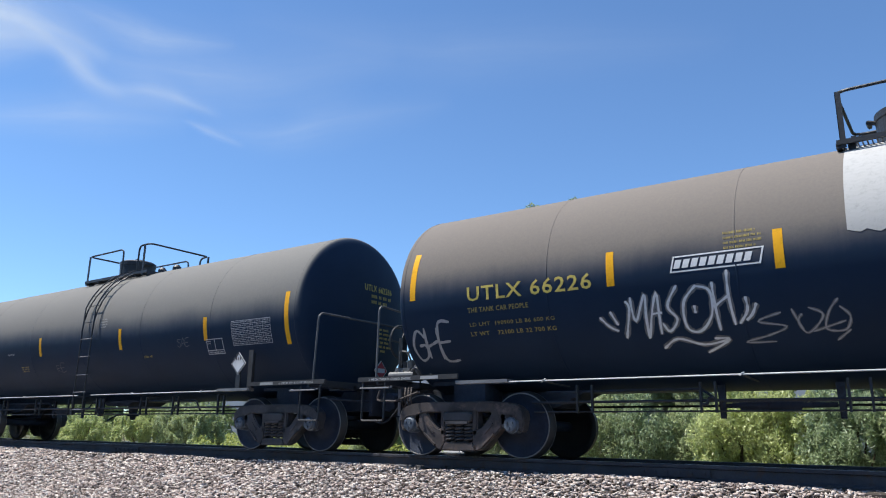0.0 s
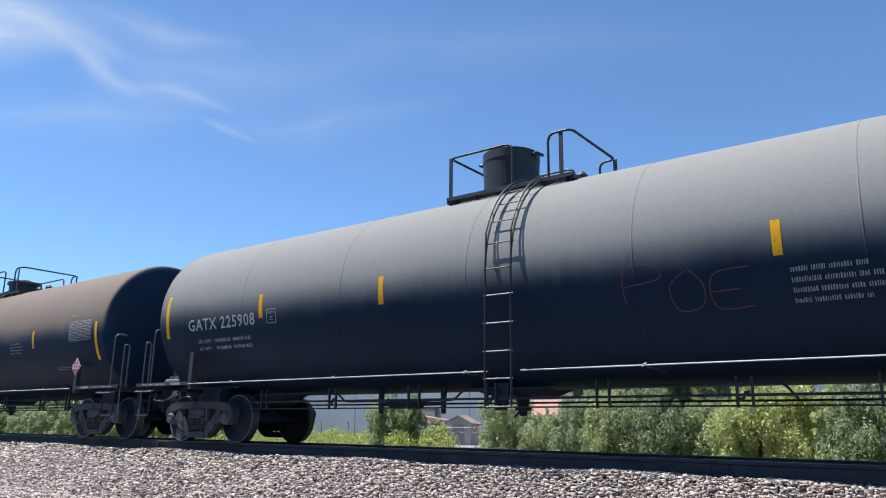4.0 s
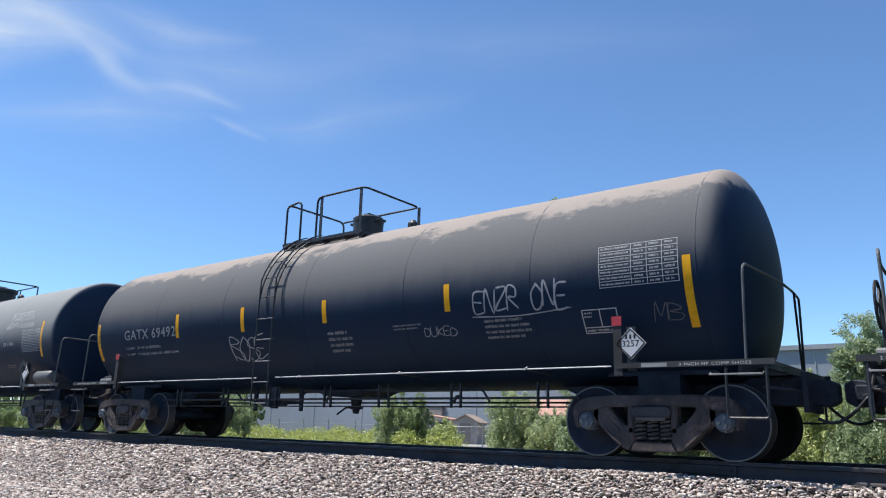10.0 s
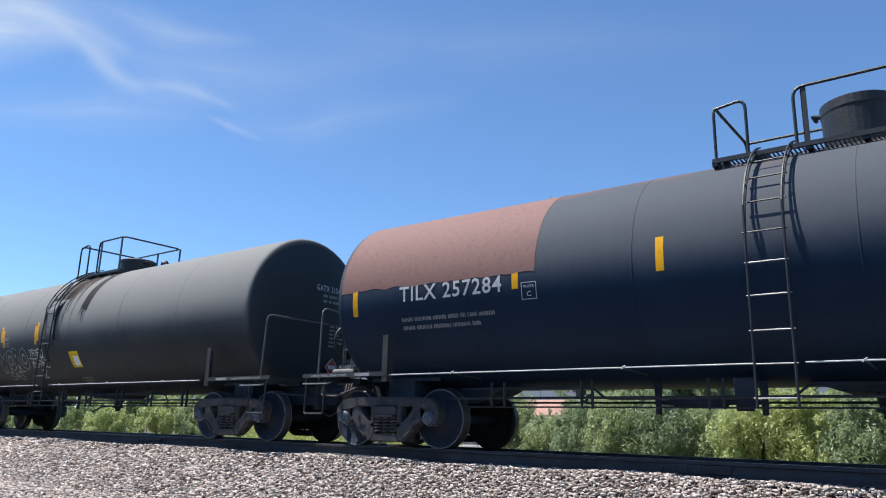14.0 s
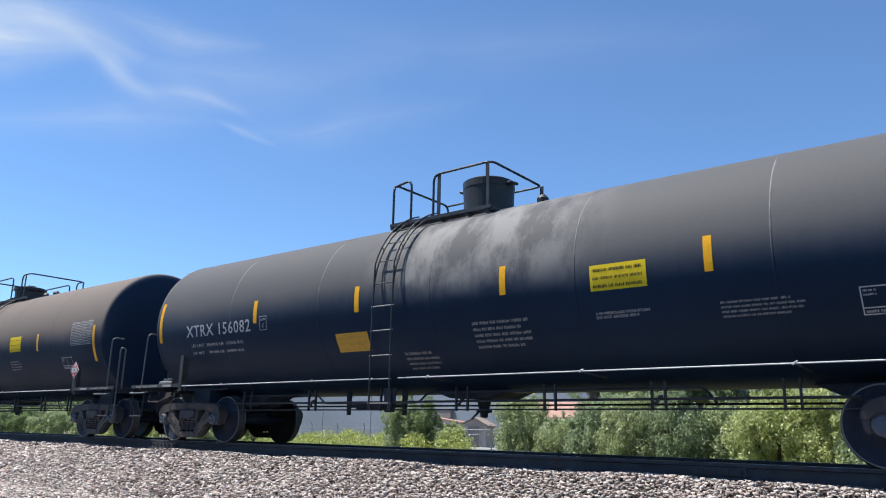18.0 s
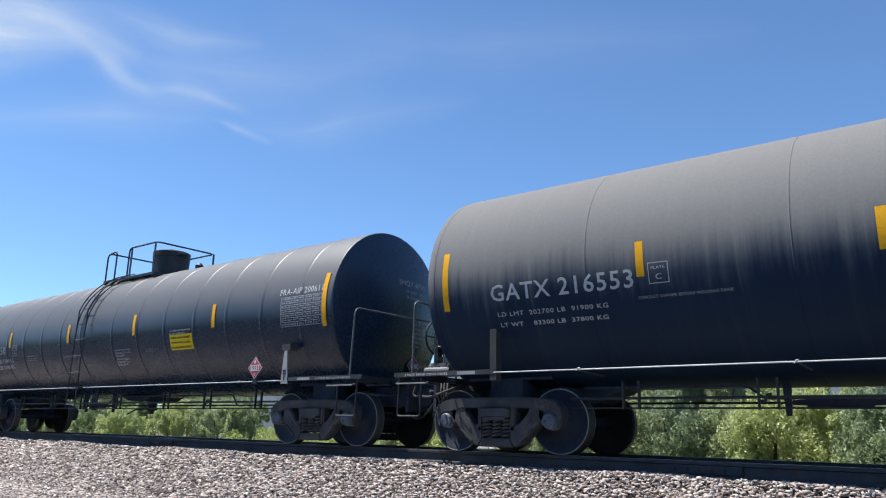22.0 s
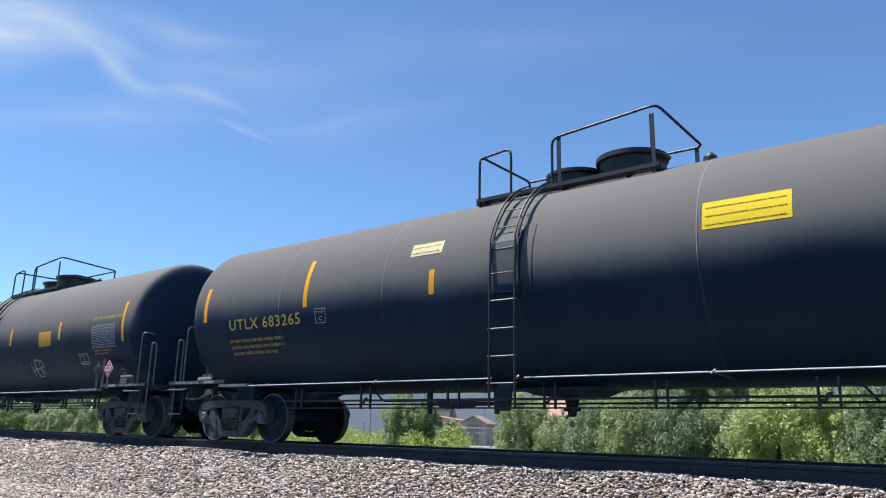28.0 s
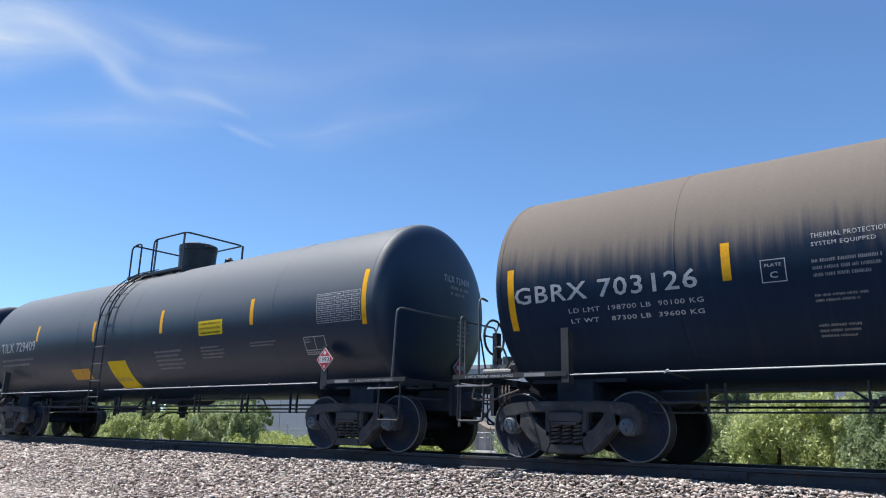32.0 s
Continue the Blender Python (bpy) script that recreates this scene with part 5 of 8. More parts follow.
        tube(bm, rounded([(e - 0.25, 1.3, 1.17), (e - 0.2, 1.32, 1.3), (e + 0.1, 1.34, 1.33), (e + 0.2, 1.3, 1.2)], 0.05), 0.02, 6)
        for x in (0.22, 0.34, 0.46):
            tube(bm, [(e + x, 1.29, 1.29), (e + x, 1.33, 1.29)], 0.022, 6)
        bmesh.ops.translate(bm, verts=bm.verts, vec=(0, -0.42, 0))
        put("brake_valve", bm, GREYTANK, "grey brake control valve")


def underside(c, seed):
    """Outlet valve, brake rods with their straps, levers and air line below the tank."""
    rnd = random.Random(seed)
    bm = bmesh.new()
    lathe(bm, [(0.98, 0.40), (0.9, 0.3), (0.84, 0.12), (0.68, 0.09), (0.67, 0.13), (0.62, 0.13), (0.61, 0.07), (0.54, 0.06), (0.53, 0.0)], 28, "z")
    outlet = part("bottom_outlet", bm, UNDER, c.ob, "bottom outlet valve")
    bm = bmesh.new()
    tube(bm, [(0.1, -0.1, 0.66), (0.34, -0.62, 0.62), (0.36, -0.84, 0.5)], 0.016, 6)
    part("valve_handle", bm, UNDER, outlet)
    bm = bmesh.new()
    prism(bm, [(-0.75, 0.96), (-0.4, 0.84), (0.4, 0.84), (0.75, 0.96)], -0.42, 0.42)
    bmesh.ops.recalc_face_normals(bm, faces=bm.faces)
    part("belly_skid", bm, UNDER, c.ob)
    for y, z, r in ((-0.85, 0.765, 0.02), (-0.80, 0.64, 0.013), (0.7, 0.76, 0.018)):
        bm = bmesh.new()
        tube(bm, [(-c.tx + 1.1, y, z), (c.tx - 1.1, y, z)], r, 6)
        part("brake_rod", bm, BLACK, c.ob)
    # pairs of straps carry the rods, each with its clamp
    n = 7
    strap = cached(MESH, "rod_hanger", lambda bm: box(bm, -0.013, 0.013, -0.88, -0.84, 0.62, 0.99))
    clamp = cached(MESH, "rod_clamp", lambda bm: tube(bm, [(0.02, -0.87, 0.72), (0.07, -0.87, 0.72), (0.1, -0.87, 0.79), (0.15, -0.87, 0.8)], 0.022, 6))
    for i in range(n):
        x = -c.tx + 1.7 + (2 * c.tx - 3.4) * i / (n - 1) + rnd.uniform(-0.2, 0.2)
        gap = rnd.choice((0.16, 0.18, 0.22))
        for d in (0, gap):
            mesh_part("rod_hanger", strap, BLACK, c.ob, at=pose(x + d, 0, 0))
        if i % 2:
            mesh_part("rod_clamp", clamp, BLACK, c.ob, at=pose(x, 0, 0))
    # bolted plate that carries the gear beside the ladder
    x, low, wide = c.ladder - 0.35, 0.6, 0.22
    bm = bmesh.new()
    prism(bm, [(x - wide * 0.5, low), (x + wide * 0.4, low), (x + wide * 0.5, low + 0.06), (x + wide * 0.6, 1.0), (x - wide * 0.6, 1.0)], -0.74, -0.71)
    for k in (-1, 1):
        box(bm, x + k * wide * 0.3 - 0.02, x + k * wide * 0.3 + 0.02, -0.77, -0.735, low + 0.06, low + 0.1)
    bmesh.ops.recalc_face_normals(bm, faces=bm.faces)
    part("hanger_plate", bm, UNDER, c.ob)
    # slack adjuster between the two levers
    x = rnd.uniform(-2.6, -1.7)
    bm = bmesh.new()
    lathe(bm, [(-0.55, 0.0), (-0.55, 0.03), (-0.4, 0.035), (-0.38, 0.065), (0.3, 0.065), (0.32, 0.035), (0.7, 0.03), (0.7, 0.0)], 14, "x")
    bmesh.ops.translate(bm, verts=bm.verts, vec=(x, -0.4, 0.72))
    part("slack_adjuster", bm, UNDER, c.ob, "", True)
    for k in (-0.6, 0.75):
        bm = bmesh.new()
        prism(bm, [(x + k - 0.03, 0.56), (x + k + 0.03, 0.56), (x + k + 0.05, 0.98), (x + k - 0.05, 0.98)], -0.43, -0.38)
        bmesh.ops.recalc_face_normals(bm, faces=bm.faces)
        part("brake_lever", bm, UNDER, c.ob)
    # air line with its bends
    bm = bmesh.new()
    y = -0.62
    tube(bm, rounded([(-c.tx + 1.2, y, 0.92), (-c.tx + 3.4, y, 0.92), (-c.tx + 3.6, y, 0.76), (-0.9, y, 0.76), (-0.7, y, 0.92), (c.tx - 2.9, y, 0.92), (c.tx - 2.75, y, 0.72)], 0.08), 0.017, 6)
    part("air_line", bm, UNDER, c.ob)


TRAIN = []


def tank_car(at, tx2, R, paint, label, kind="A", pots=1, pot=0.75, flare=False, peak=False, ribs=0, style="U", rust=False, tank_at=0, pad=0, seams=7,
             walkway=(-1.6, 0.6), lad=-1.3, rail=0.72, head=0.36, mid=0.0, side=1.10, crisp=False, pot_r=0.0, red=False, gap=0.56, pot_at=0.0):
    """A tank car: at is the place of its middle when the clip begins, tx2 the distance between its trucks."""
    car = thing("tank_car", label, "tank car", "tank cars of the freight train", pose(at, YC, 0))
    tx = tx2 / 2
    c = Car(car, R, tx + BASE - 0.08 + head, tx)
    c.pot, c.flare, c.paint = pot, flare, paint
    c.ladder, c.rail, c.depth, c.mid, c.side = lad, rail, head, mid, side
    c.walk0, c.walk1 = walkway
    c.crisp, c.pot_r, c.red, c.gap, c.pot_at = crisp, pot_r, red, gap, pot_at
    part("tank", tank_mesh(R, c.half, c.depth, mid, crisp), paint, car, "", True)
    if ribs:
        c.lift = 0.012
        # seven hoops on one side of the ladder, seven closer ones on the other
        for x in [0.45 + 1.075 * i for i in range(7)] + [-1.02 * (i + 1) for i in range(7)]:
            mesh_part("jacket_rib", cached(MESH, ("jacket_rib", R), ring_mesh(R, 0.06, 0.008, c.z0)), paint, car, "", True, pose(x, 0, 0))
    else:
        for i in range(seams):
            x = mid + (c.half - c.depth - 0.02) * (2 * i / (seams - 1) - 1)
            mesh_part("jacket_seam", cached(MESH, ("jacket_seam", R), ring_mesh(R, 0.013, 0.004, c.z0)), paint, car, "", True, pose(x, 0, 0))
    sets = truck(car, -tx, rust, 0) + truck(car, tx, rust, 1)
    pipe_rail(c)
    ladder(c, c.ladder, pad)
    platform(c, kind, pots, peak)
    end_gear(c, 1, style, tank_at, False)
    end_gear(c, -1, style, 0, True)
    underside(c, at)
    TRAIN.append((car, at, sets))
    return c


# ---- old paint and spills on single cars ----
BAND_W = paint_mark("whitewash", (0.42, 0.42, 0.413), 0.25, 0.8)
BAND_G = paint_mark("grey_overpaint", (0.085, 0.09, 0.098), 0.1, 0.55)
BAND_TAN = paint_mark("tan_overpaint", (0.28, 0.223, 0.163), 0.3, 0.8)
BAND_RED = paint_mark("red_primer", (0.22, 0.123, 0.11), 0.35, 0.75)
BAND_PALE = paint_mark("pale_patch_paint", (0.23, 0.233, 0.243), 0.4, 0.6)
SPILL = paint_mark("tar_spill", (0.018, 0.015, 0.014), 0.3, 0.7)
SPILL_B = paint_mark("brown_residue", (0.06, 0.042, 0.034), 0.4, 0.8)


def band(c, x0, x1, low, high, mat, label, ragged=0.0, out=0.0035):
    """Paint round the tank between two angles (degrees above the flank), with an uneven lower edge."""
    rnd = random.Random(x0)
    bm = bmesh.new()
    n = max(2, int((x1 - x0) / 0.06))
    a1 = math.radians(high)
    cols = []
    wob = 0.0
    for i in range(n + 1):
        x = x0 + (x1 - x0) * i / n
        wob = wob * 0.6 + rnd.uniform(-1, 1) * ragged
        a0 = math.radians(low) + wob
        m = math.ceil((high - low) / 2.2)
        cols.append([bm.verts.new(c.on(x, a0 + (a1 - a0) * k / m, out)) for k in range(m + 1)])
    for p, q in zip(cols, cols[1:]):
        for k in range(len(p) - 1):
            bm.faces.new((p[k], q[k], q[k + 1], p[k + 1]))
    part("paint_patch", bm, mat, c.ob, label)


def drips(c, x0, x1, count, low, spread, high, mat, label, seed):
    """Runs of spilt product: narrow tongues that end at uneven heights."""
    rnd = random.Random(seed)
    for i in range(count):
        x = x0 + (x1 - x0) * (i + rnd.random()) / count
        w = rnd.uniform(0.008, 0.035)
        lo, hi = math.radians(low + rnd.uniform(-spread, spread)), math.radians(high - rnd.uniform(0, 14))
        bm = bmesh.new()
        prev = None
        for k in range(15):
            a = lo + (hi - lo) * k / 14
            ww = w * (0.35 + 0.65 * min(1, k / 4)) * rnd.uniform(0.8, 1.2)
            xx = x + 0.006 * math.sin(k * 0.9 + i)
            pair = [bm.verts.new(c.on(xx + d * ww, a, 0.0045 + 0.0003 * (i % 5))) for d in (-1, 1)]
            if prev:
                bm.faces.new((prev[0], prev[1], pair[1], pair[0]))
            prev = pair
        part("spill_run", bm, mat, c.ob, label)


def welded_patch(c, x0, x1, low, high):
    """A repair plate on the jacket with a pale weld bead round it."""
    a0, a1 = math.radians(low), math.radians(high)
    bm = bmesh.new()
    curved(bm, c, x0, x1, a0, a1, 0.004)
    plate = part("repair_plate", bm, c.paint, c.ob, "repair plate welded on the tank jacket", True)
    for u0, u1, v0, v1 in ((x0 - 0.012, x0 + 0.008, a0, a1), (x1 - 0.012, x1 + 0.014, a0, a1), (x0, x1, a1 - 0.004, a1 + 0.01)):
        bm = bmesh.new()
        curved(bm, c, u0, u1, v0, v1, 0.007)
        part("weld_bead", bm, BAND_PALE, plate)


# ---- the train, from the first car in view to the last ----

c = tank_car(0.37, 13.20, 1.469, tank_paint("dusty_brown_black", dust_sheen=(0.345, 0.300, 0.255), level=2.52, soft=0.54, amount=0.80, rough=0.5, seed=1),
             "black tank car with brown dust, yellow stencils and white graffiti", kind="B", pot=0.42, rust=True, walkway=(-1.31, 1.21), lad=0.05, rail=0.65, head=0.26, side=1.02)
head_marks(c, "UTLX 662267", "Y")
stripe(c, -7.21, 3.03, 2.28)
stripe(c, -4.01, 2.63, 2.18)
stripe(c, -1.99, 2.64, 2.18)
lettering(c, "UTLX 66226", -6.21, -4.27, 2.18, 0.210, "Y")
lettering(c, "THE TANK CAR PEOPLE", -6.22, -5.23, 2.02, 0.090, "y")
lettering(c, "LD LMT  190900 LB 86 600 KG", -6.22, -4.86, 1.83, 0.070, "y")
lettering(c, "LT WT    72100 LB 32 700 KG", -6.23, -4.86, 1.70, 0.080, "y")
oval_badge(c, -3.22, -2.14, 2.46, 2.26)
small_print(c, -2.59, -2.16, 2.71, 2.46, 4, "y")
graffiti(c, "GHE", -7.35, -6.56, 1.99, 1.43, "w", "broad")
band(c, -1.29, -0.23, 4, 112, BAND_W, "broad whitewashed band round the tank", 0.02)
spray_line(c, [(-4.22, 1.81), (-4.11, 1.69), (-4.00, 1.63)], 0.03, "W")
spray_line(c, [(-4.07, 1.87), (-3.99, 1.70)], 0.03, "W")
spray_line(c, [(-3.92, 1.54), (-3.81, 1.87), (-3.85, 1.98)], 0.03, "W")
spray_line(c, [(-3.78, 2.02), (-3.75, 1.73), (-3.59, 2.04), (-3.61, 1.77), (-3.63, 1.52)], 0.03, "W")
spray_line(c, [(-3.62, 1.53), (-3.44, 2.05), (-3.46, 1.56)], 0.03, "W")
spray_line(c, [(-3.54, 1.80), (-3.40, 1.81)], 0.03, "W")
spray_line(c, [(-3.18, 2.11), (-3.32, 1.88), (-3.23, 1.72), (-3.35, 1.59), (-3.42, 1.69)], 0.03, "W")
spray_line(c, [(-2.95, 2.09), (-3.12, 1.90), (-3.13, 1.62), (-2.98, 1.57), (-2.81, 1.75), (-2.80, 2.01), (-2.96, 2.08)], 0.03, "W")
spray_line(c, [(-3.00, 1.86), (-3.00, 1.77)], 0.03, "W")
spray_line(c, [(-2.76, 2.11), (-2.76, 1.87), (-2.75, 1.56)], 0.03, "W")
spray_line(c, [(-2.58, 2.23), (-2.59, 1.94), (-2.57, 1.61)], 0.03, "W")
spray_line(c, [(-2.78, 1.82), (-2.59, 1.94)], 0.03, "W")
spray_line(c, [(-2.41, 1.91), (-2.41, 1.76), (-2.52, 1.62)], 0.03, "W")
spray_line(c, [(-2.30, 1.83), (-2.36, 1.72), (-2.44, 1.65)], 0.03, "W")
spray_line(c, [(-3.48, 1.40), (-3.28, 1.50), (-2.98, 1.42), (-2.69, 1.46)], 0.03, "W")
spray_line(c, [(-2.85, 1.48), (-2.68, 1.46), (-2.97, 1.33)], 0.03, "W")
spray_line(c, [(-2.06, 1.71), (-2.32, 1.63), (-2.03, 1.56), (-2.23, 1.48), (-2.50, 1.42), (-2.17, 1.41)], 0.014, "w")
spray_line(c, [(-1.95, 1.74), (-1.86, 1.50)], 0.014, "w")
spray_line(c, [(-1.85, 1.68), (-1.90, 1.60), (-1.82, 1.48), (-1.64, 1.65), (-1.78, 1.74)], 0.014, "w")
spray_line(c, [(-1.47, 1.81), (-1.58, 1.68), (-1.63, 1.51), (-1.45, 1.49), (-1.38, 1.62), (-1.47, 1.73)], 0.014, "w")
spray_line(c, [(-1.77, 1.49), (-1.43, 1.58)], 0.014, "w")
spray_line(c, [(-1.55, 1.39), (-1.40, 1.49)], 0.014, "w")
c = tank_car(-16.28, 12.20, 1.508, tank_paint("dusty_grey_black", dust_sheen=(0.345, 0.330, 0.300), level=2.46, soft=0.54, amount=0.80, rough=0.5, seed=2),
             "grey-dusted black tank car with yellow stencils", kind="B", pot=0.42, walkway=(-1.38, 1.2), lad=0.21, rail=0.65, head=0.26, side=1.02, mid=-0.0)
head_marks(c, "UTLX 662266", "Y")
stripe(c, -6.73, 2.69, 1.85)
stripe(c, -5.12, 2.42, 1.98)
stripe(c, -1.81, 2.40, 1.97)
stripe(c, 1.57, 2.39, 1.95)
stripe(c, 4.45, 2.42, 1.98)
stripe(c, 6.69, 2.70, 1.79)
lettering(c, "UTLX", -6.08, -5.37, 2.00, 0.260, "Y")
lettering(c, "662266", -4.96, -3.93, 2.02, 0.270, "Y")
small_print(c, -6.14, -4.76, 1.92, 1.53, 4, "y")
small_print(c, -3.42, -2.99, 2.10, 2.04, 1, "w")
small_print(c, -2.86, -2.50, 1.78, 1.64, 3, "y")
small_print(c, 2.35, 2.69, 1.80, 1.74, 1, "y")
small_print(c, 0.78, 1.05, 2.68, 2.45, 4, "w")
graffiti(c, "RE", -1.24, -0.83, 1.77, 1.58, "f", "thin")
graffiti(c, "SAE", 3.54, 3.92, 2.08, 1.90, "f", "thin")
data_table(c, 5.22, 6.28, 2.28, 1.84)
stencil_box(c, 4.45, 4.93, 2.00, 1.72)
placard(c, 5.56, 1.49, "", "W")
c = tank_car(-32.53, 12.18, 1.513, tank_paint("bleached_grey", base=(0.10, 0.108, 0.115), dust_sheen=(0.46, 0.45, 0.40), level=2.1, soft=1.09, amount=0.92, rough=0.6, seed=3, rust=(0.320, 0.243, 0.160), rust_level=4.0),
             "weathered light grey tank car with tan stains", kind="B", pot=0.42, rust=True, walkway=(-1.44, 1.16), lad=0.01, rail=0.65, head=0.5, side=1.02, mid=-0.1)
head_marks(c, "UTLX 642133", "Y")
stripe(c, 6.62, 2.89, 1.98)
stripe(c, -7.03, 2.86, 2.06)
stripe(c, -3.75, 2.72, 2.25)
stripe(c, -1.31, 2.69, 2.25)
stripe(c, 1.46, 2.68, 2.27)
stripe(c, 4.00, 2.69, 2.25)
lettering(c, "UTLX 642133", -5.96, -3.90, 2.10, 0.290, "Y")
small_print(c, -5.94, -4.62, 1.98, 1.59, 3, "y")
black_label(c, -2.69, -2.32, 1.91, 1.64, 3)
black_label(c, 3.39, 3.94, 2.04, 1.84, 4)
sticker(c, 1.55, 2.03, 2.06, 1.77, "y")
data_table(c, 5.37, 6.45, 2.38, 1.88)
stencil_box(c, 4.50, 4.93, 2.05, 1.76)
placard(c, 5.86, 1.45, "3257", "W")
band(c, -2.30, 1.45, 22, 100, BAND_TAN, "tan overpaint round the crown", 0.03)
c = tank_car(-49.48, 13.74, 1.602, tank_paint("grey_black_a", dust_sheen=(0.44, 0.44, 0.425), level=2.45, soft=0.7, amount=0.86, rough=0.5, seed=4),
             "grey-dusted black tank car with white stencils", kind="B", pot=0.75, style="G", tank_at=2, walkway=(-0.89, 1.36), lad=0.41, head=0.26)
head_marks(c, "GATX 225908", "W")
stripe(c, -7.45, 2.88, 2.02)
stripe(c, -4.55, 2.66, 2.23)
stripe(c, -1.64, 2.67, 2.22)
stripe(c, 7.35, 2.89, 2.00)
stripe(c, 4.25, 2.66, 2.25)
lettering(c, "GATX 225908", -6.73, -4.72, 2.12, 0.230, "W")
lettering(c, "LD LMT  194800LB  88450 KG", -6.49, -4.92, 1.88, 0.090, "W")
lettering(c, "LT WT    91200LB  41350 KG", -6.50, -4.93, 1.75, 0.080, "W")
stencil_box(c, -4.39, -4.14, 2.37, 2.12)
graffiti(c, "POE", 2.38, 3.96, 2.31, 1.77, "p", "thin")
small_print(c, 4.35, 5.25, 2.15, 1.71, 4, "w")
c = tank_car(-67.04, 13.49, 1.597, tank_paint("brown_dust_a", dust_sheen=(0.375, 0.307, 0.255), level=2.50, soft=0.54, amount=0.85, rough=0.5, seed=5),
             "brown-dusted black tank car with white stencils", kind="B", pot=0.42, flare=True, style="G", walkway=(-1.09, 1.21), lad=0.22, head=0.26, pad=1)
head_marks(c, "GBRX 705562", "W")
stripe(c, -7.42, 2.56, 1.73)
stripe(c, -4.42, 2.57, 2.12)
stripe(c, -1.61, 2.55, 2.12)
stripe(c, 4.28, 2.56, 2.13)
stripe(c, 1.52, 2.54, 2.12)
stripe(c, 7.28, 2.59, 1.74)
lettering(c, "GBRX 705562", -7.14, -4.61, 2.08, 0.230, "W")
lettering(c, "LD LMT  195800 LB  88800 KG", -6.38, -4.67, 1.92, 0.090, "W")
lettering(c, "LT WT    90100 LB  40900 KG", -6.37, -4.68, 1.79, 0.090, "W")
stencil_box(c, -4.07, -3.80, 2.32, 2.06)
lettering(c, "THERMAL PROTECTION", -2.87, -2.10, 2.26, 0.070, "W")
lettering(c, "SYSTEM EQUIPPED", -2.87, -2.26, 2.17, 0.070, "W")
small_print(c, -2.88, -2.34, 1.94, 1.88, 1, "w")
small_print(c, -5.72, -3.80, 1.65, 1.38, 4, "f")
lettering(c, "VENT TANK", -0.97, -0.69, 2.84, 0.060, "W")
lettering(c, "WHEN UNLOADING", -0.97, -0.50, 2.77, 0.060, "W")
lettering(c, "VENT TANK", -1.03, -0.76, 1.62, 0.050, "w")
lettering(c, "WHEN UNLOADING", -1.04, -0.56, 1.57, 0.040, "w")
data_table(c, 6.07, 7.08, 2.66, 2.20)
small_print(c, 6.04, 6.39, 2.84, 2.77, 1, "w")
placard(c, 6.50, 1.60, "1987", "R")
small_print(c, 3.02, 3.71, 2.33, 2.02, 4, "w")
small_print(c, 5.24, 5.84, 1.65, 1.57, 2, "w")
c = tank_car(-84.69, 13.57, 1.587, tank_paint("dark_grey_a", dust_sheen=(0.264, 0.253, 0.242), level=2.46, soft=0.61, amount=0.70, rough=0.45, seed=6),
             "black tank car with a yellow notice and chalk scribbles", pot=0.6, style="G", walkway=(-1.75, 0.67), lad=-1.19, gap=0.46, head=0.42, side=1.06)
head_marks(c, "MTZX 300343", "W")
stripe(c, -7.43, 2.89, 2.04)
stripe(c, -1.98, 2.61, 2.15)
stripe(c, 1.61, 2.62, 2.19)
stripe(c, 3.77, 2.60, 2.15)
stripe(c, 7.47, 2.91, 2.02)
stripe(c, -4.47, 2.61, 2.17)
lettering(c, "MTZX 300343", -6.73, -4.54, 2.17, 0.220, "W")
lettering(c, "LD LMT  195900 LB  88800 KG", -6.25, -4.62, 1.88, 0.080, "W")
lettering(c, "LT WT    90100 LB  40900 KG", -6.23, -4.61, 1.75, 0.080, "W")
stencil_box(c, -4.30, -4.03, 2.43, 2.15)
graffiti(c, "STIOS", -4.14, -3.33, 1.99, 1.61, "w", "tag")
graffiti(c, "KPG", -3.30, -2.91, 1.87, 1.61, "w", "tag")
data_table(c, 6.32, 7.41, 2.52, 1.97)
small_print(c, 6.34, 6.67, 2.58, 2.52, 1, "w")
stencil_box(c, 5.76, 6.25, 1.93, 1.63)
lettering(c, "VENT TANK WHEN UNLOADING", 2.59, 3.63, 1.92, 0.060, "W")
small_print(c, 4.28, 5.41, 1.98, 1.83, 2, "w")
sticker(c, 0.52, 1.29, 1.86, 1.26, "s")
pink_label(c, -0.54, -0.01, 1.80, 1.51)
graffiti(c, "SGASI", 1.86, 2.42, 1.88, 1.45, "w", "tag")
graffiti(c, "HULL KIDS GIVE RIMUX", 2.62, 5.71, 1.86, 1.50, "f", "thin")
graffiti(c, "FOR WIPPX", 5.15, 6.57, 1.49, 1.26, "f", "thin")
placard(c, 6.80, 1.48, "1987", "R")
head_tag(c, "WANTS", -0.95, 0.05, 0.25, 0.85, "w")
c = tank_car(-101.70, 12.50, 1.476, tank_paint("dark_grey_b", dust_sheen=(0.286, 0.275, 0.253), level=2.46, soft=0.61, amount=0.65, rough=0.5, seed=7),
             "black tank car covered in white graffiti", pot=0.5, flare=True, peak=True, rust=True, tank_at=1, walkway=(-1.16, 1.96), lad=-0.38, rail=0.7, side=1.02)
head_marks(c, "UTLX 677864", "W")
stripe(c, -6.80, 2.93, 2.03)
stripe(c, -3.60, 2.69, 2.25)
stripe(c, -1.43, 2.70, 2.25)
stripe(c, 1.44, 2.68, 2.32)
stripe(c, 6.61, 2.92, 2.02)
stripe(c, 3.59, 2.68, 2.26)
lettering(c, "UTLX 677864", -5.90, -3.83, 2.10, 0.250, "Y")
lettering(c, "THE TANK CAR PEOPLE", -5.89, -4.93, 1.98, 0.080, "y")
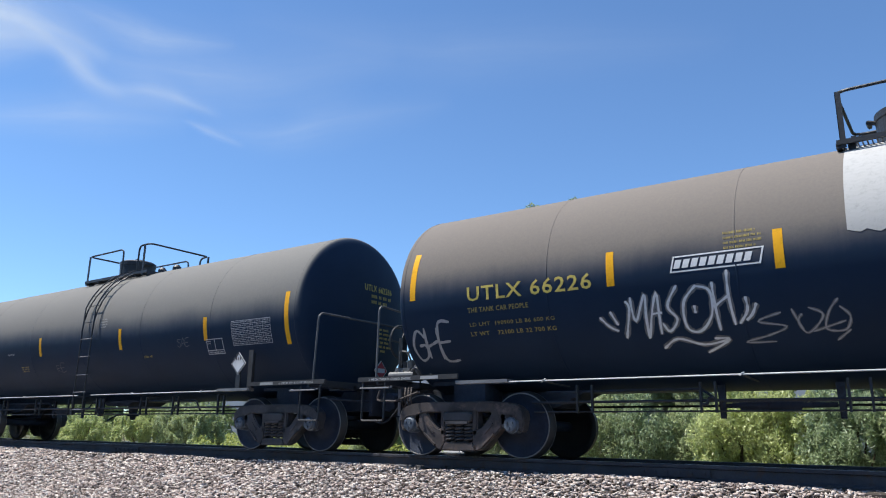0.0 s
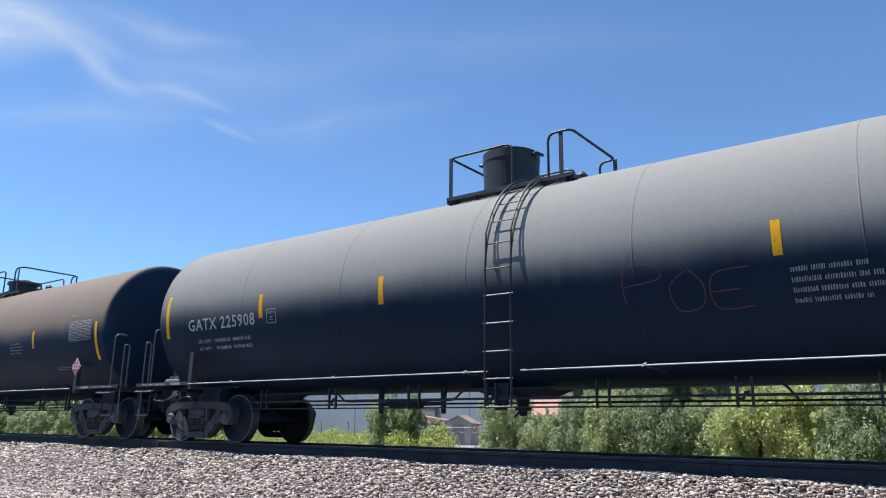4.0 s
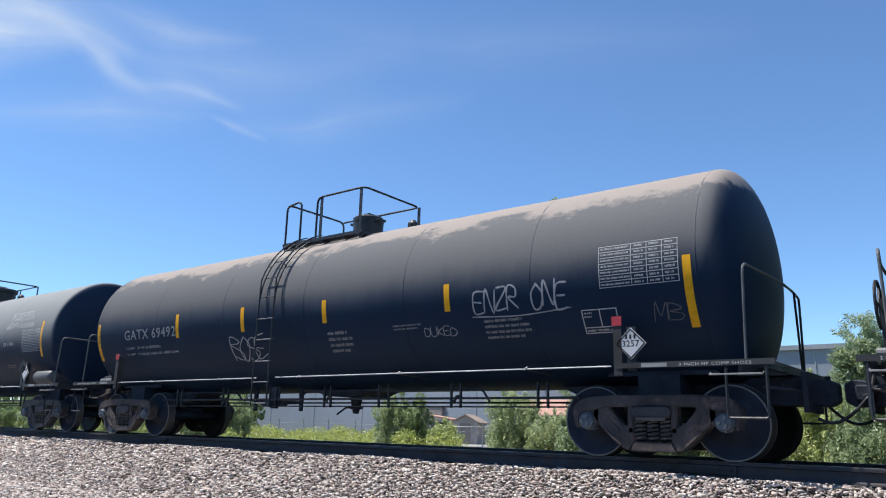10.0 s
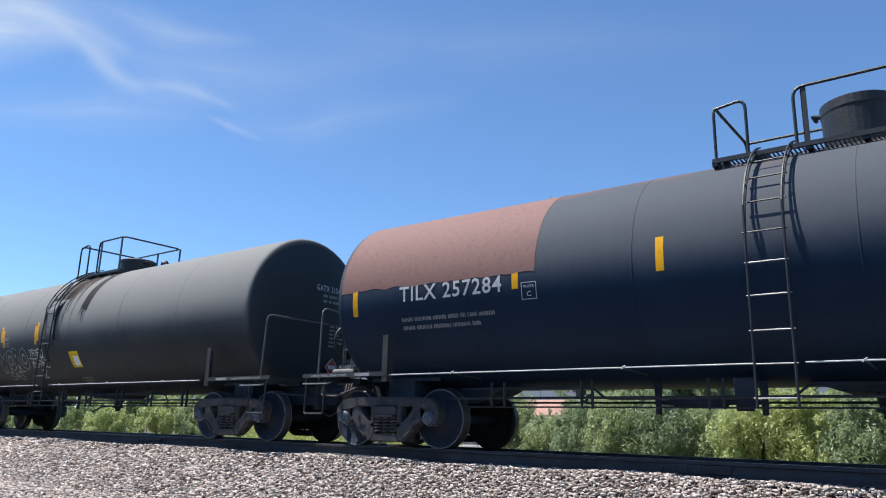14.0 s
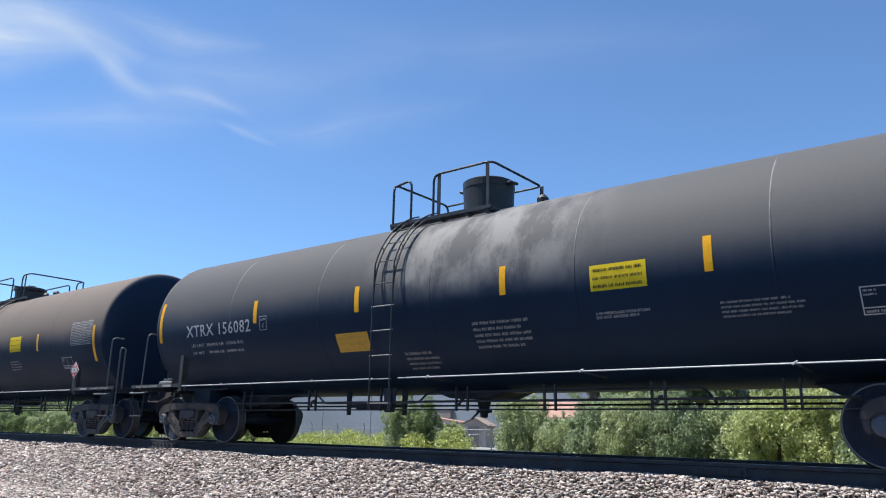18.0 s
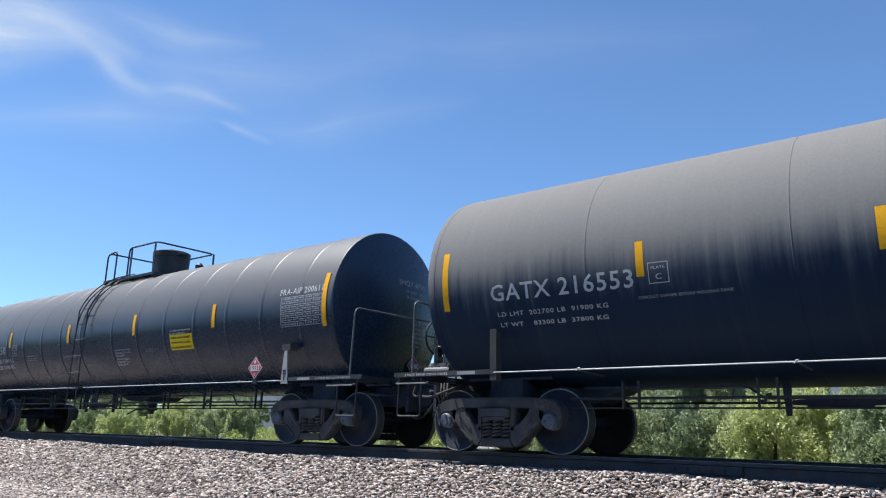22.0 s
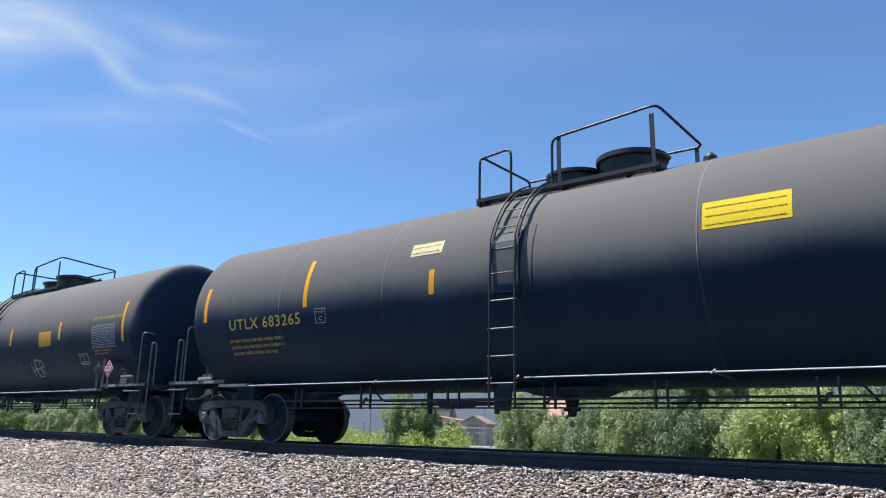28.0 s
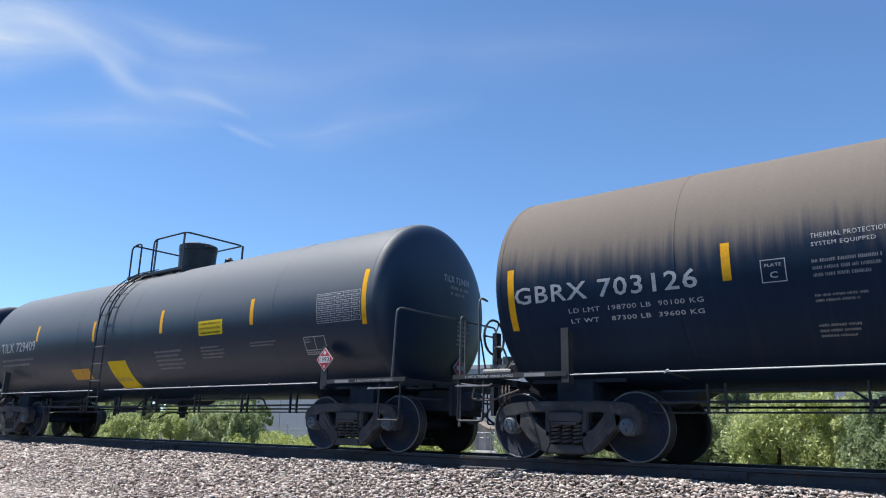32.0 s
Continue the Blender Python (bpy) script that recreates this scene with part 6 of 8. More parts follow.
small_print(c, -5.89, -4.38, 1.82, 1.61, 2, "y")
block_letters(c, "SAR", -3.8, -1.95, 1.2, 0.98, SPRAY_W, INK)
graffiti(c, "TMR", 3.82, 5.40, 2.46, 1.92, "W", "broad")
graffiti(c, "HWE", 2.53, 3.65, 1.86, 1.38, "w", "broad")
graffiti(c, "MAS", 3.83, 4.61, 1.78, 1.40, "w", "broad")
sticker(c, 2.10, 2.86, 2.68, 2.30, "b")
data_table(c, 5.34, 6.41, 2.53, 2.01)
stencil_box(c, 4.55, 4.98, 1.94, 1.67)
placard(c, 5.79, 1.51, "", "W")
band(c, -0.60, 0.51, -60, 112, BAND_G, "grey overpainted band at the ladder", 0.03)
band(c, -0.55, 0.45, 12, 112, BAND_W, "white drips under the walkway", 0.1, 0.0055)
band(c, -1.76, -1.00, 52, 57, STICK_O, "faded yellow bar near the crown", 0.0)
spray_line(c, [(1.28, 2.24), (0.65, 2.25), (0.57, 2.06), (1.18, 2.03), (1.29, 1.91), (1.09, 1.82), (0.46, 1.86)], 0.042, "W")
spray_line(c, [(1.19, 2.35), (1.12, 2.04), (1.31, 1.75)], 0.042, "W")
spray_line(c, [(1.51, 2.47), (1.40, 2.15), (1.41, 1.77), (1.45, 1.60)], 0.042, "W")
spray_line(c, [(1.78, 2.20), (1.53, 2.19), (1.66, 2.07), (1.38, 2.04), (1.76, 1.92), (1.42, 1.91)], 0.042, "W")
spray_line(c, [(1.82, 2.11), (1.89, 1.81)], 0.042, "W")
spray_line(c, [(1.85, 2.04), (2.15, 2.08), (2.30, 1.96), (2.41, 1.73), (2.49, 1.59)], 0.042, "W")
spray_line(c, [(2.50, 2.09), (2.70, 2.24), (2.85, 2.13), (2.72, 1.98), (2.51, 1.86), (2.94, 1.95), (3.39, 2.02)], 0.042, "W")
spray_line(c, [(1.83, 1.70), (1.83, 1.55)], 0.042, "W")
c = tank_car(-118.12, 12.34, 1.483, tank_paint("pink_dust", dust_sheen=(0.264, 0.253, 0.242), level=2.46, soft=0.61, amount=0.65, rough=0.5, seed=8, rust=(0.320, 0.275, 0.243), rust_level=3.4, rust_soft=0.09),
             "black tank car with pale dust caked along its crown", pot=0.4, pot_r=0.3, rust=True, walkway=(-1.42, 0.71), lad=-1.1, rail=0.8, head=0.5, side=1.12, red=True)
stripe(c, -6.96, 2.46, 1.64)
stripe(c, -3.83, 2.48, 2.00)
stripe(c, -1.69, 2.46, 2.00)
stripe(c, 0.54, 2.41, 2.02)
stripe(c, 3.19, 2.43, 2.02)
stripe(c, 6.85, 2.44, 1.58)
lettering(c, "GATX 69492", -5.85, -3.89, 2.04, 0.220, "w")
lettering(c, "LD LMT  191100 LB 86700 KG", -5.84, -4.51, 1.84, 0.070, "W")
lettering(c, "LT WT    71900 LB 32600 KG  NEW 12-94", -5.85, -3.90, 1.71, 0.070, "W")
graffiti(c, "ENZR ONE", 3.66, 5.22, 2.33, 1.94, "w", "broad")
graffiti(c, "BOSE", -2.14, -1.2, 1.92, 1.5, "w", "tag")
graffiti(c, "DUKED", 2.67, 3.29, 1.82, 1.68, "w", "thin")
small_print(c, 0.56, 1.12, 1.90, 1.52, 4, "w")
small_print(c, 2.06, 2.63, 1.90, 1.80, 2, "w")
small_print(c, 3.81, 4.57, 1.88, 1.58, 4, "w")
data_table(c, 5.69, 6.75, 2.68, 2.13)
stencil_box(c, 5.38, 5.88, 1.88, 1.58)
graffiti(c, "MB", 6.36, 6.74, 1.91, 1.68, "f", "thin")
placard(c, 6.11, 1.39, "3257", "W")
c = tank_car(-135.17, 13.82, 1.503, tank_paint("grey_black_b", dust_sheen=(0.450, 0.458, 0.450), level=2.3, soft=0.9, amount=0.80, rough=0.45, seed=9),
             "grey-dusted black tank car with white stencils", pot=0.5, flare=True, tank_at=2, walkway=(-1.33, 1.26), lad=-0.86, head=0.26)
head_marks(c, "TCBX 251149", "W")
stripe(c, -7.45, 2.72, 1.85)
stripe(c, -4.46, 2.47, 2.04)
stripe(c, -2.08, 2.49, 2.06)
stripe(c, 2.08, 2.49, 2.03)
stripe(c, 7.22, 2.75, 1.85)
stripe(c, 4.17, 2.43, 2.05)
lettering(c, "TCBX 251149", -6.68, -4.54, 2.04, 0.260, "W")
lettering(c, "LD LMT  205000 LB  92950 KG", -6.65, -4.75, 1.89, 0.090, "W")
lettering(c, "LT WT    81000 LB  36750 KG", -6.66, -4.78, 1.76, 0.080, "W")
stencil_box(c, -4.37, -4.09, 2.29, 2.01)
graffiti(c, "NOFNVBE", -3.10, -1.78, 2.19, 1.83, "W", "thin")
sticker(c, -0.30, 0.35, 2.28, 1.72, "h")
lettering(c, "4 IN FIBERGLASS INSULATION", 1.07, 1.85, 2.21, 0.050, "W")
lettering(c, "DO NOT EXCEED 450 DEG F", 1.06, 1.78, 2.16, 0.060, "W")
lettering(c, "HEATER COILS MAXIMUM", 1.06, 1.73, 1.89, 0.060, "W")
lettering(c, "OPERATING PRESSURE 150 PSI", 1.04, 1.89, 1.83, 0.050, "W")
lettering(c, "EXTERIOR HEATER PIPES", 1.06, 1.73, 1.66, 0.060, "W")
small_print(c, 1.04, 1.63, 1.63, 1.54, 2, "w")
data_table(c, 6.14, 7.19, 2.57, 2.00)
lettering(c, "NOT FOR CLASS 3", 5.14, 6.31, 2.97, 0.150, "W")
lettering(c, "FLAMMABLE LIQUIDS", 5.16, 6.52, 2.84, 0.130, "W")
lettering(c, "WITH API", 5.11, 5.70, 2.75, 0.090, "W")
lettering(c, "GRAVITY > 50 DEGREES", 5.08, 6.68, 2.64, 0.110, "W")
lettering(c, "SR 11961", 5.06, 5.66, 2.18, 0.110, "W")
small_print(c, 5.09, 5.62, 1.72, 1.62, 2, "w")
placard(c, 6.52, 1.57, "", "K")
placard(c, 6.69, 1.43, "", "W")
c = tank_car(-153.06, 13.77, 1.493, tank_paint("rust_trace_black", dust_sheen=(0.165, 0.176, 0.198), level=2.46, soft=0.61, amount=0.65, rough=0.45, seed=10, rust=(0.230, 0.109, 0.064), rust_level=3.88),
             "black tank car with a red-brown primer patch", pot=0.58, walkway=(-1.54, 0.68), lad=-1.06, gap=0.5, mid=0.08)
head_marks(c, "TILX 257284", "W")
stripe(c, 7.57, 2.97, 2.07)
stripe(c, 4.48, 2.74, 2.30)
stripe(c, 1.38, 2.72, 2.27)
stripe(c, -2.11, 2.71, 2.27)
stripe(c, -4.21, 2.70, 2.24)
stripe(c, -7.29, 2.96, 2.06)
lettering(c, "TILX 257284", -6.33, -4.43, 2.22, 0.240, "W")
small_print(c, -6.32, -4.58, 2.02, 1.77, 2, "w")
stencil_box(c, -4.11, -3.87, 2.32, 2.08)
data_table(c, 6.44, 7.50, 2.81, 2.26)
small_print(c, 7.10, 7.44, 2.87, 2.78, 2, "w")
sticker(c, 3.49, 4.18, 2.51, 2.07, "f")
small_print(c, 1.52, 2.40, 2.21, 1.76, 5, "w")
small_print(c, 2.45, 2.98, 2.24, 1.98, 4, "w")
small_print(c, 4.26, 5.19, 1.88, 1.74, 2, "w")
stencil_box(c, 5.92, 6.42, 1.86, 1.57)
graffiti(c, "CES", 7.19, 7.63, 1.86, 1.60, "w", "thin")
placard(c, 6.76, 1.46, "3257", "W")
band(c, c.mid - c.half + c.depth, -3.89, 2, 108, BAND_RED, "red-brown primer patch", 0.01)
c = tank_car(-169.86, 11.73, 1.566, tank_paint("grey_black_c", base=(0.034, 0.040, 0.046), dust_sheen=(0.405, 0.405, 0.395), level=2.3, soft=0.9, amount=0.80, rough=0.5, seed=11),
             "grey-dusted tank car with a black spill at the ladder", pot=0.3, rust=True, walkway=(-1.38, 0.71), lad=-1.01, rail=0.8, head=0.26, mid=0.06, pad=2)
head_marks(c, "GATX 215416", "W")
stripe(c, -6.55, 2.94, 2.04)
stripe(c, -3.47, 2.67, 2.26)
stripe(c, -3.36, 2.57, 2.12)
stripe(c, -1.57, 2.59, 2.13)
stripe(c, -1.46, 2.68, 2.22)
lettering(c, "GATX 215416", -5.59, -3.64, 2.12, 0.250, "W")
lettering(c, "LD LMT  213400 LB  96750 KG", -5.52, -3.90, 1.88, 0.080, "W")
lettering(c, "LT WT    72600 LB  32950 KG", -5.48, -3.91, 1.76, 0.090, "W")
stencil_box(c, -3.29, -3.05, 2.36, 2.14)
block_letters(c, "MORO", -3.70, -2.12, 1.5, 0.62, c.paint, SPRAY_GREEN)
graffiti(c, "SAS", -3.55, -2.75, 1.52, 1.30, "N", "broad")
graffiti(c, "TATRO", -2.0, -1.28, 2.02, 1.82, "W", "broad")
graffiti(c, "KEMAEL", -2.0, -1.1, 1.78, 1.58, "W", "thin")
graffiti(c, "Z", -1.72, -1.45, 1.52, 1.33, "W", "thin")
sticker(c, 0.01, 0.43, 1.89, 1.53, "h")
small_print(c, 0.01, 0.51, 1.33, 1.17, 3, "w")
welded_patch(c, -6.37, -5.34, 13, 52)
band(c, -1.0, -0.6, -16, 100, SPILL_B, "brown residue behind the ladder", 0.02)
band(c, -1.14, -1.0, -30, 96, SPILL, "black spill run down from the walkway", 0.03)
band(c, -0.6, -0.47, 2, 98, SPILL, "black spill run down from the walkway", 0.05)
drips(c, -1.3, -1.12, 5, 8, 10, 34, SPILL, "black drip of spilt product", 1)
drips(c, -0.5, -0.28, 8, 12, 22, 92, SPILL, "black drip of spilt product", 2)
drips(c, -0.28, 0.1, 7, 30, 20, 90, SPILL_B, "brown drip of spilt product", 3)
band(c, 0.46, 0.78, 16, 70, SPILL, "black spill stain", 0.05)
drips(c, 0.44, 0.8, 7, 8, 10, 40, SPILL, "black drip of spilt product", 4)
c = tank_car(-185.66, 11.72, 1.567, tank_paint("grey_black_d", base=(0.032, 0.037, 0.048), dust_sheen=(0.405, 0.402, 0.393), level=2.40, soft=0.27, amount=0.85, rough=0.5, seed=12),
             "grey tank car with white stencils and a yellow notice", pot=0.2, walkway=(-1.38, 0.71), lad=-0.86, gap=0.47, head=0.26, pad=2)
head_marks(c, "GATX 216101", "W")
stripe(c, -6.64, 2.91, 2.04)
stripe(c, -3.55, 2.66, 2.22)
stripe(c, -1.29, 2.66, 2.22)
stripe(c, 1.18, 2.66, 2.20)
stripe(c, 3.45, 2.65, 2.22)
stripe(c, 6.54, 2.92, 2.02)
lettering(c, "GATX 216101", -5.64, -3.68, 2.13, 0.220, "W")
lettering(c, "LD LMT  213000 LB  96600 KG", -5.63, -3.95, 1.90, 0.080, "W")
lettering(c, "LT WT    73000 LB  33100 KG", -5.61, -3.96, 1.77, 0.080, "W")
stencil_box(c, -3.45, -3.20, 2.38, 2.11)
sticker(c, -1.92, -1.13, 1.94, 1.67, "b")
graffiti(c, "RUSE", -0.22, 0.12, 1.87, 1.69, "w", "thin")
data_table(c, 5.42, 6.46, 2.60, 2.08)
lettering(c, "SR-8754", 3.45, 4.07, 1.92, 0.100, "W")
small_print(c, 0.22, 1.23, 1.87, 1.50, 4, "w")
small_print(c, 1.90, 2.63, 1.87, 1.63, 3, "w")
small_print(c, 3.48, 4.40, 1.87, 1.68, 3, "w")
stencil_box(c, 4.99, 5.49, 1.90, 1.61)
placard(c, 6.38, 1.81, "HOT", "W")
placard(c, 5.72, 1.44, "3257", "W")
c = tank_car(-202.34, 13.50, 1.518, tank_paint("smudged_black", dust_sheen=(0.220, 0.207, 0.194), level=2.46, soft=0.61, amount=0.65, rough=0.42, seed=13, patches=0.9),
             "black tank car with pale smudges near its ladder", pot=0.6, rust=True, walkway=(-1.45, 0.68), lad=-1.09, head=0.26)
head_marks(c, "XTRX 156082", "W")
stripe(c, -7.43, 2.87, 2.02)
stripe(c, -4.24, 2.65, 2.22)
stripe(c, -1.56, 2.65, 2.21)
stripe(c, 1.36, 2.64, 2.22)
stripe(c, 4.30, 2.66, 2.22)
stripe(c, 7.36, 2.90, 2.03)
lettering(c, "XTRX 156082", -6.47, -4.38, 2.08, 0.240, "W")
lettering(c, "LD LMT  206900 LB  93800 KG", -6.35, -4.67, 1.88, 0.080, "W")
lettering(c, "LT WT    79100 LB  35900 KG", -6.35, -4.69, 1.74, 0.070, "W")
stencil_box(c, -4.11, -3.90, 2.34, 2.08)
sticker(c, -2.13, -1.38, 1.89, 1.59, "o")
sticker(c, 2.74, 3.52, 2.47, 2.13, "b")
small_print(c, 0.75, 1.72, 1.91, 1.50, 5, "w")
lettering(c, "4 IN FIBERGLASS INSULATION", 2.76, 3.50, 1.83, 0.040, "W")
lettering(c, "DO NOT EXCEED 450 F", 2.76, 3.35, 1.78, 0.050, "W")
small_print(c, 4.37, 5.29, 1.88, 1.67, 4, "w")
small_print(c, -0.72, -0.06, 1.55, 1.26, 4, "w")
data_table(c, 6.22, 7.28, 2.57, 2.10)
stencil_box(c, 5.83, 6.35, 1.89, 1.60)
placard(c, 6.31, 1.46, "3257", "W")
c = tank_car(-219.83, 13.56, 1.572, tank_paint("brown_dust_b", dust_sheen=(0.323, 0.270, 0.232), level=2.40, soft=0.61, amount=0.85, rough=0.5, streaks=0.45, seed=14),
             "brown-dusted black tank car with white stencils", kind="B", pot=0.45, flare=True, style="G", walkway=(-1.29, 1.4), lad=0.31, head=0.26, pad=1)
head_marks(c, "GBRX 703132", "W")
stripe(c, -7.46, 2.42, 1.73)
stripe(c, -4.50, 2.59, 2.15)
stripe(c, -1.60, 2.57, 2.13)
stripe(c, 1.50, 2.57, 2.13)
stripe(c, 7.25, 2.61, 1.77)
stripe(c, 4.32, 2.58, 2.14)
lettering(c, "GBRX 703132", -7.22, -4.75, 2.07, 0.240, "W")
lettering(c, "LD LMT  199000 LB  90250 KG", -6.58, -4.78, 1.92, 0.080, "W")
lettering(c, "LT WT    87000 LB  39450 KG", -6.58, -4.81, 1.79, 0.080, "W")
stencil_box(c, -4.21, -3.94, 2.33, 2.08)
lettering(c, "THERMAL PROTECTION", -3.59, -2.81, 2.51, 0.080, "W")
lettering(c, "SYSTEM EQUIPPED", -3.58, -2.97, 2.44, 0.070, "W")
small_print(c, -3.60, -2.83, 2.30, 2.10, 3, "w")
small_print(c, -3.59, -2.83, 1.98, 1.84, 2, "w")
small_print(c, -3.63, -3.05, 1.65, 1.47, 3, "w")
lettering(c, "VENT TANK", -1.75, -1.46, 3.16, 0.070, "W")
lettering(c, "WHEN UNLOADING", -1.74, -1.30, 3.09, 0.070, "W")
small_print(c, -1.82, -1.36, 1.96, 1.86, 2, "w")
data_table(c, 6.13, 7.16, 2.74, 2.18)
sticker(c, 2.66, 3.33, 2.58, 2.18, "y")
small_print(c, 2.60, 3.24, 1.96, 1.69, 4, "w")
stencil_box(c, 5.56, 6.09, 1.92, 1.65)
placard(c, 6.49, 1.57, "1993", "R")
c = tank_car(-237.41, 13.61, 1.603, tank_paint("grey_black_e", dust_sheen=(0.360, 0.352, 0.338), level=2.36, soft=0.75, amount=0.80, rough=0.5, streaks=2.4, seed=15),
             "grey-dusted black tank car with dark rain streaks", pot=0.7, walkway=(-1.46, 0.73), lad=-1.08, gap=0.46, head=0.42, pad=1)
head_marks(c, "GATX 216553", "W")
stripe(c, -7.38, 2.91, 2.03)
stripe(c, -4.31, 2.67, 2.22)
stripe(c, -1.65, 2.68, 2.22)
stripe(c, 1.35, 2.67, 2.21)
stripe(c, 4.28, 2.66, 2.22)
stripe(c, 7.43, 2.88, 1.99)
lettering(c, "GATX 216553", -6.57, -4.41, 2.10, 0.240, "W")
lettering(c, "LD LMT  202700 LB  91900 KG", -6.50, -4.80, 1.89, 0.080, "W")
lettering(c, "LT WT    83300 LB  37800 KG", -6.49, -4.83, 1.75, 0.080, "W")
stencil_box(c, -4.21, -3.95, 2.38, 2.12)
lettering(c, "CONSULT OWNER BEFORE WELDING TANK", -4.38, -3.21, 1.95, 0.050, "w")
sticker(c, 2.78, 3.45, 2.57, 2.10, "w")
lettering(c, "SR-8754", 4.30, 4.91, 1.92, 0.100, "W")
small_print(c, 1.06, 2.02, 1.90, 1.51, 4, "w")
small_print(c, 2.75, 3.41, 1.91, 1.67, 3, "w")
small_print(c, 4.32, 5.21, 1.89, 1.67, 3, "w")
data_table(c, 6.21, 7.30, 2.55, 2.04)
stencil_box(c, 5.84, 6.35, 1.88, 1.59)
placard(c, 6.74, 1.43, "1993", "R")
# pale upper half: reflected sky put into the paint colour
c = tank_car(-255.05, 13.82, 1.508, tank_paint("glossy_black_a", dust_sheen=(0.345, 0.323, 0.285), level=2.5, soft=0.7, amount=0.5, rough=0.27, streaks=0.12, seed=16),
             "shiny black tank car with ribbed jacket", pot=0.6, ribs=13, walkway=(-1.53, 0.77), lad=-1.05, head=0.26, crisp=True)
head_marks(c, "SHQX 6750", "W")
stripe(c, -7.68, 2.88, 2.03)
stripe(c, -4.88, 2.65, 2.24)
stripe(c, -1.60, 2.65, 2.20)
stripe(c, 1.42, 2.67, 2.21)
stripe(c, 4.36, 2.65, 2.19)
stripe(c, 7.54, 2.95, 2.01)
lettering(c, "SHQX 6750", -6.85, -5.14, 2.04, 0.250, "W")
lettering(c, "LD LMT 204700 LBS 92800 KG", -6.76, -4.72, 1.85, 0.110, "W")
lettering(c, "LT WT   81300 LBS 36900 KG", -6.78, -4.76, 1.69, 0.110, "W")
stencil_box(c, -4.72, -4.45, 2.30, 2.02)
sticker(c, 2.83, 3.63, 2.13, 1.82, "b")
lettering(c, "4 IN FIBERGLASS INSULATION", 2.84, 3.57, 2.19, 0.050, "W")
lettering(c, "DO NOT EXCEED 450 F", 2.83, 3.40, 2.13, 0.050, "W")
lettering(c, "EQUIPPED W/4 ARI 2040", 0.57, 1.22, 1.90, 0.050, "W")
lettering(c, "EXTERNAL OUTLET VALVE", 0.56, 1.21, 1.84, 0.050, "W")
lettering(c, "HANDLE MUST BE", 0.56, 0.95, 1.78, 0.050, "W")
lettering(c, "LOCKED AND CHAINED", 0.55, 1.11, 1.71, 0.050, "W")
lettering(c, "IN CLOSED POSITION", 0.53, 1.08, 1.65, 0.050, "W")
lettering(c, "BEFORE LOADING", 0.51, 0.96, 1.59, 0.060, "W")
small_print(c, -3.88, -3.24, 2.00, 1.84, 3, "w")
small_print(c, -1.89, -1.15, 1.92, 1.82, 1, "w")
small_print(c, 1.84, 2.34, 1.91, 1.83, 2, "w")
data_table(c, 6.40, 7.48, 2.59, 2.06)
lettering(c, "FRA-AIP 200611", 6.35, 7.48, 2.63, 0.120, "W")
placard(c, 5.82, 1.34, "1993", "R")
# pale upper half: sky sheen and dusty streaks in one colour
c = tank_car(-272.87, 13.43, 1.572, tank_paint("glossy_black_b", dust_sheen=(0.38, 0.41, 0.44), level=2.85, soft=0.75, amount=0.42, rough=0.14, streaks=0.12, seed=17),
             "shiny black tank car with white stencils", kind="B", pot=0.6, style="G", tank_at=2, walkway=(-0.8, 1.5), lad=0.66, pot_at=0.1, pad=1)
head_marks(c, "TILX 728993", "W")
stripe(c, -7.33, 2.93, 2.03)
stripe(c, -4.45, 2.67, 2.23)
stripe(c, -1.46, 2.68, 2.22)
stripe(c, 7.42, 2.92, 2.03)
stripe(c, 4.45, 2.68, 2.23)
stripe(c, 1.52, 2.68, 2.21)
lettering(c, "TILX 728993", -6.56, -4.68, 2.13, 0.230, "W")
lettering(c, "LD LMT  200700 LB  91000 KG", -6.41, -4.77, 1.88, 0.090, "W")
lettering(c, "LT WT    85300 LB  38700 KG", -6.41, -4.78, 1.77, 0.080, "W")
stencil_box(c, -4.28, -4.04, 2.39, 2.10)
sticker(c, -1.75, -1.07, 1.61, 1.33, "o")
small_print(c, -1.77, -0.75, 1.86, 1.64, 4, "w")
data_table(c, 6.34, 7.37, 2.60, 2.02)
sticker(c, 3.41, 4.17, 2.40, 2.09, "b")
small_print(c, 1.44, 2.41, 1.89, 1.51, 5, "w")
small_print(c, 3.39, 4.09, 1.92, 1.68, 3, "w")
small_print(c, 4.83, 5.61, 1.92, 1.79, 2, "w")
stencil_box(c, 5.76, 6.25, 1.91, 1.61)
small_print(c, 7.07, 7.43, 1.89, 1.64, 5, "w")
placard(c, 6.65, 1.44, "1993", "R")
c = tank_car(-290.42, 13.63, 1.59, tank_paint("rust_top_a", dust_sheen=(0.286, 0.264, 0.242), level=2.46, soft=0.61, amount=0.70, rough=0.5, seed=18, rust=(0.25, 0.145, 0.098), rust_level=3.66),
             "black tank car with rust along its crown and graffiti", pots=2, pot=0.5, peak=True, style="G", rust=True, tank_at=3, walkway=(-1.28, 1.78), lad=-0.34, gap=0.48, head=0.5, side=1.02, mid=-0.06, pad=1)
head_marks(c, "UTLX 683145", "W")
stripe(c, -7.54, 2.98, 2.16)
stripe(c, -4.38, 2.74, 2.36)
stripe(c, -1.62, 2.76, 2.30)
stripe(c, 1.37, 2.74, 2.30)
stripe(c, 4.13, 2.75, 2.31)
stripe(c, 7.27, 2.96, 2.06)
lettering(c, "UTLX 683145", -6.62, -4.53, 2.12, 0.250, "Y")
small_print(c, -6.62, -4.97, 2.03, 1.72, 3, "y")
sticker(c, 2.74, 3.48, 3.01, 2.61, "y")
sticker(c, -2.16, -1.22, 3.30, 2.89, "n")
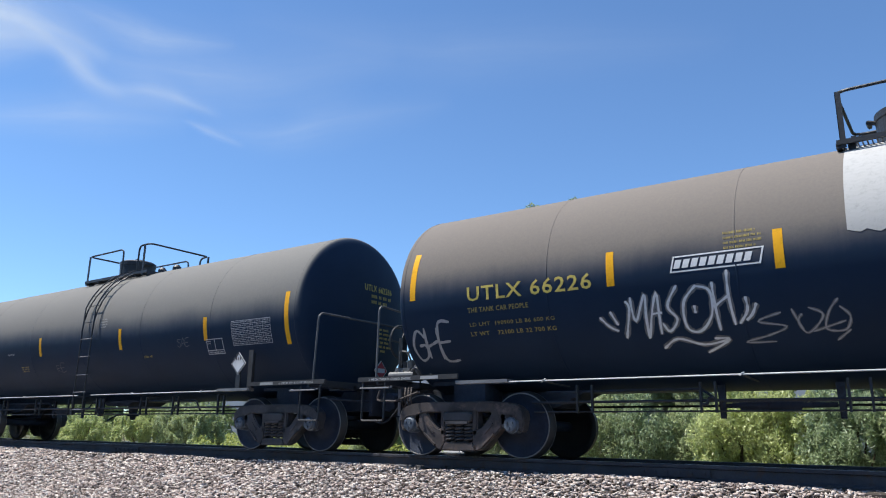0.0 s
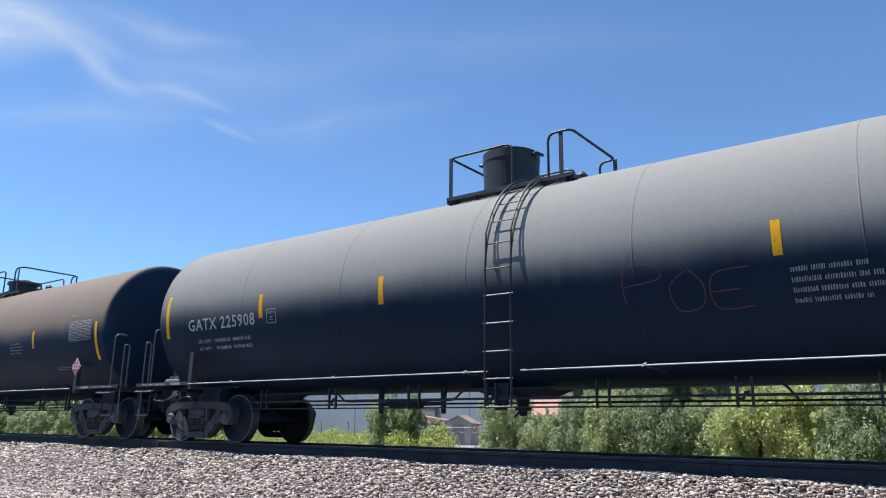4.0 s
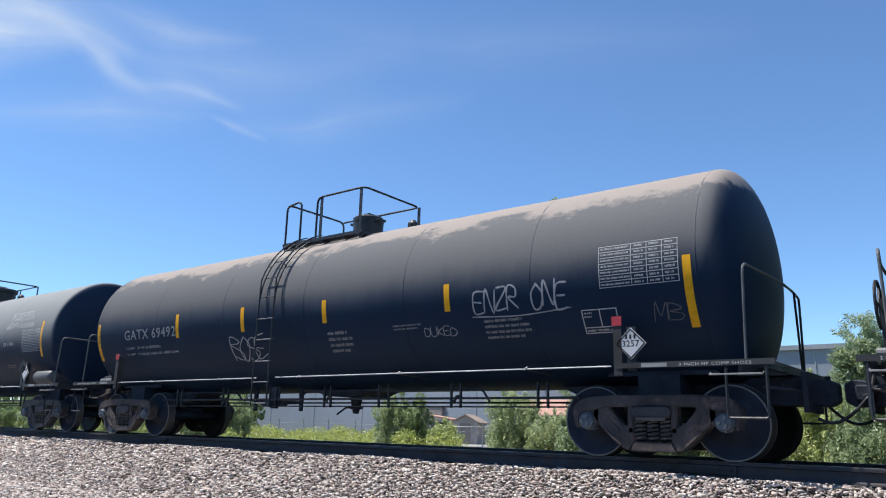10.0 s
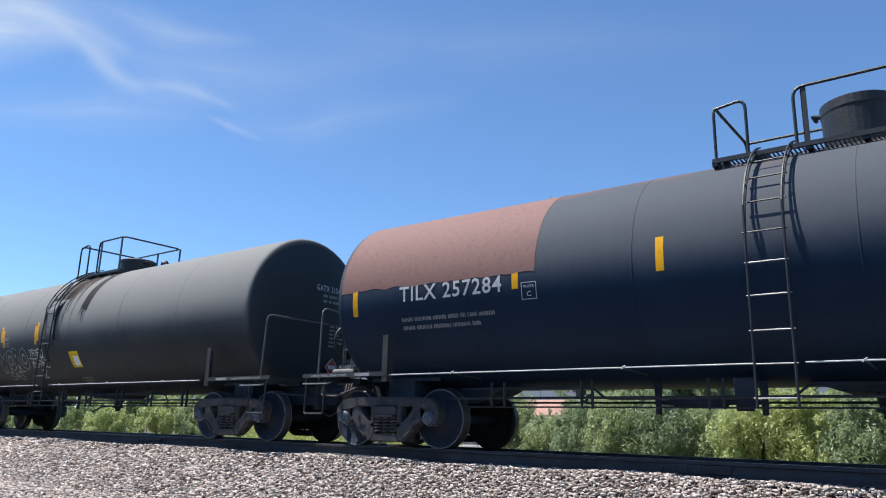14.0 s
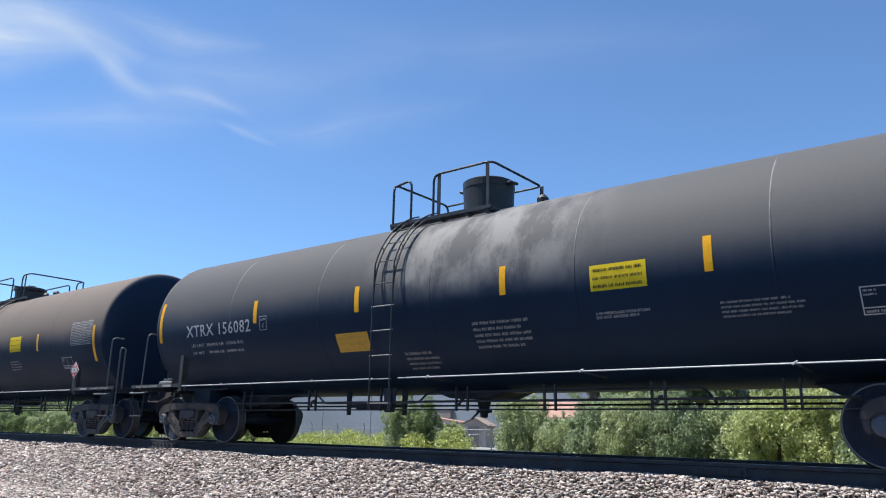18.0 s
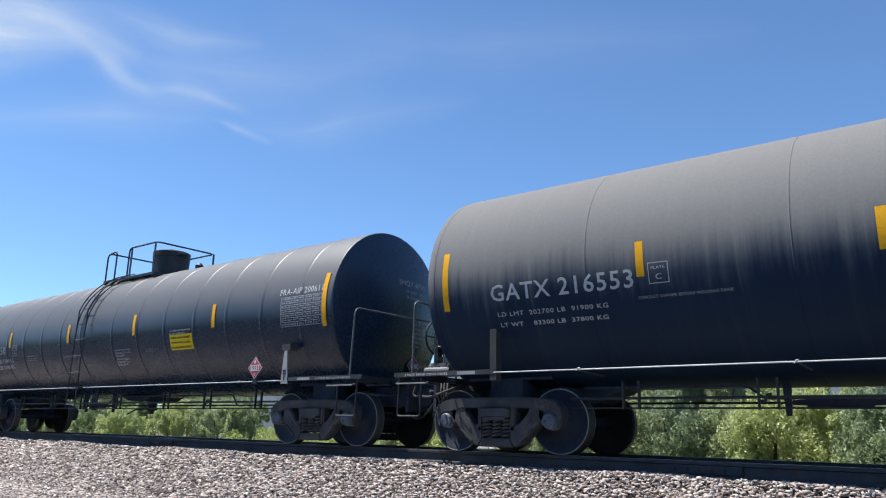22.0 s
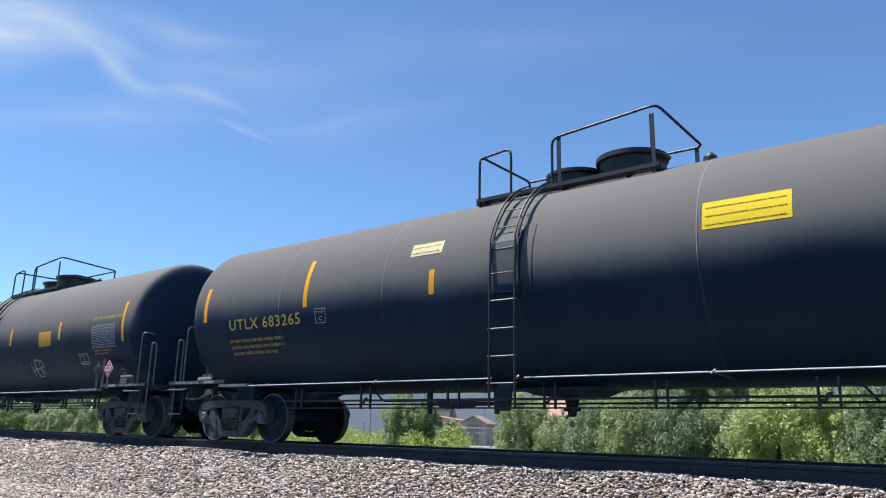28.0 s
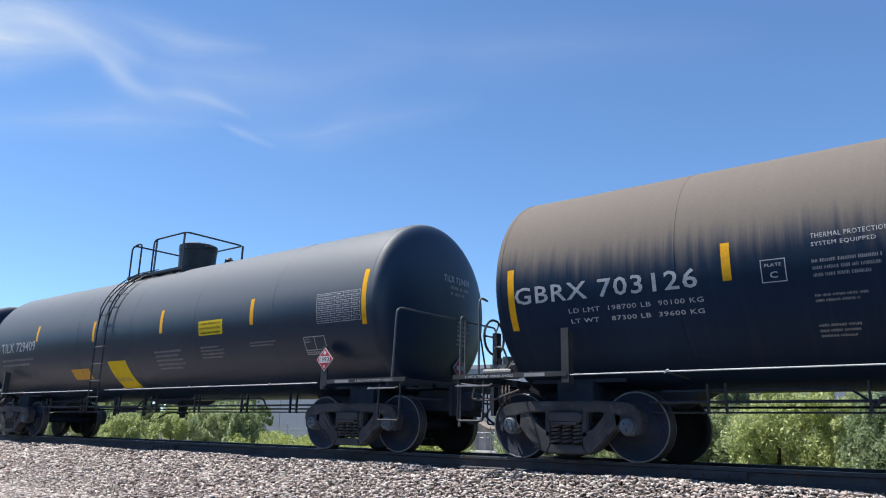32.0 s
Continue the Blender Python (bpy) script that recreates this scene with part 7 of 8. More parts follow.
data_table(c, 5.82, 6.93, 2.54, 1.99)
lettering(c, "DOT SP 16188/SR 11499", 5.84, 7.12, 2.68, 0.080, "y")
small_print(c, 5.85, 6.52, 2.00, 1.85, 2, "y")
block_letters(c, "SHIR", 1.24, 3.16, 1.47, 0.72, c.paint, SPRAY_W)
graffiti(c, "CMZ", 0.28, 1.14, 1.92, 1.57, "w", "broad")
graffiti(c, "EAW", -3.06, -2.03, 2.08, 1.72, "f", "thin")
graffiti(c, "VIW", -1.54, -0.93, 2.07, 1.34, "w", "thin")
placard(c, 6.44, 1.46, "1993", "R")
placard(c, 6.89, 1.47, "", "K")
c = tank_car(-308.21, 13.81, 1.567, tank_paint("rust_top_b", dust_sheen=(0.308, 0.286, 0.264), level=2.46, soft=0.61, amount=0.70, rough=0.5, seed=19, rust=(0.243, 0.147, 0.102), rust_level=4.02),
             "black tank car with a little rust on its crown", pots=2, pot=0.5, peak=True, style="G", tank_at=3, walkway=(-1.19, 1.86), lad=-0.39, side=1.02, pad=1)
head_marks(c, "UTLX 683265", "W")
stripe(c, -7.38, 2.99, 2.29)
stripe(c, -4.42, 3.23, 2.36)
stripe(c, -1.54, 2.71, 2.32)
lettering(c, "UTLX 683265", -6.59, -4.55, 2.08, 0.210, "Y")
small_print(c, -6.65, -5.08, 1.95, 1.61, 3, "y")
stencil_box(c, -4.16, -3.90, 2.31, 2.06)
sticker(c, -2.05, -1.41, 3.19, 2.98, "n")
data_table(c, 5.90, 7.49, 2.72, 2.08)
placard(c, 6.22, 1.50, "", "K")
placard(c, 6.87, 1.48, "1993", "R")
sticker(c, 2.63, 3.65, 3.07, 2.71, "y")
c = tank_car(-326.02, 13.55, 1.592, tank_paint("dark_grey_c", dust_sheen=(0.352, 0.330, 0.297), level=2.46, soft=0.61, amount=0.70, rough=0.45, seed=20),
             "dark grey tank car with yellow stencils", pots=2, pot=0.5, peak=True, style="G", rust=True, tank_at=3, walkway=(-0.96, 2.01), lad=-0.2, rail=0.7, head=0.42, side=1.02, pad=1)
head_marks(c, "UTLX 679001", "W")
stripe(c, -7.36, 3.00, 2.10)
stripe(c, -4.30, 2.75, 2.31)
stripe(c, -1.51, 2.74, 2.29)
stripe(c, 7.29, 3.01, 2.10)
stripe(c, 4.25, 2.75, 2.30)
stripe(c, 1.44, 2.74, 2.29)
lettering(c, "UTLX 679001", -6.47, -4.49, 2.07, 0.240, "Y")
lettering(c, "THE TANK CAR PEOPLE", -6.44, -5.50, 1.94, 0.080, "y")
small_print(c, -6.47, -4.94, 1.83, 1.62, 2, "y")
stencil_box(c, -4.06, -3.80, 2.31, 2.06)
sticker(c, -2.21, -1.58, 3.41, 3.15, "n")
sticker(c, 3.14, 3.81, 2.55, 2.17, "o")
lettering(c, "DOT SP-16188/SR11499", 5.90, 7.20, 2.66, 0.100, "Y")
data_table(c, 5.90, 6.95, 2.53, 2.00)
small_print(c, 5.93, 6.71, 1.98, 1.85, 2, "y")
stencil_box(c, 5.17, 5.59, 1.91, 1.66)
graffiti(c, "HER", 2.47, 3.20, 1.87, 1.46, "w", "broad")
graffiti(c, "ESS", 1.29, 2.07, 1.93, 1.40, "f", "thin")
placard(c, 6.31, 1.49, "", "K")
placard(c, 6.79, 1.50, "1993", "R")
c = tank_car(-343.69, 13.78, 1.515, tank_paint("brown_dust_c", dust_sheen=(0.338, 0.282, 0.228), level=2.6, soft=0.6, amount=0.75, rough=0.5, streaks=2.4, seed=21),
             "brown-dusted black tank car with dark rain streaks", pot=0.5, flare=True, style="G", tank_at=1, walkway=(-1.17, 1.2), lad=-0.79, head=0.26, pot_at=0.18, pad=1)
head_marks(c, "GBRX 703126", "W")
stripe(c, -7.50, 2.60, 1.75)
stripe(c, -4.50, 2.58, 2.13)
stripe(c, -1.62, 2.57, 2.11)
stripe(c, 1.40, 2.58, 2.10)
stripe(c, 4.38, 2.57, 2.11)
stripe(c, 7.44, 2.59, 1.71)
lettering(c, "GBRX 703126", -7.44, -4.85, 2.09, 0.240, "W")
lettering(c, "LD LMT  198700 LB  90100 KG", -6.62, -4.81, 1.92, 0.080, "W")
lettering(c, "LT WT    87300 LB  39600 KG", -6.61, -4.82, 1.79, 0.080, "W")
stencil_box(c, -4.12, -3.85, 2.32, 2.06)
lettering(c, "THERMAL PROTECTION", -3.57, -2.81, 2.50, 0.070, "W")
lettering(c, "SYSTEM EQUIPPED", -3.57, -2.94, 2.40, 0.070, "W")
small_print(c, -3.58, -2.89, 2.29, 2.06, 3, "w")
small_print(c, -3.60, -3.08, 1.91, 1.80, 2, "w")
small_print(c, -3.62, -3.20, 1.60, 1.44, 3, "w")
data_table(c, 6.28, 7.37, 2.75, 2.15)
small_print(c, 6.27, 6.66, 2.87, 2.80, 1, "w")
sticker(c, 2.54, 3.21, 2.57, 2.16, "b")
small_print(c, 1.22, 1.87, 1.95, 1.86, 2, "w")
small_print(c, 1.20, 2.05, 1.73, 1.49, 4, "w")
small_print(c, 2.53, 3.22, 1.93, 1.68, 4, "w")
stencil_box(c, 5.71, 6.23, 1.90, 1.59)
graffiti(c, "EAK", -0.18, 0.95, 1.84, 1.53, "p", "thin")
placard(c, 6.76, 1.53, "1993", "R")
c = tank_car(-361.33, 13.20, 1.557, tank_paint("grey_black_f", dust_sheen=(0.27, 0.29, 0.30), level=2.50, soft=0.61, amount=0.55, rough=0.36, seed=22),
             "black tank car with a large yellow notice", pot=0.64, walkway=(-1.74, 0.64), lad=-1.3, rail=0.8)
head_marks(c, "TILX 729409", "W")
stripe(c, 7.28, 2.97, 2.04)
stripe(c, 4.34, 2.72, 2.23)
stripe(c, 1.26, 2.76, 2.26)
stripe(c, -1.64, 2.73, 2.25)
stripe(c, -4.61, 2.83, 2.41)
lettering(c, "TILX 729409", -6.72, -4.67, 2.19, 0.260, "W")
small_print(c, -6.71, -4.83, 2.06, 1.81, 2, "w")
data_table(c, 6.14, 7.20, 2.63, 2.12)
sticker(c, 2.64, 3.43, 2.41, 2.12, "b")
sticker(c, -1.12, -0.3, 1.77, 1.19, "s")
sticker(c, -2.98, -2.11, 1.65, 1.41, "o")
small_print(c, 0.93, 1.93, 1.93, 1.51, 5, "w")
small_print(c, 2.62, 3.37, 1.93, 1.67, 4, "w")
small_print(c, 4.22, 4.99, 1.93, 1.82, 2, "w")
stencil_box(c, 5.73, 6.27, 1.92, 1.62)
placard(c, 6.41, 1.49, "1993", "R")
c = tank_car(-378.59, 13.20, 1.538, tank_paint("dark_grey_d", dust_sheen=(0.308, 0.286, 0.264), level=2.46, soft=0.61, amount=0.70, rough=0.5, seed=23),
             "dusty black tank car", pot=0.6, walkway=(-1.39, 0.71), lad=-1.09)
set_words()


# ---- buildings beyond the track ----
WALL = plain("pale_metal_siding", (0.30, 0.33, 0.375), 0.6, 0.0, 0.08, 0.4, 0.1)
TRIMW = plain("roof_edge_trim", (0.36, 0.38, 0.41), 0.6, 0.0, 0.1, 1, 0.05)
ROOFT = plain("tan_shingles", (0.30, 0.245, 0.205), 0.9, 0.0, 0.25, 3, 0.5)
ROOFR = plain("faded_red_shingles", (0.42, 0.25, 0.20), 0.9, 0.0, 0.25, 3, 0.5)
SHEDW = plain("beige_shed_boards", (0.42, 0.37, 0.335), 0.8, 0.0, 0.15, 4, 0.3)
SHEDD = plain("grey_shed_door", (0.27, 0.235, 0.215), 0.7, 0.0, 0.15, 4, 0.3)
STUCCO = plain("cream_stucco", (0.38, 0.345, 0.29), 0.9, 0.0, 0.1, 3, 0.3)
CONC = plain("worn_concrete", (0.28, 0.273, 0.26), 0.9, 0.0, 0.15, 2, 0.3)
GALV = plain("galvanised_pipe", (0.36, 0.37, 0.38), 0.4, 0.6, 0.15, 9, 0.1)
GLASS_AND_SHADE = plain("dark_glass_and_shade", (0.03, 0.035, 0.04), 0.1, 0.0, 0.1, 2, 0.0)


def warehouse():
    w = thing("warehouse", "long low warehouse with pale grey metal siding", "building")
    x0, x1, y0, y1, top = -96.0, -4.0, 60.0, 95.0, 6.6
    bm = bmesh.new()
    box(bm, x0, x1, y0, y1, GROUND - 0.1, top)
    part("wall", bm, WALL, w)
    bm = bmesh.new()
    box(bm, x0 - 0.2, x1 + 0.2, y0 - 0.2, y1 + 0.2, top, top + 0.35)
    part("roof", bm, TRIMW, w)
    bm = bmesh.new()
    box(bm, -0.04, 0.04, -0.04, 0.0, GROUND, top)
    joint = bpy.data.meshes.new("panel_joint")
    bm.to_mesh(joint)
    bm.free()
    for i in range(12):
        mesh_part("panel_joint", joint, TRIMW, w, at=pose(x0 + 1 + i * 7.6, y0, 0))
    bm = bmesh.new()
    box(bm, -47.3, -45.6, y0 - 0.5, y0 - 0.02, 0.9, 2.3)
    vent = part("wall_vent", bm, SHEDD, w, "grey box on the wall with a white top")
    bm = bmesh.new()
    box(bm, -47.4, -45.5, y0 - 0.55, y0 - 0.02, 2.3, 2.45)
    part("vent_cap", bm, STUCCO, vent)


def shed(x, y, wide, deep, wall_h, ridge, roof_mat, gable, open_front, label):
    s = thing("garden_shed", label, "shed", "sheds beyond the track", pose(x, y, GROUND, 0, 0, 18))
    bm = bmesh.new()
    box(bm, -wide / 2, wide / 2, -deep / 2, deep / 2, 0, wall_h)
    if gable:
        prism(bm, [(-wide / 2, wall_h), (wide / 2, wall_h), (0, ridge - 0.05)], -deep / 2, deep / 2)
        bmesh.ops.recalc_face_normals(bm, faces=bm.faces)
    part("wall", bm, SHEDW, s)
    if gable:
        for k in (-1, 1):
            bm = bmesh.new()
            prism(bm, [(0, ridge), (k * (wide / 2 + 0.25), wall_h - 0.12), (k * (wide / 2 + 0.25), wall_h - 0.03), (0, ridge + 0.1)], -deep / 2 - 0.2, deep / 2 + 0.2)
            bmesh.ops.recalc_face_normals(bm, faces=bm.faces)
            part("roof_slope", bm, roof_mat, s)
        bm = bmesh.new()
        box(bm, -0.5, 0.5, -deep / 2 - 0.03, -deep / 2 + 0.01, 0.05, wall_h - 0.05)
        d = part("door", bm, SHEDD, s, "grey boarded door")
        bm = bmesh.new()
        for a, b, e, f in ((-0.55, -0.48, 0.0, wall_h), (0.48, 0.55, 0.0, wall_h), (-0.55, 0.55, wall_h - 0.05, wall_h + 0.03)):
            box(bm, a, b, -deep / 2 - 0.05, -deep / 2, e, f)
        part("door_frame", bm, SHEDW, d)
    else:
        bm = bmesh.new()
        prism(bm, [(-wide / 2 - 0.3, ridge), (wide / 2 + 0.3, wall_h), (wide / 2 + 0.3, wall_h + 0.1), (-wide / 2 - 0.3, ridge + 0.1)], -deep / 2 - 0.3, deep / 2 + 0.3)
        bmesh.ops.recalc_face_normals(bm, faces=bm.faces)
        part("roof_slope", bm, roof_mat, s)
    if open_front:
        # dark sheet on the wall stands in for the shade inside the opening
        bm = bmesh.new()
        box(bm, wide * 0.05, wide * 0.46, -deep / 2 - 0.02, -deep / 2 + 0.02, 0.05, wall_h - 0.2)
        part("doorway_shade", bm, GLASS_AND_SHADE, s, "dark sheet for the shade in the shed's opening")


def house():
    h = thing("small_house", "low cream house with a faded red roof", "house", at=pose(-29.3, 58, GROUND))
    bm = bmesh.new()
    box(bm, -4, 4, -3, -0.2, 0, 2.5)
    part("wall", bm, STUCCO, h)
    for k in (-1, 1):
        bm = bmesh.new()
        w = 1.4
        pts = [Vector((-4.4, -1.6 + k * (w + 0.4), 2.4)), Vector((4.4, -1.6 + k * (w + 0.4), 2.4)), Vector((4.4, -1.6, 3.7)), Vector((-4.4, -1.6, 3.7))]
        v = [bm.verts.new(p) for p in pts] + [bm.verts.new(p + Vector((0, 0, 0.12))) for p in pts]
        for f in ((0, 1, 2, 3), (7, 6, 5, 4), (0, 4, 5, 1), (1, 5, 6, 2), (2, 6, 7, 3), (3, 7, 4, 0)):
            bm.faces.new([v[i] for i in f])
        bmesh.ops.recalc_face_normals(bm, faces=bm.faces)
        part("roof_slope", bm, ROOFR, h)
    for x in (-2.2, 1.6):
        bm = bmesh.new()
        box(bm, x, x + 1.0, -3.04, -2.98, 1.0, 2.0)
        part("window", bm, GLASS_AND_SHADE, h)


def fence():
    f = thing("pipe_fence", "galvanised pipe fence with wire beyond the weeds", "fence")
    y, top = 42.0, 0.42
    for z in (top, top - 1.25):
        bm = bmesh.new()
        tube(bm, [(-70, y, z), (-14, y, z)], 0.024, 6)
        part("fence_rail", bm, GALV, f)
    bm = bmesh.new()
    tube(bm, [(0, 0, GROUND - 0.1), (0, 0, 0.55), (0.02, -0.18, 0.82)], 0.035, 6)
    post = bpy.data.meshes.new("fence_post")
    bm.to_mesh(post)
    bm.free()
    for i in range(20):
        mesh_part("fence_post", post, GALV, f, at=pose(-70 + i * 2.95, y, 0))
    for z in (top - 0.32,):
        bm = bmesh.new()
        tube(bm, [(-70, y, z), (-14, y, z)], 0.003, 4)
        part("wire", bm, GALV, f)


# ---- plants ----
LEAF_BRIGHT = leaf_mat("bright_leaf", (0.16, 0.20, 0.065), (0.55, 0.60, 0.28))
LEAF_MID = leaf_mat("green_leaf", (0.085, 0.12, 0.048), (0.47, 0.53, 0.29))
LEAF_DARK = leaf_mat("dark_leaf", (0.035, 0.06, 0.022), (0.29, 0.37, 0.16))
LEAF_SILVER = leaf_mat("silvery_leaf", (0.06, 0.095, 0.045), (0.38, 0.46, 0.27))
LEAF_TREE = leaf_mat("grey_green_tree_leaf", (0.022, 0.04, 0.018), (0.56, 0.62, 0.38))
# darker copy of the tree leaf: shade among the crowns put into colour
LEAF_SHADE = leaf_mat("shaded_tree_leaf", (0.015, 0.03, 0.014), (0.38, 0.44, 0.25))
WEED = leaf_mat("yellow_weed", (0.10, 0.14, 0.03), (0.46, 0.50, 0.14))
BARK = plain("grey_bark", (0.14, 0.11, 0.085), 0.95, 0.0, 0.35, 8, 0.6)


def leaves(name, centres, radii, count, size, mat, parent, seed, narrow=0.45, kind="", up=-0.3, tall=0.85):
    """A crown: many small leaves gathered in clumps round the ends of the limbs."""
    rng = np.random.default_rng(seed)
    centres, radii = np.array(centres, float), np.array(radii, float)
    share = radii ** 2 / np.sum(radii ** 2)
    pick = rng.choice(len(centres), count, p=share)
    d = rng.normal(size=(count, 3))
    d /= np.linalg.norm(d, axis=1)[:, None]
    r = radii[pick] * rng.uniform(0.35, 1.08, count) ** 0.6
    p = centres[pick] + d * r[:, None] * np.array((1, 1, tall))
    s = size * rng.uniform(0.6, 1.3, count)
    u = rng.normal(size=(count, 3))
    u[:, 2] += up
    u /= np.linalg.norm(u, axis=1)[:, None]
    w = np.cross(u, rng.normal(size=(count, 3)))
    w /= np.linalg.norm(w, axis=1)[:, None]
    a, b = u * s[:, None], w * (s * narrow)[:, None]
    v = np.stack([p - a, p + b * 0.9 - a * 0.1, p + a, p - b * 0.9 - a * 0.1], 1).reshape(-1, 3)
    me = bpy.data.meshes.new(name)
    me.vertices.add(len(v))
    me.vertices.foreach_set("co", v.astype(np.float32).ravel())
    me.loops.add(len(v))
    me.loops.foreach_set("vertex_index", np.arange(len(v), dtype=np.int32))
    me.polygons.add(count)
    me.polygons.foreach_set("loop_start", np.arange(0, len(v), 4, dtype=np.int32))
    me.update()
    return tagged(mesh_part(name, me, mat, parent), kind=kind)


def bush(x, y, half, top, mat, label, seed, size=0.08):
    rnd = random.Random(seed)
    b = thing("bush", label, "bush", "bushes beyond the track", pose(x, y, GROUND))
    h = top - GROUND
    centres, radii = [], []
    n = 34 + int(half * 24)
    for i in range(n):
        q, d = rnd.uniform(0, 6.28), half * math.sqrt(rnd.random()) * 0.9
        reach = 1 - 0.45 * (d / half) ** 2
        z = h * reach * rnd.uniform(0.2, 0.95)
        r = rnd.uniform(0.05, 0.15) * min(h, 2.2)
        centres.append((d * math.cos(q), d * 0.8 * math.sin(q), min(z, h - r * 0.6)))
        radii.append(r)
    for i in range(5):
        c = centres[i]
        bm = bmesh.new()
        tube(bm, [(c[0] * 0.15, c[1] * 0.15, -0.05), (c[0] * 0.5, c[1] * 0.5, c[2] * 0.5), c], 0.022, 6)
        part("stem", bm, BARK, b)
    # young shoots stand out of the crown
    for i in range(10 + int(half * 9)):
        q, d = rnd.uniform(0, 6.28), half * math.sqrt(rnd.random())
        z = h * (1 - 0.45 * (d / half) ** 2)
        for k in range(3):
            centres.append((d * math.cos(q), d * 0.8 * math.sin(q), z * rnd.uniform(0.78, 1.0) + 0.07 * k))
            radii.append(0.06 + 0.03 * rnd.random())
    fine = 2.2 if y < 29 else 1.0
    leaves("crown", centres, radii, int(fine * (3200 + half * h * 2300)), size * (0.66 if y < 29 else 1.15), mat, b, seed, 0.34, up=0.9, tall=1.45)


def tree(x, y, half, top, mat, label, seed, size, thick):
    rnd = random.Random(seed)
    t = thing("tree", label, "tree", "trees beyond the track", pose(x, y, GROUND))
    h = top - GROUND
    bm = bmesh.new()
    trunk = [(0, 0, -0.1), (0.05 * h * rnd.uniform(-1, 1), 0, h * 0.3), (0.08 * h * rnd.uniform(-1, 1), 0.1, h * 0.6), (0.05 * h * rnd.uniform(-1, 1), 0, h * 0.76)]
    line = rounded(trunk, h * 0.12, 4)
    rings = []
    for i, p in enumerate(line):
        r = 0.022 * h * (1 - 0.85 * i / len(line))
        rings.append([bm.verts.new(p + Vector((r * math.cos(k * 0.785), r * math.sin(k * 0.785), 0))) for k in range(8)])
    for a, b in zip(rings, rings[1:]):
        for k in range(8):
            bm.faces.new((a[k], a[(k + 1) % 8], b[(k + 1) % 8], b[k]))
    part("trunk", bm, BARK, t)
    centres, radii = [], []

    def twig(start, along, far):
        # a thin shoot that droops towards its end, leaved all along
        for k in range(6):
            f = (k + rnd.random()) / 6
            p = start + along * (far * f) + Vector((0, 0, -0.35 * far * f * f))
            centres.append(tuple(p + Vector((rnd.uniform(-1, 1), rnd.uniform(-1, 1), rnd.uniform(-1, 1))) * 0.12))
            radii.append(rnd.uniform(0.09, 0.2) * (1.15 - 0.5 * f))
    limbs = 20
    for i in range(limbs):
        u = 0.2 + 0.78 * i / (limbs - 1)
        base = line[min(len(line) - 1, int(u * (len(line) - 1)))]
        q = i * 2.4 + rnd.uniform(-0.5, 0.5)
        reach = half * (1.1 - 0.7 * abs(u - 0.45)) * rnd.uniform(0.55, 1.05)
        tip = Vector((base.x + reach * math.cos(q), base.y + reach * math.sin(q), min(h * 0.97, base.z + h * rnd.uniform(0.05, 0.2))))
        bm = bmesh.new()
        tube(bm, [base, (base + tip) / 2 + Vector((0, 0, 0.1)), tip], 0.005 * h * (1.1 - u), 5)
        part("limb", bm, BARK, t)
        for k in range(15):
            start = base.lerp(tip, rnd.uniform(0.25, 1.02))
            along = Vector((math.cos(q) + rnd.gauss(0, 0.8), math.sin(q) + rnd.gauss(0, 0.8), rnd.gauss(0.3, 0.55))).normalized()
            twig(start, along, half * rnd.uniform(0.2, 0.5))
    for i in range(60):
        q, v = rnd.uniform(0, 6.28), 0.1 + 0.82 * rnd.random() ** 0.75
        reach = half * rnd.uniform(0.1, 0.75) * (1.0 - 0.6 * abs(v - 0.4))
        base = line[min(len(line) - 1, int(v * (len(line) - 1)))]
        twig(Vector((base.x + reach * math.cos(q), base.y + reach * math.sin(q), h * v)), Vector((0.7 * math.cos(q), 0.7 * math.sin(q), 0.7)), half * rnd.uniform(0.25, 0.55))
    leaves("crown", centres, radii, int(thick * 1.6 * (9500 + 3200 * half * h / 3)), size, mat, t, seed, 0.22)


def belt_tree(x, y, half, top, seed):
    """One of the plain unseen trees added to close the place and darken the tanks' reflections."""
    rnd = random.Random(seed)
    t = thing("tree", "broad dark green tree added out of view beside the railway", "tree", "belt of trees round the place", pose(x, y, GROUND))
    h = top - GROUND
    bm = bmesh.new()
    for i, (lean, reach) in enumerate(((0.0, 0.8), (0.35, 0.6), (-0.3, 0.65))):
        tube(bm, [(0, 0, -0.1), (lean * half * 0.3, 0.1 * i, h * 0.3), (lean * half, 0.2 * i, h * reach)], 0.02 * h / (1 + i), 7)
    part("trunk", bm, BARK, t)
    centres, radii = [], []
    for i in range(46):
        q, d, u = rnd.uniform(0, 6.28), math.sqrt(rnd.random()), rnd.uniform(0.06, 0.93)
        wide = half * (1.0 if u < 0.6 else 1.0 - 0.8 * (u - 0.6))
        centres.append((wide * d * math.cos(q), wide * d * math.sin(q), h * u))
        radii.append(half * rnd.uniform(0.22, 0.42))
    leaves("crown", centres, radii, 2600, 0.34, LEAF_DARK, t, seed, 0.5)


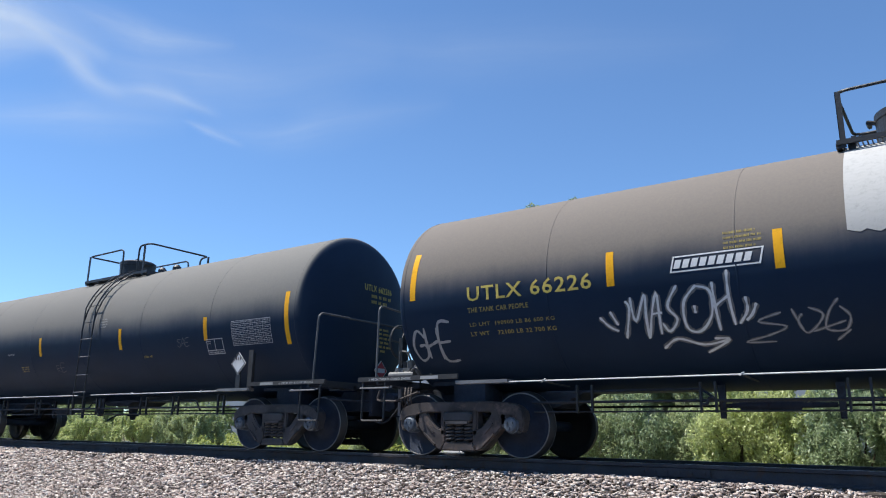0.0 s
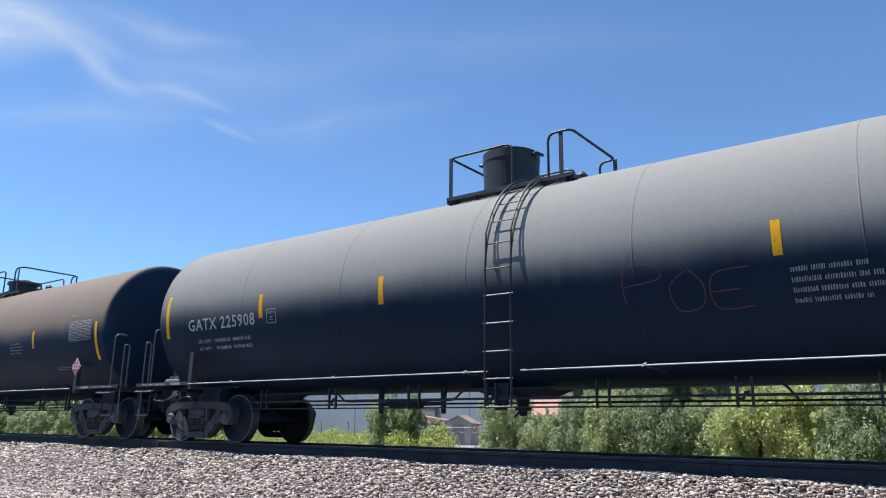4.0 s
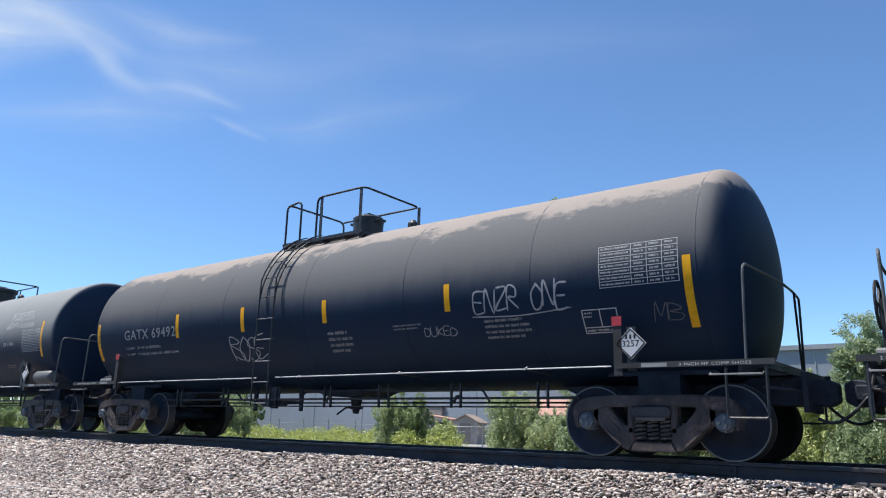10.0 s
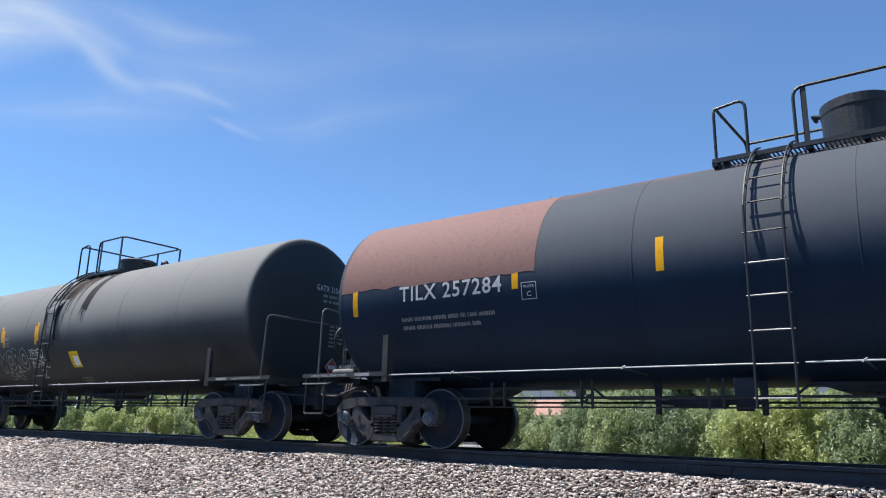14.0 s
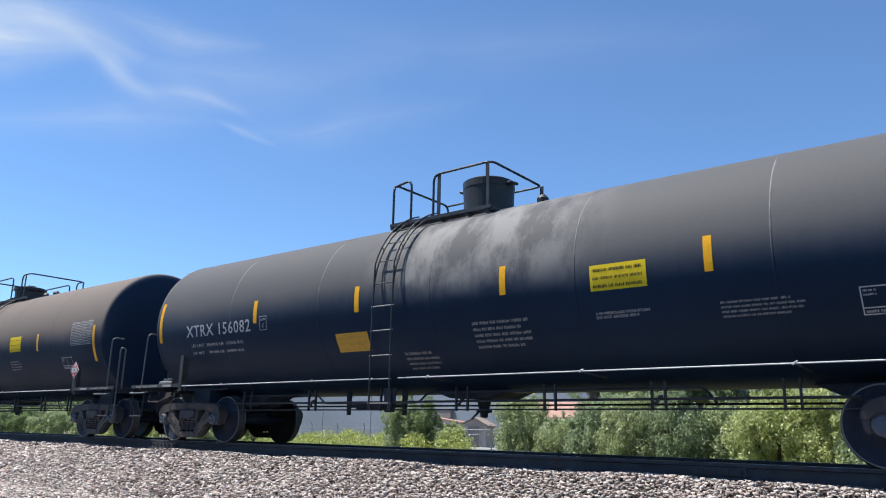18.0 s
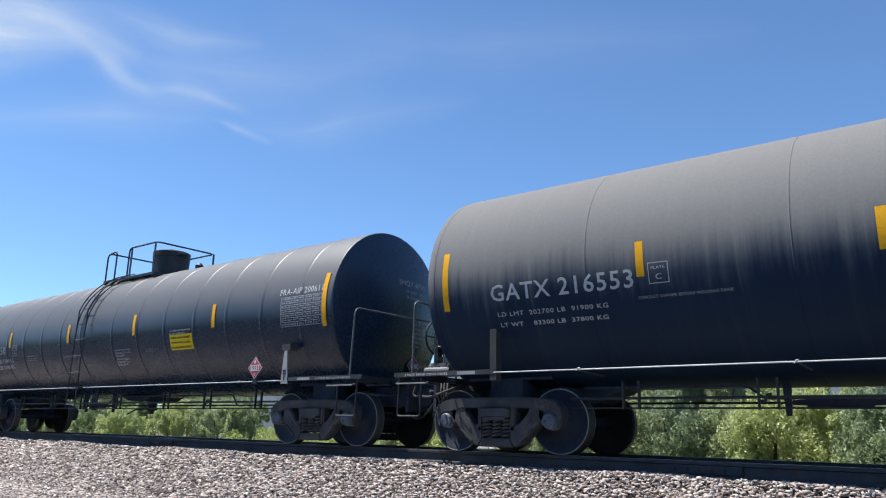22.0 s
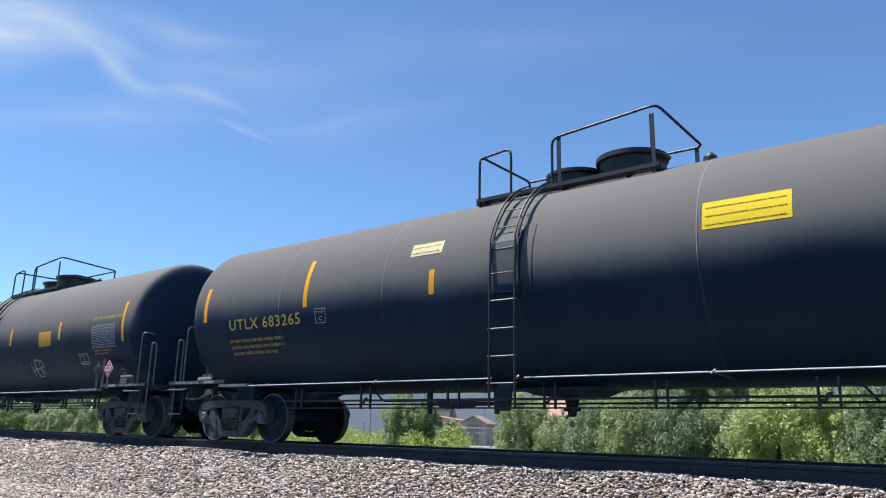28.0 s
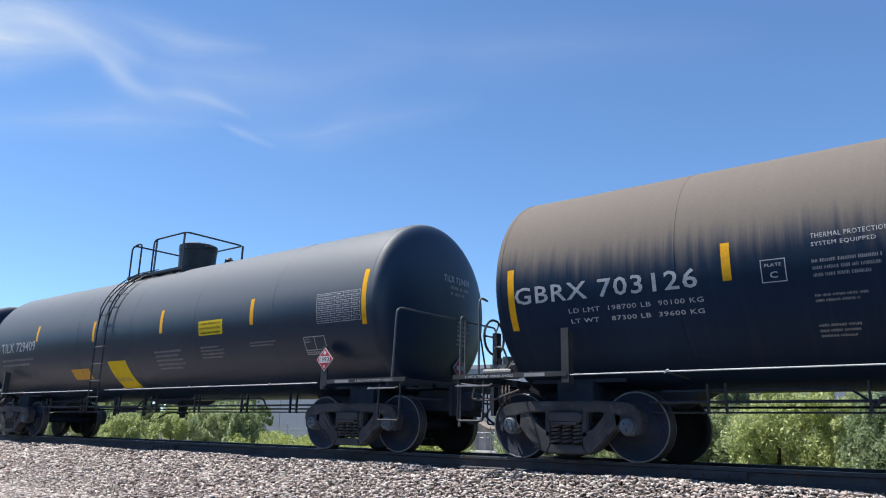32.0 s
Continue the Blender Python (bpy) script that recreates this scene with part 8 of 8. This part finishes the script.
def weeds():
    rng = np.random.default_rng(3)
    spots, radii = [], []
    for i in range(150):
        y = rng.uniform(24, 41)
        x = -y * math.tan(radians(rng.uniform(36, 54)))
        spots.append((x, y, GROUND + rng.uniform(0.1, 0.8)))
        radii.append(rng.uniform(0.3, 0.7))
    leaves("weeds", spots, radii, 26000, 0.09, WEED, None, 5, 0.3, "stuff")["label"] = "patch of tall yellowing weeds"
    spots, radii = [], []
    for i in range(260):
        y = rng.uniform(13.6, 19)
        x = rng.uniform(-62, 3)
        spots.append((x, y, GROUND + rng.uniform(0.0, 0.3)))
        radii.append(rng.uniform(0.25, 0.5))
    leaves("grass_tufts", spots, radii, 14000, 0.11, LEAF_BRIGHT, None, 6, 0.2, "stuff")["label"] = "rough green grass at the foot of the bank"


def cloud(way, wide, strength, far=3600.0):
    """A wisp of cirrus along a line of (bearing, height) in degrees; wide: its half widths in degrees, one for each point."""
    line = smooth_line([(b, h, w) for (b, h), w in zip(way, wide)], 6)
    me_verts, faces, uvs = [], [], []
    n, m = len(line), 8
    for i, (b, h, w) in enumerate(line):
        p, q = line[max(0, i - 1)], line[min(n - 1, i + 1)]
        d = Vector(((q[0] - p[0]) * math.cos(radians(h)), q[1] - p[1])).normalized()
        for k in range(m + 1):
            off = (2 * k / m - 1) * w
            bb, hh = radians(b + off * d.y / math.cos(radians(h))), radians(h - off * d.x)
            me_verts.append(Vector((-math.sin(bb) * math.cos(hh), math.cos(bb) * math.cos(hh), math.sin(hh))) * far)
            uvs.append((i / (n - 1), k / m))
    for i in range(n - 1):
        for k in range(m):
            a = i * (m + 1) + k
            faces.append((a, a + 1, a + m + 2, a + m + 1))
    me = bpy.data.meshes.new("cirrus_cloud")
    me.from_pydata(me_verts, [], faces)
    layer = me.uv_layers.new(name="along")
    for loop in me.loops:
        layer.data[loop.index].uv = uvs[loop.vertex_index]
    tagged(mesh_part("cirrus_cloud", me, cloud_mat("cirrus", strength)), "thin white wisp of high cloud", "cloud", "wisps of cirrus", "structure")


warehouse()
shed(-36.3, 51.2, 2.1, 2.4, 1.75, 2.3, ROOFT, True, False, "small beige shed with a gabled tan roof and grey door")
shed(-39.5, 51.6, 2.3, 2.4, 1.9, 2.3, ROOFR, False, True, "small shed with a sloping reddish roof")
house()
fence()
bm = bmesh.new()
box(bm, -60, -24, 44, 58, GROUND - 0.05, GROUND + 0.02)
tagged(part("pavement", bm, CONC), "worn pale concrete yard beside the sheds", "pavement", kind="structure")
SHRUB = "leafy green bush on the far side of the track"
for x, y, half, top, mat, seed in (
        (-58, 43.5, 3.6, 3.4, LEAF_DARK, 48), (-64, 44, 4.2, 4.2, LEAF_MID, 49), (-71, 44, 4.6, 4.6, LEAF_DARK, 50), (-78.5, 44, 4.6, 4.6, LEAF_MID, 51), (-86, 45, 4.6, 4.8, LEAF_DARK, 52), (-140, 52, 6.5, 4.4, LEAF_DARK, 41), (-128, 50, 6.5, 4.0, LEAF_MID, 42), (-116, 50, 6.5, 4.4, LEAF_DARK, 43), (-104, 48, 6.0, 4.0, LEAF_MID, 44), (-93, 47, 6.0, 3.6, LEAF_DARK, 45), (-98, 34, 5.0, 1.9, LEAF_MID, 46), (-88, 32, 4.5, 1.7, LEAF_DARK, 47), (-78, 31, 4.0, 1.5, LEAF_MID, 1), (-70, 30, 3.6, 1.5, LEAF_DARK, 2), (-63.5, 30, 3.4, 1.5, LEAF_MID, 3), (-57.5, 31, 3.0, 1.4, LEAF_DARK, 4), (-53.9, 30, 2.2, 1.2, LEAF_BRIGHT, 5),
        (-46.8, 30, 2.2, 1.7, LEAF_BRIGHT, 6), (-43.2, 30.5, 2.0, 1.9, LEAF_MID, 7), (-38.6, 29, 1.5, 1.9, LEAF_MID, 8), (-22.6, 26, 1.0, 1.9, LEAF_MID, 9), (-21.6, 26.3, 0.9, 1.4, LEAF_DARK, 10),
        (-19.9, 26, 0.7, 0.35, LEAF_BRIGHT, 11), (-13.8, 22, 1.0, 1.6, LEAF_MID, 12), (-12.0, 21.5, 0.9, 0.7, LEAF_MID, 13), (-10.5, 21, 0.95, 1.2, LEAF_SILVER, 14), (-9.1, 20.5, 1.1, 1.35, LEAF_MID, 15),
        (-7.9, 20.5, 1.0, 1.25, LEAF_SILVER, 16), (-6.6, 20.8, 0.7, 0.9, LEAF_MID, 17), (-4.6, 18, 1.0, 1.25, LEAF_BRIGHT, 18), (-3.4, 18, 1.1, 1.35, LEAF_BRIGHT, 19), (-2.2, 17.3, 0.9, 1.2, LEAF_SILVER, 20),
        (-0.8, 17, 1.0, 1.3, LEAF_MID, 21), (0.8, 17.5, 1.1, 1.4, LEAF_DARK, 22), (-6.0, 24, 1.2, 1.6, LEAF_DARK, 23)):
    bush(x, y, half, top + 0.28, mat, SHRUB if mat is not LEAF_DARK else "dense dark green bush on the far side of the track", seed)
GREEN_TREE = "leafy green tree behind the bushes"
for x, y, half, top, mat, label, seed, thick in (
        (-14.55, 30, 1.75, 11.8, LEAF_SILVER, "tall thin tree with silvery green leaves", 31, 2.0), (-13.4, 31.5, 1.6, 9.3, LEAF_TREE, GREEN_TREE, 51, 1.6),
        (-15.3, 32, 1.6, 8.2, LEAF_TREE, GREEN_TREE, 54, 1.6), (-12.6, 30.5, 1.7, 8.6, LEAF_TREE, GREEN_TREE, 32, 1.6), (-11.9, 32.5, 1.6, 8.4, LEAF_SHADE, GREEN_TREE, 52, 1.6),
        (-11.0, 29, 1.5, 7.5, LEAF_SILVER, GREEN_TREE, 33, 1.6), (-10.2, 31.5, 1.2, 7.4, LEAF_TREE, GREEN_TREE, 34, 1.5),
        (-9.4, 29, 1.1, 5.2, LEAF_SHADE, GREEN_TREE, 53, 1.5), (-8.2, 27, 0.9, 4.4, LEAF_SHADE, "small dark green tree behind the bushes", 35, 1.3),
        (-7.4, 28.5, 0.7, 3.4, LEAF_TREE, "small green tree behind the bushes", 36, 1.0), (-3.1, 24, 0.9, 4.1, LEAF_SILVER, GREEN_TREE, 37, 1.3),
        (-2.0, 24.5, 0.9, 3.9, LEAF_TREE, GREEN_TREE, 38, 1.3)):
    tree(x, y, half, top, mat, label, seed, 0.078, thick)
# unseen row behind the camera, after the dark edge mirrored in the tanks
for i in range(34):
    belt_tree(-150 + i * 5.6, -25 + 2.5 * math.sin(i * 1.7), 3.6, 8.4 + 0.7 * math.sin(i * 2.3), 200 + i)
# unseen trees added past the right edge to darken the heads' reflections
for i in range(9):
    belt_tree(2.2 + i * 4.4, 27 + 1.0 * math.sin(i * 2.1), 3.2, 9.0 + 0.8 * math.sin(i * 1.9), 240 + i)
weeds()
cloud([(90, 20.0), (78, 24.0), (71.5, 25.2), (66.5, 26.2)], (4.0, 4.6, 3.4, 1.4), 0.9)
cloud([(82, 24), (75, 26), (70, 27.2), (66.0, 26.6), (62.5, 25.6)], (3.0, 3.2, 2.6, 2.0, 1.2), 0.6)
cloud([(69.4, 27.2), (66.6, 25.9), (64.9, 25.0), (63.2, 23.9), (61.2, 23.2)], (0.8, 1.1, 1.2, 1.1, 0.7), 0.42)
cloud([(66.2, 24.6), (62.6, 23.7), (59.6, 24.1), (57.2, 23.8), (53.8, 23.1)], (0.9, 1.6, 1.7, 1.2, 0.5), 0.24)
cloud([(60.8, 24.1), (58.3, 24.1), (56.6, 23.7), (54.2, 23.0)], (0.4, 0.65, 0.55, 0.3), 0.22)
cloud([(56.8, 22.4), (54.9, 21.9), (52.0, 21.0)], (0.35, 0.5, 0.4), 0.26)
cloud([(68.6, 28.8), (62.1, 28.0), (58.5, 27.7), (53.2, 28.2)], (1.8, 1.7, 1.3, 0.8), 0.28)
cloud([(78.0, 18.0), (67.0, 20.9), (62.2, 22.0), (56.3, 22.4)], (1.6, 2.2, 2.6, 2.0), 0.24)
cloud([(56.0, 22.0), (50.2, 22.0), (44.0, 23.8), (35.0, 25.6)], (1.2, 2.4, 2.6, 1.4), 0.16)
cloud([(70.0, 26.0), (60.5, 25.6), (51.5, 26.4), (40.0, 29.0)], (2.2, 4.4, 4.6, 3.0), 0.2)
cloud([(54.0, 30.6), (40.0, 29.0), (28.0, 29.4), (12.0, 28.2)], (2.6, 3.4, 3.4, 2.0), 0.1)
build_stones()


# ---- the train rolls ----
ROLLED = [(0, -0.00), (2, 21.63), (4.5, 48.85), (7, 75.75), (9, 97.42), (11, 119.19), (13, 141.02), (15.5, 168.27), (17, 184.53), (19, 205.91), (21, 227.36), (23, 248.91), (25, 270.43), (26.5, 286.58), (28.5, 308.12), (30, 324.19), (32, 345.59)]      # seconds and metres that the train has rolled


def rolled(t):
    return float(np.interp(t, [a for a, b in ROLLED], [b for a, b in ROLLED]))


def motions():
    for car, at, sets in TRAIN:
        walk(car, [(t, pose(at + s, YC, 0)) for t, s in ROLLED])
        # the wheels turn while the car is near
        seen = [k / FPS for k in range(int(32 * FPS) + 1) if -26 < at + rolled(k / FPS) < 11]
        for w in sets:
            x, z = w.location.x, w.location.z
            if len(seen) < 3:
                continue
            rows = [(t, pose(x, 0, z) @ Matrix.Rotation((rolled(t) - rolled(seen[0])) / WHEEL_R, 4, "Y")) for t in seen]
            if seen[0] > 0:
                rows.insert(0, (0, rows[0][1]))
            if seen[-1] < 32 - 0.5 / FPS:
                rows.append((32, rows[-1][1]))
            walk(w, rows)


motions()
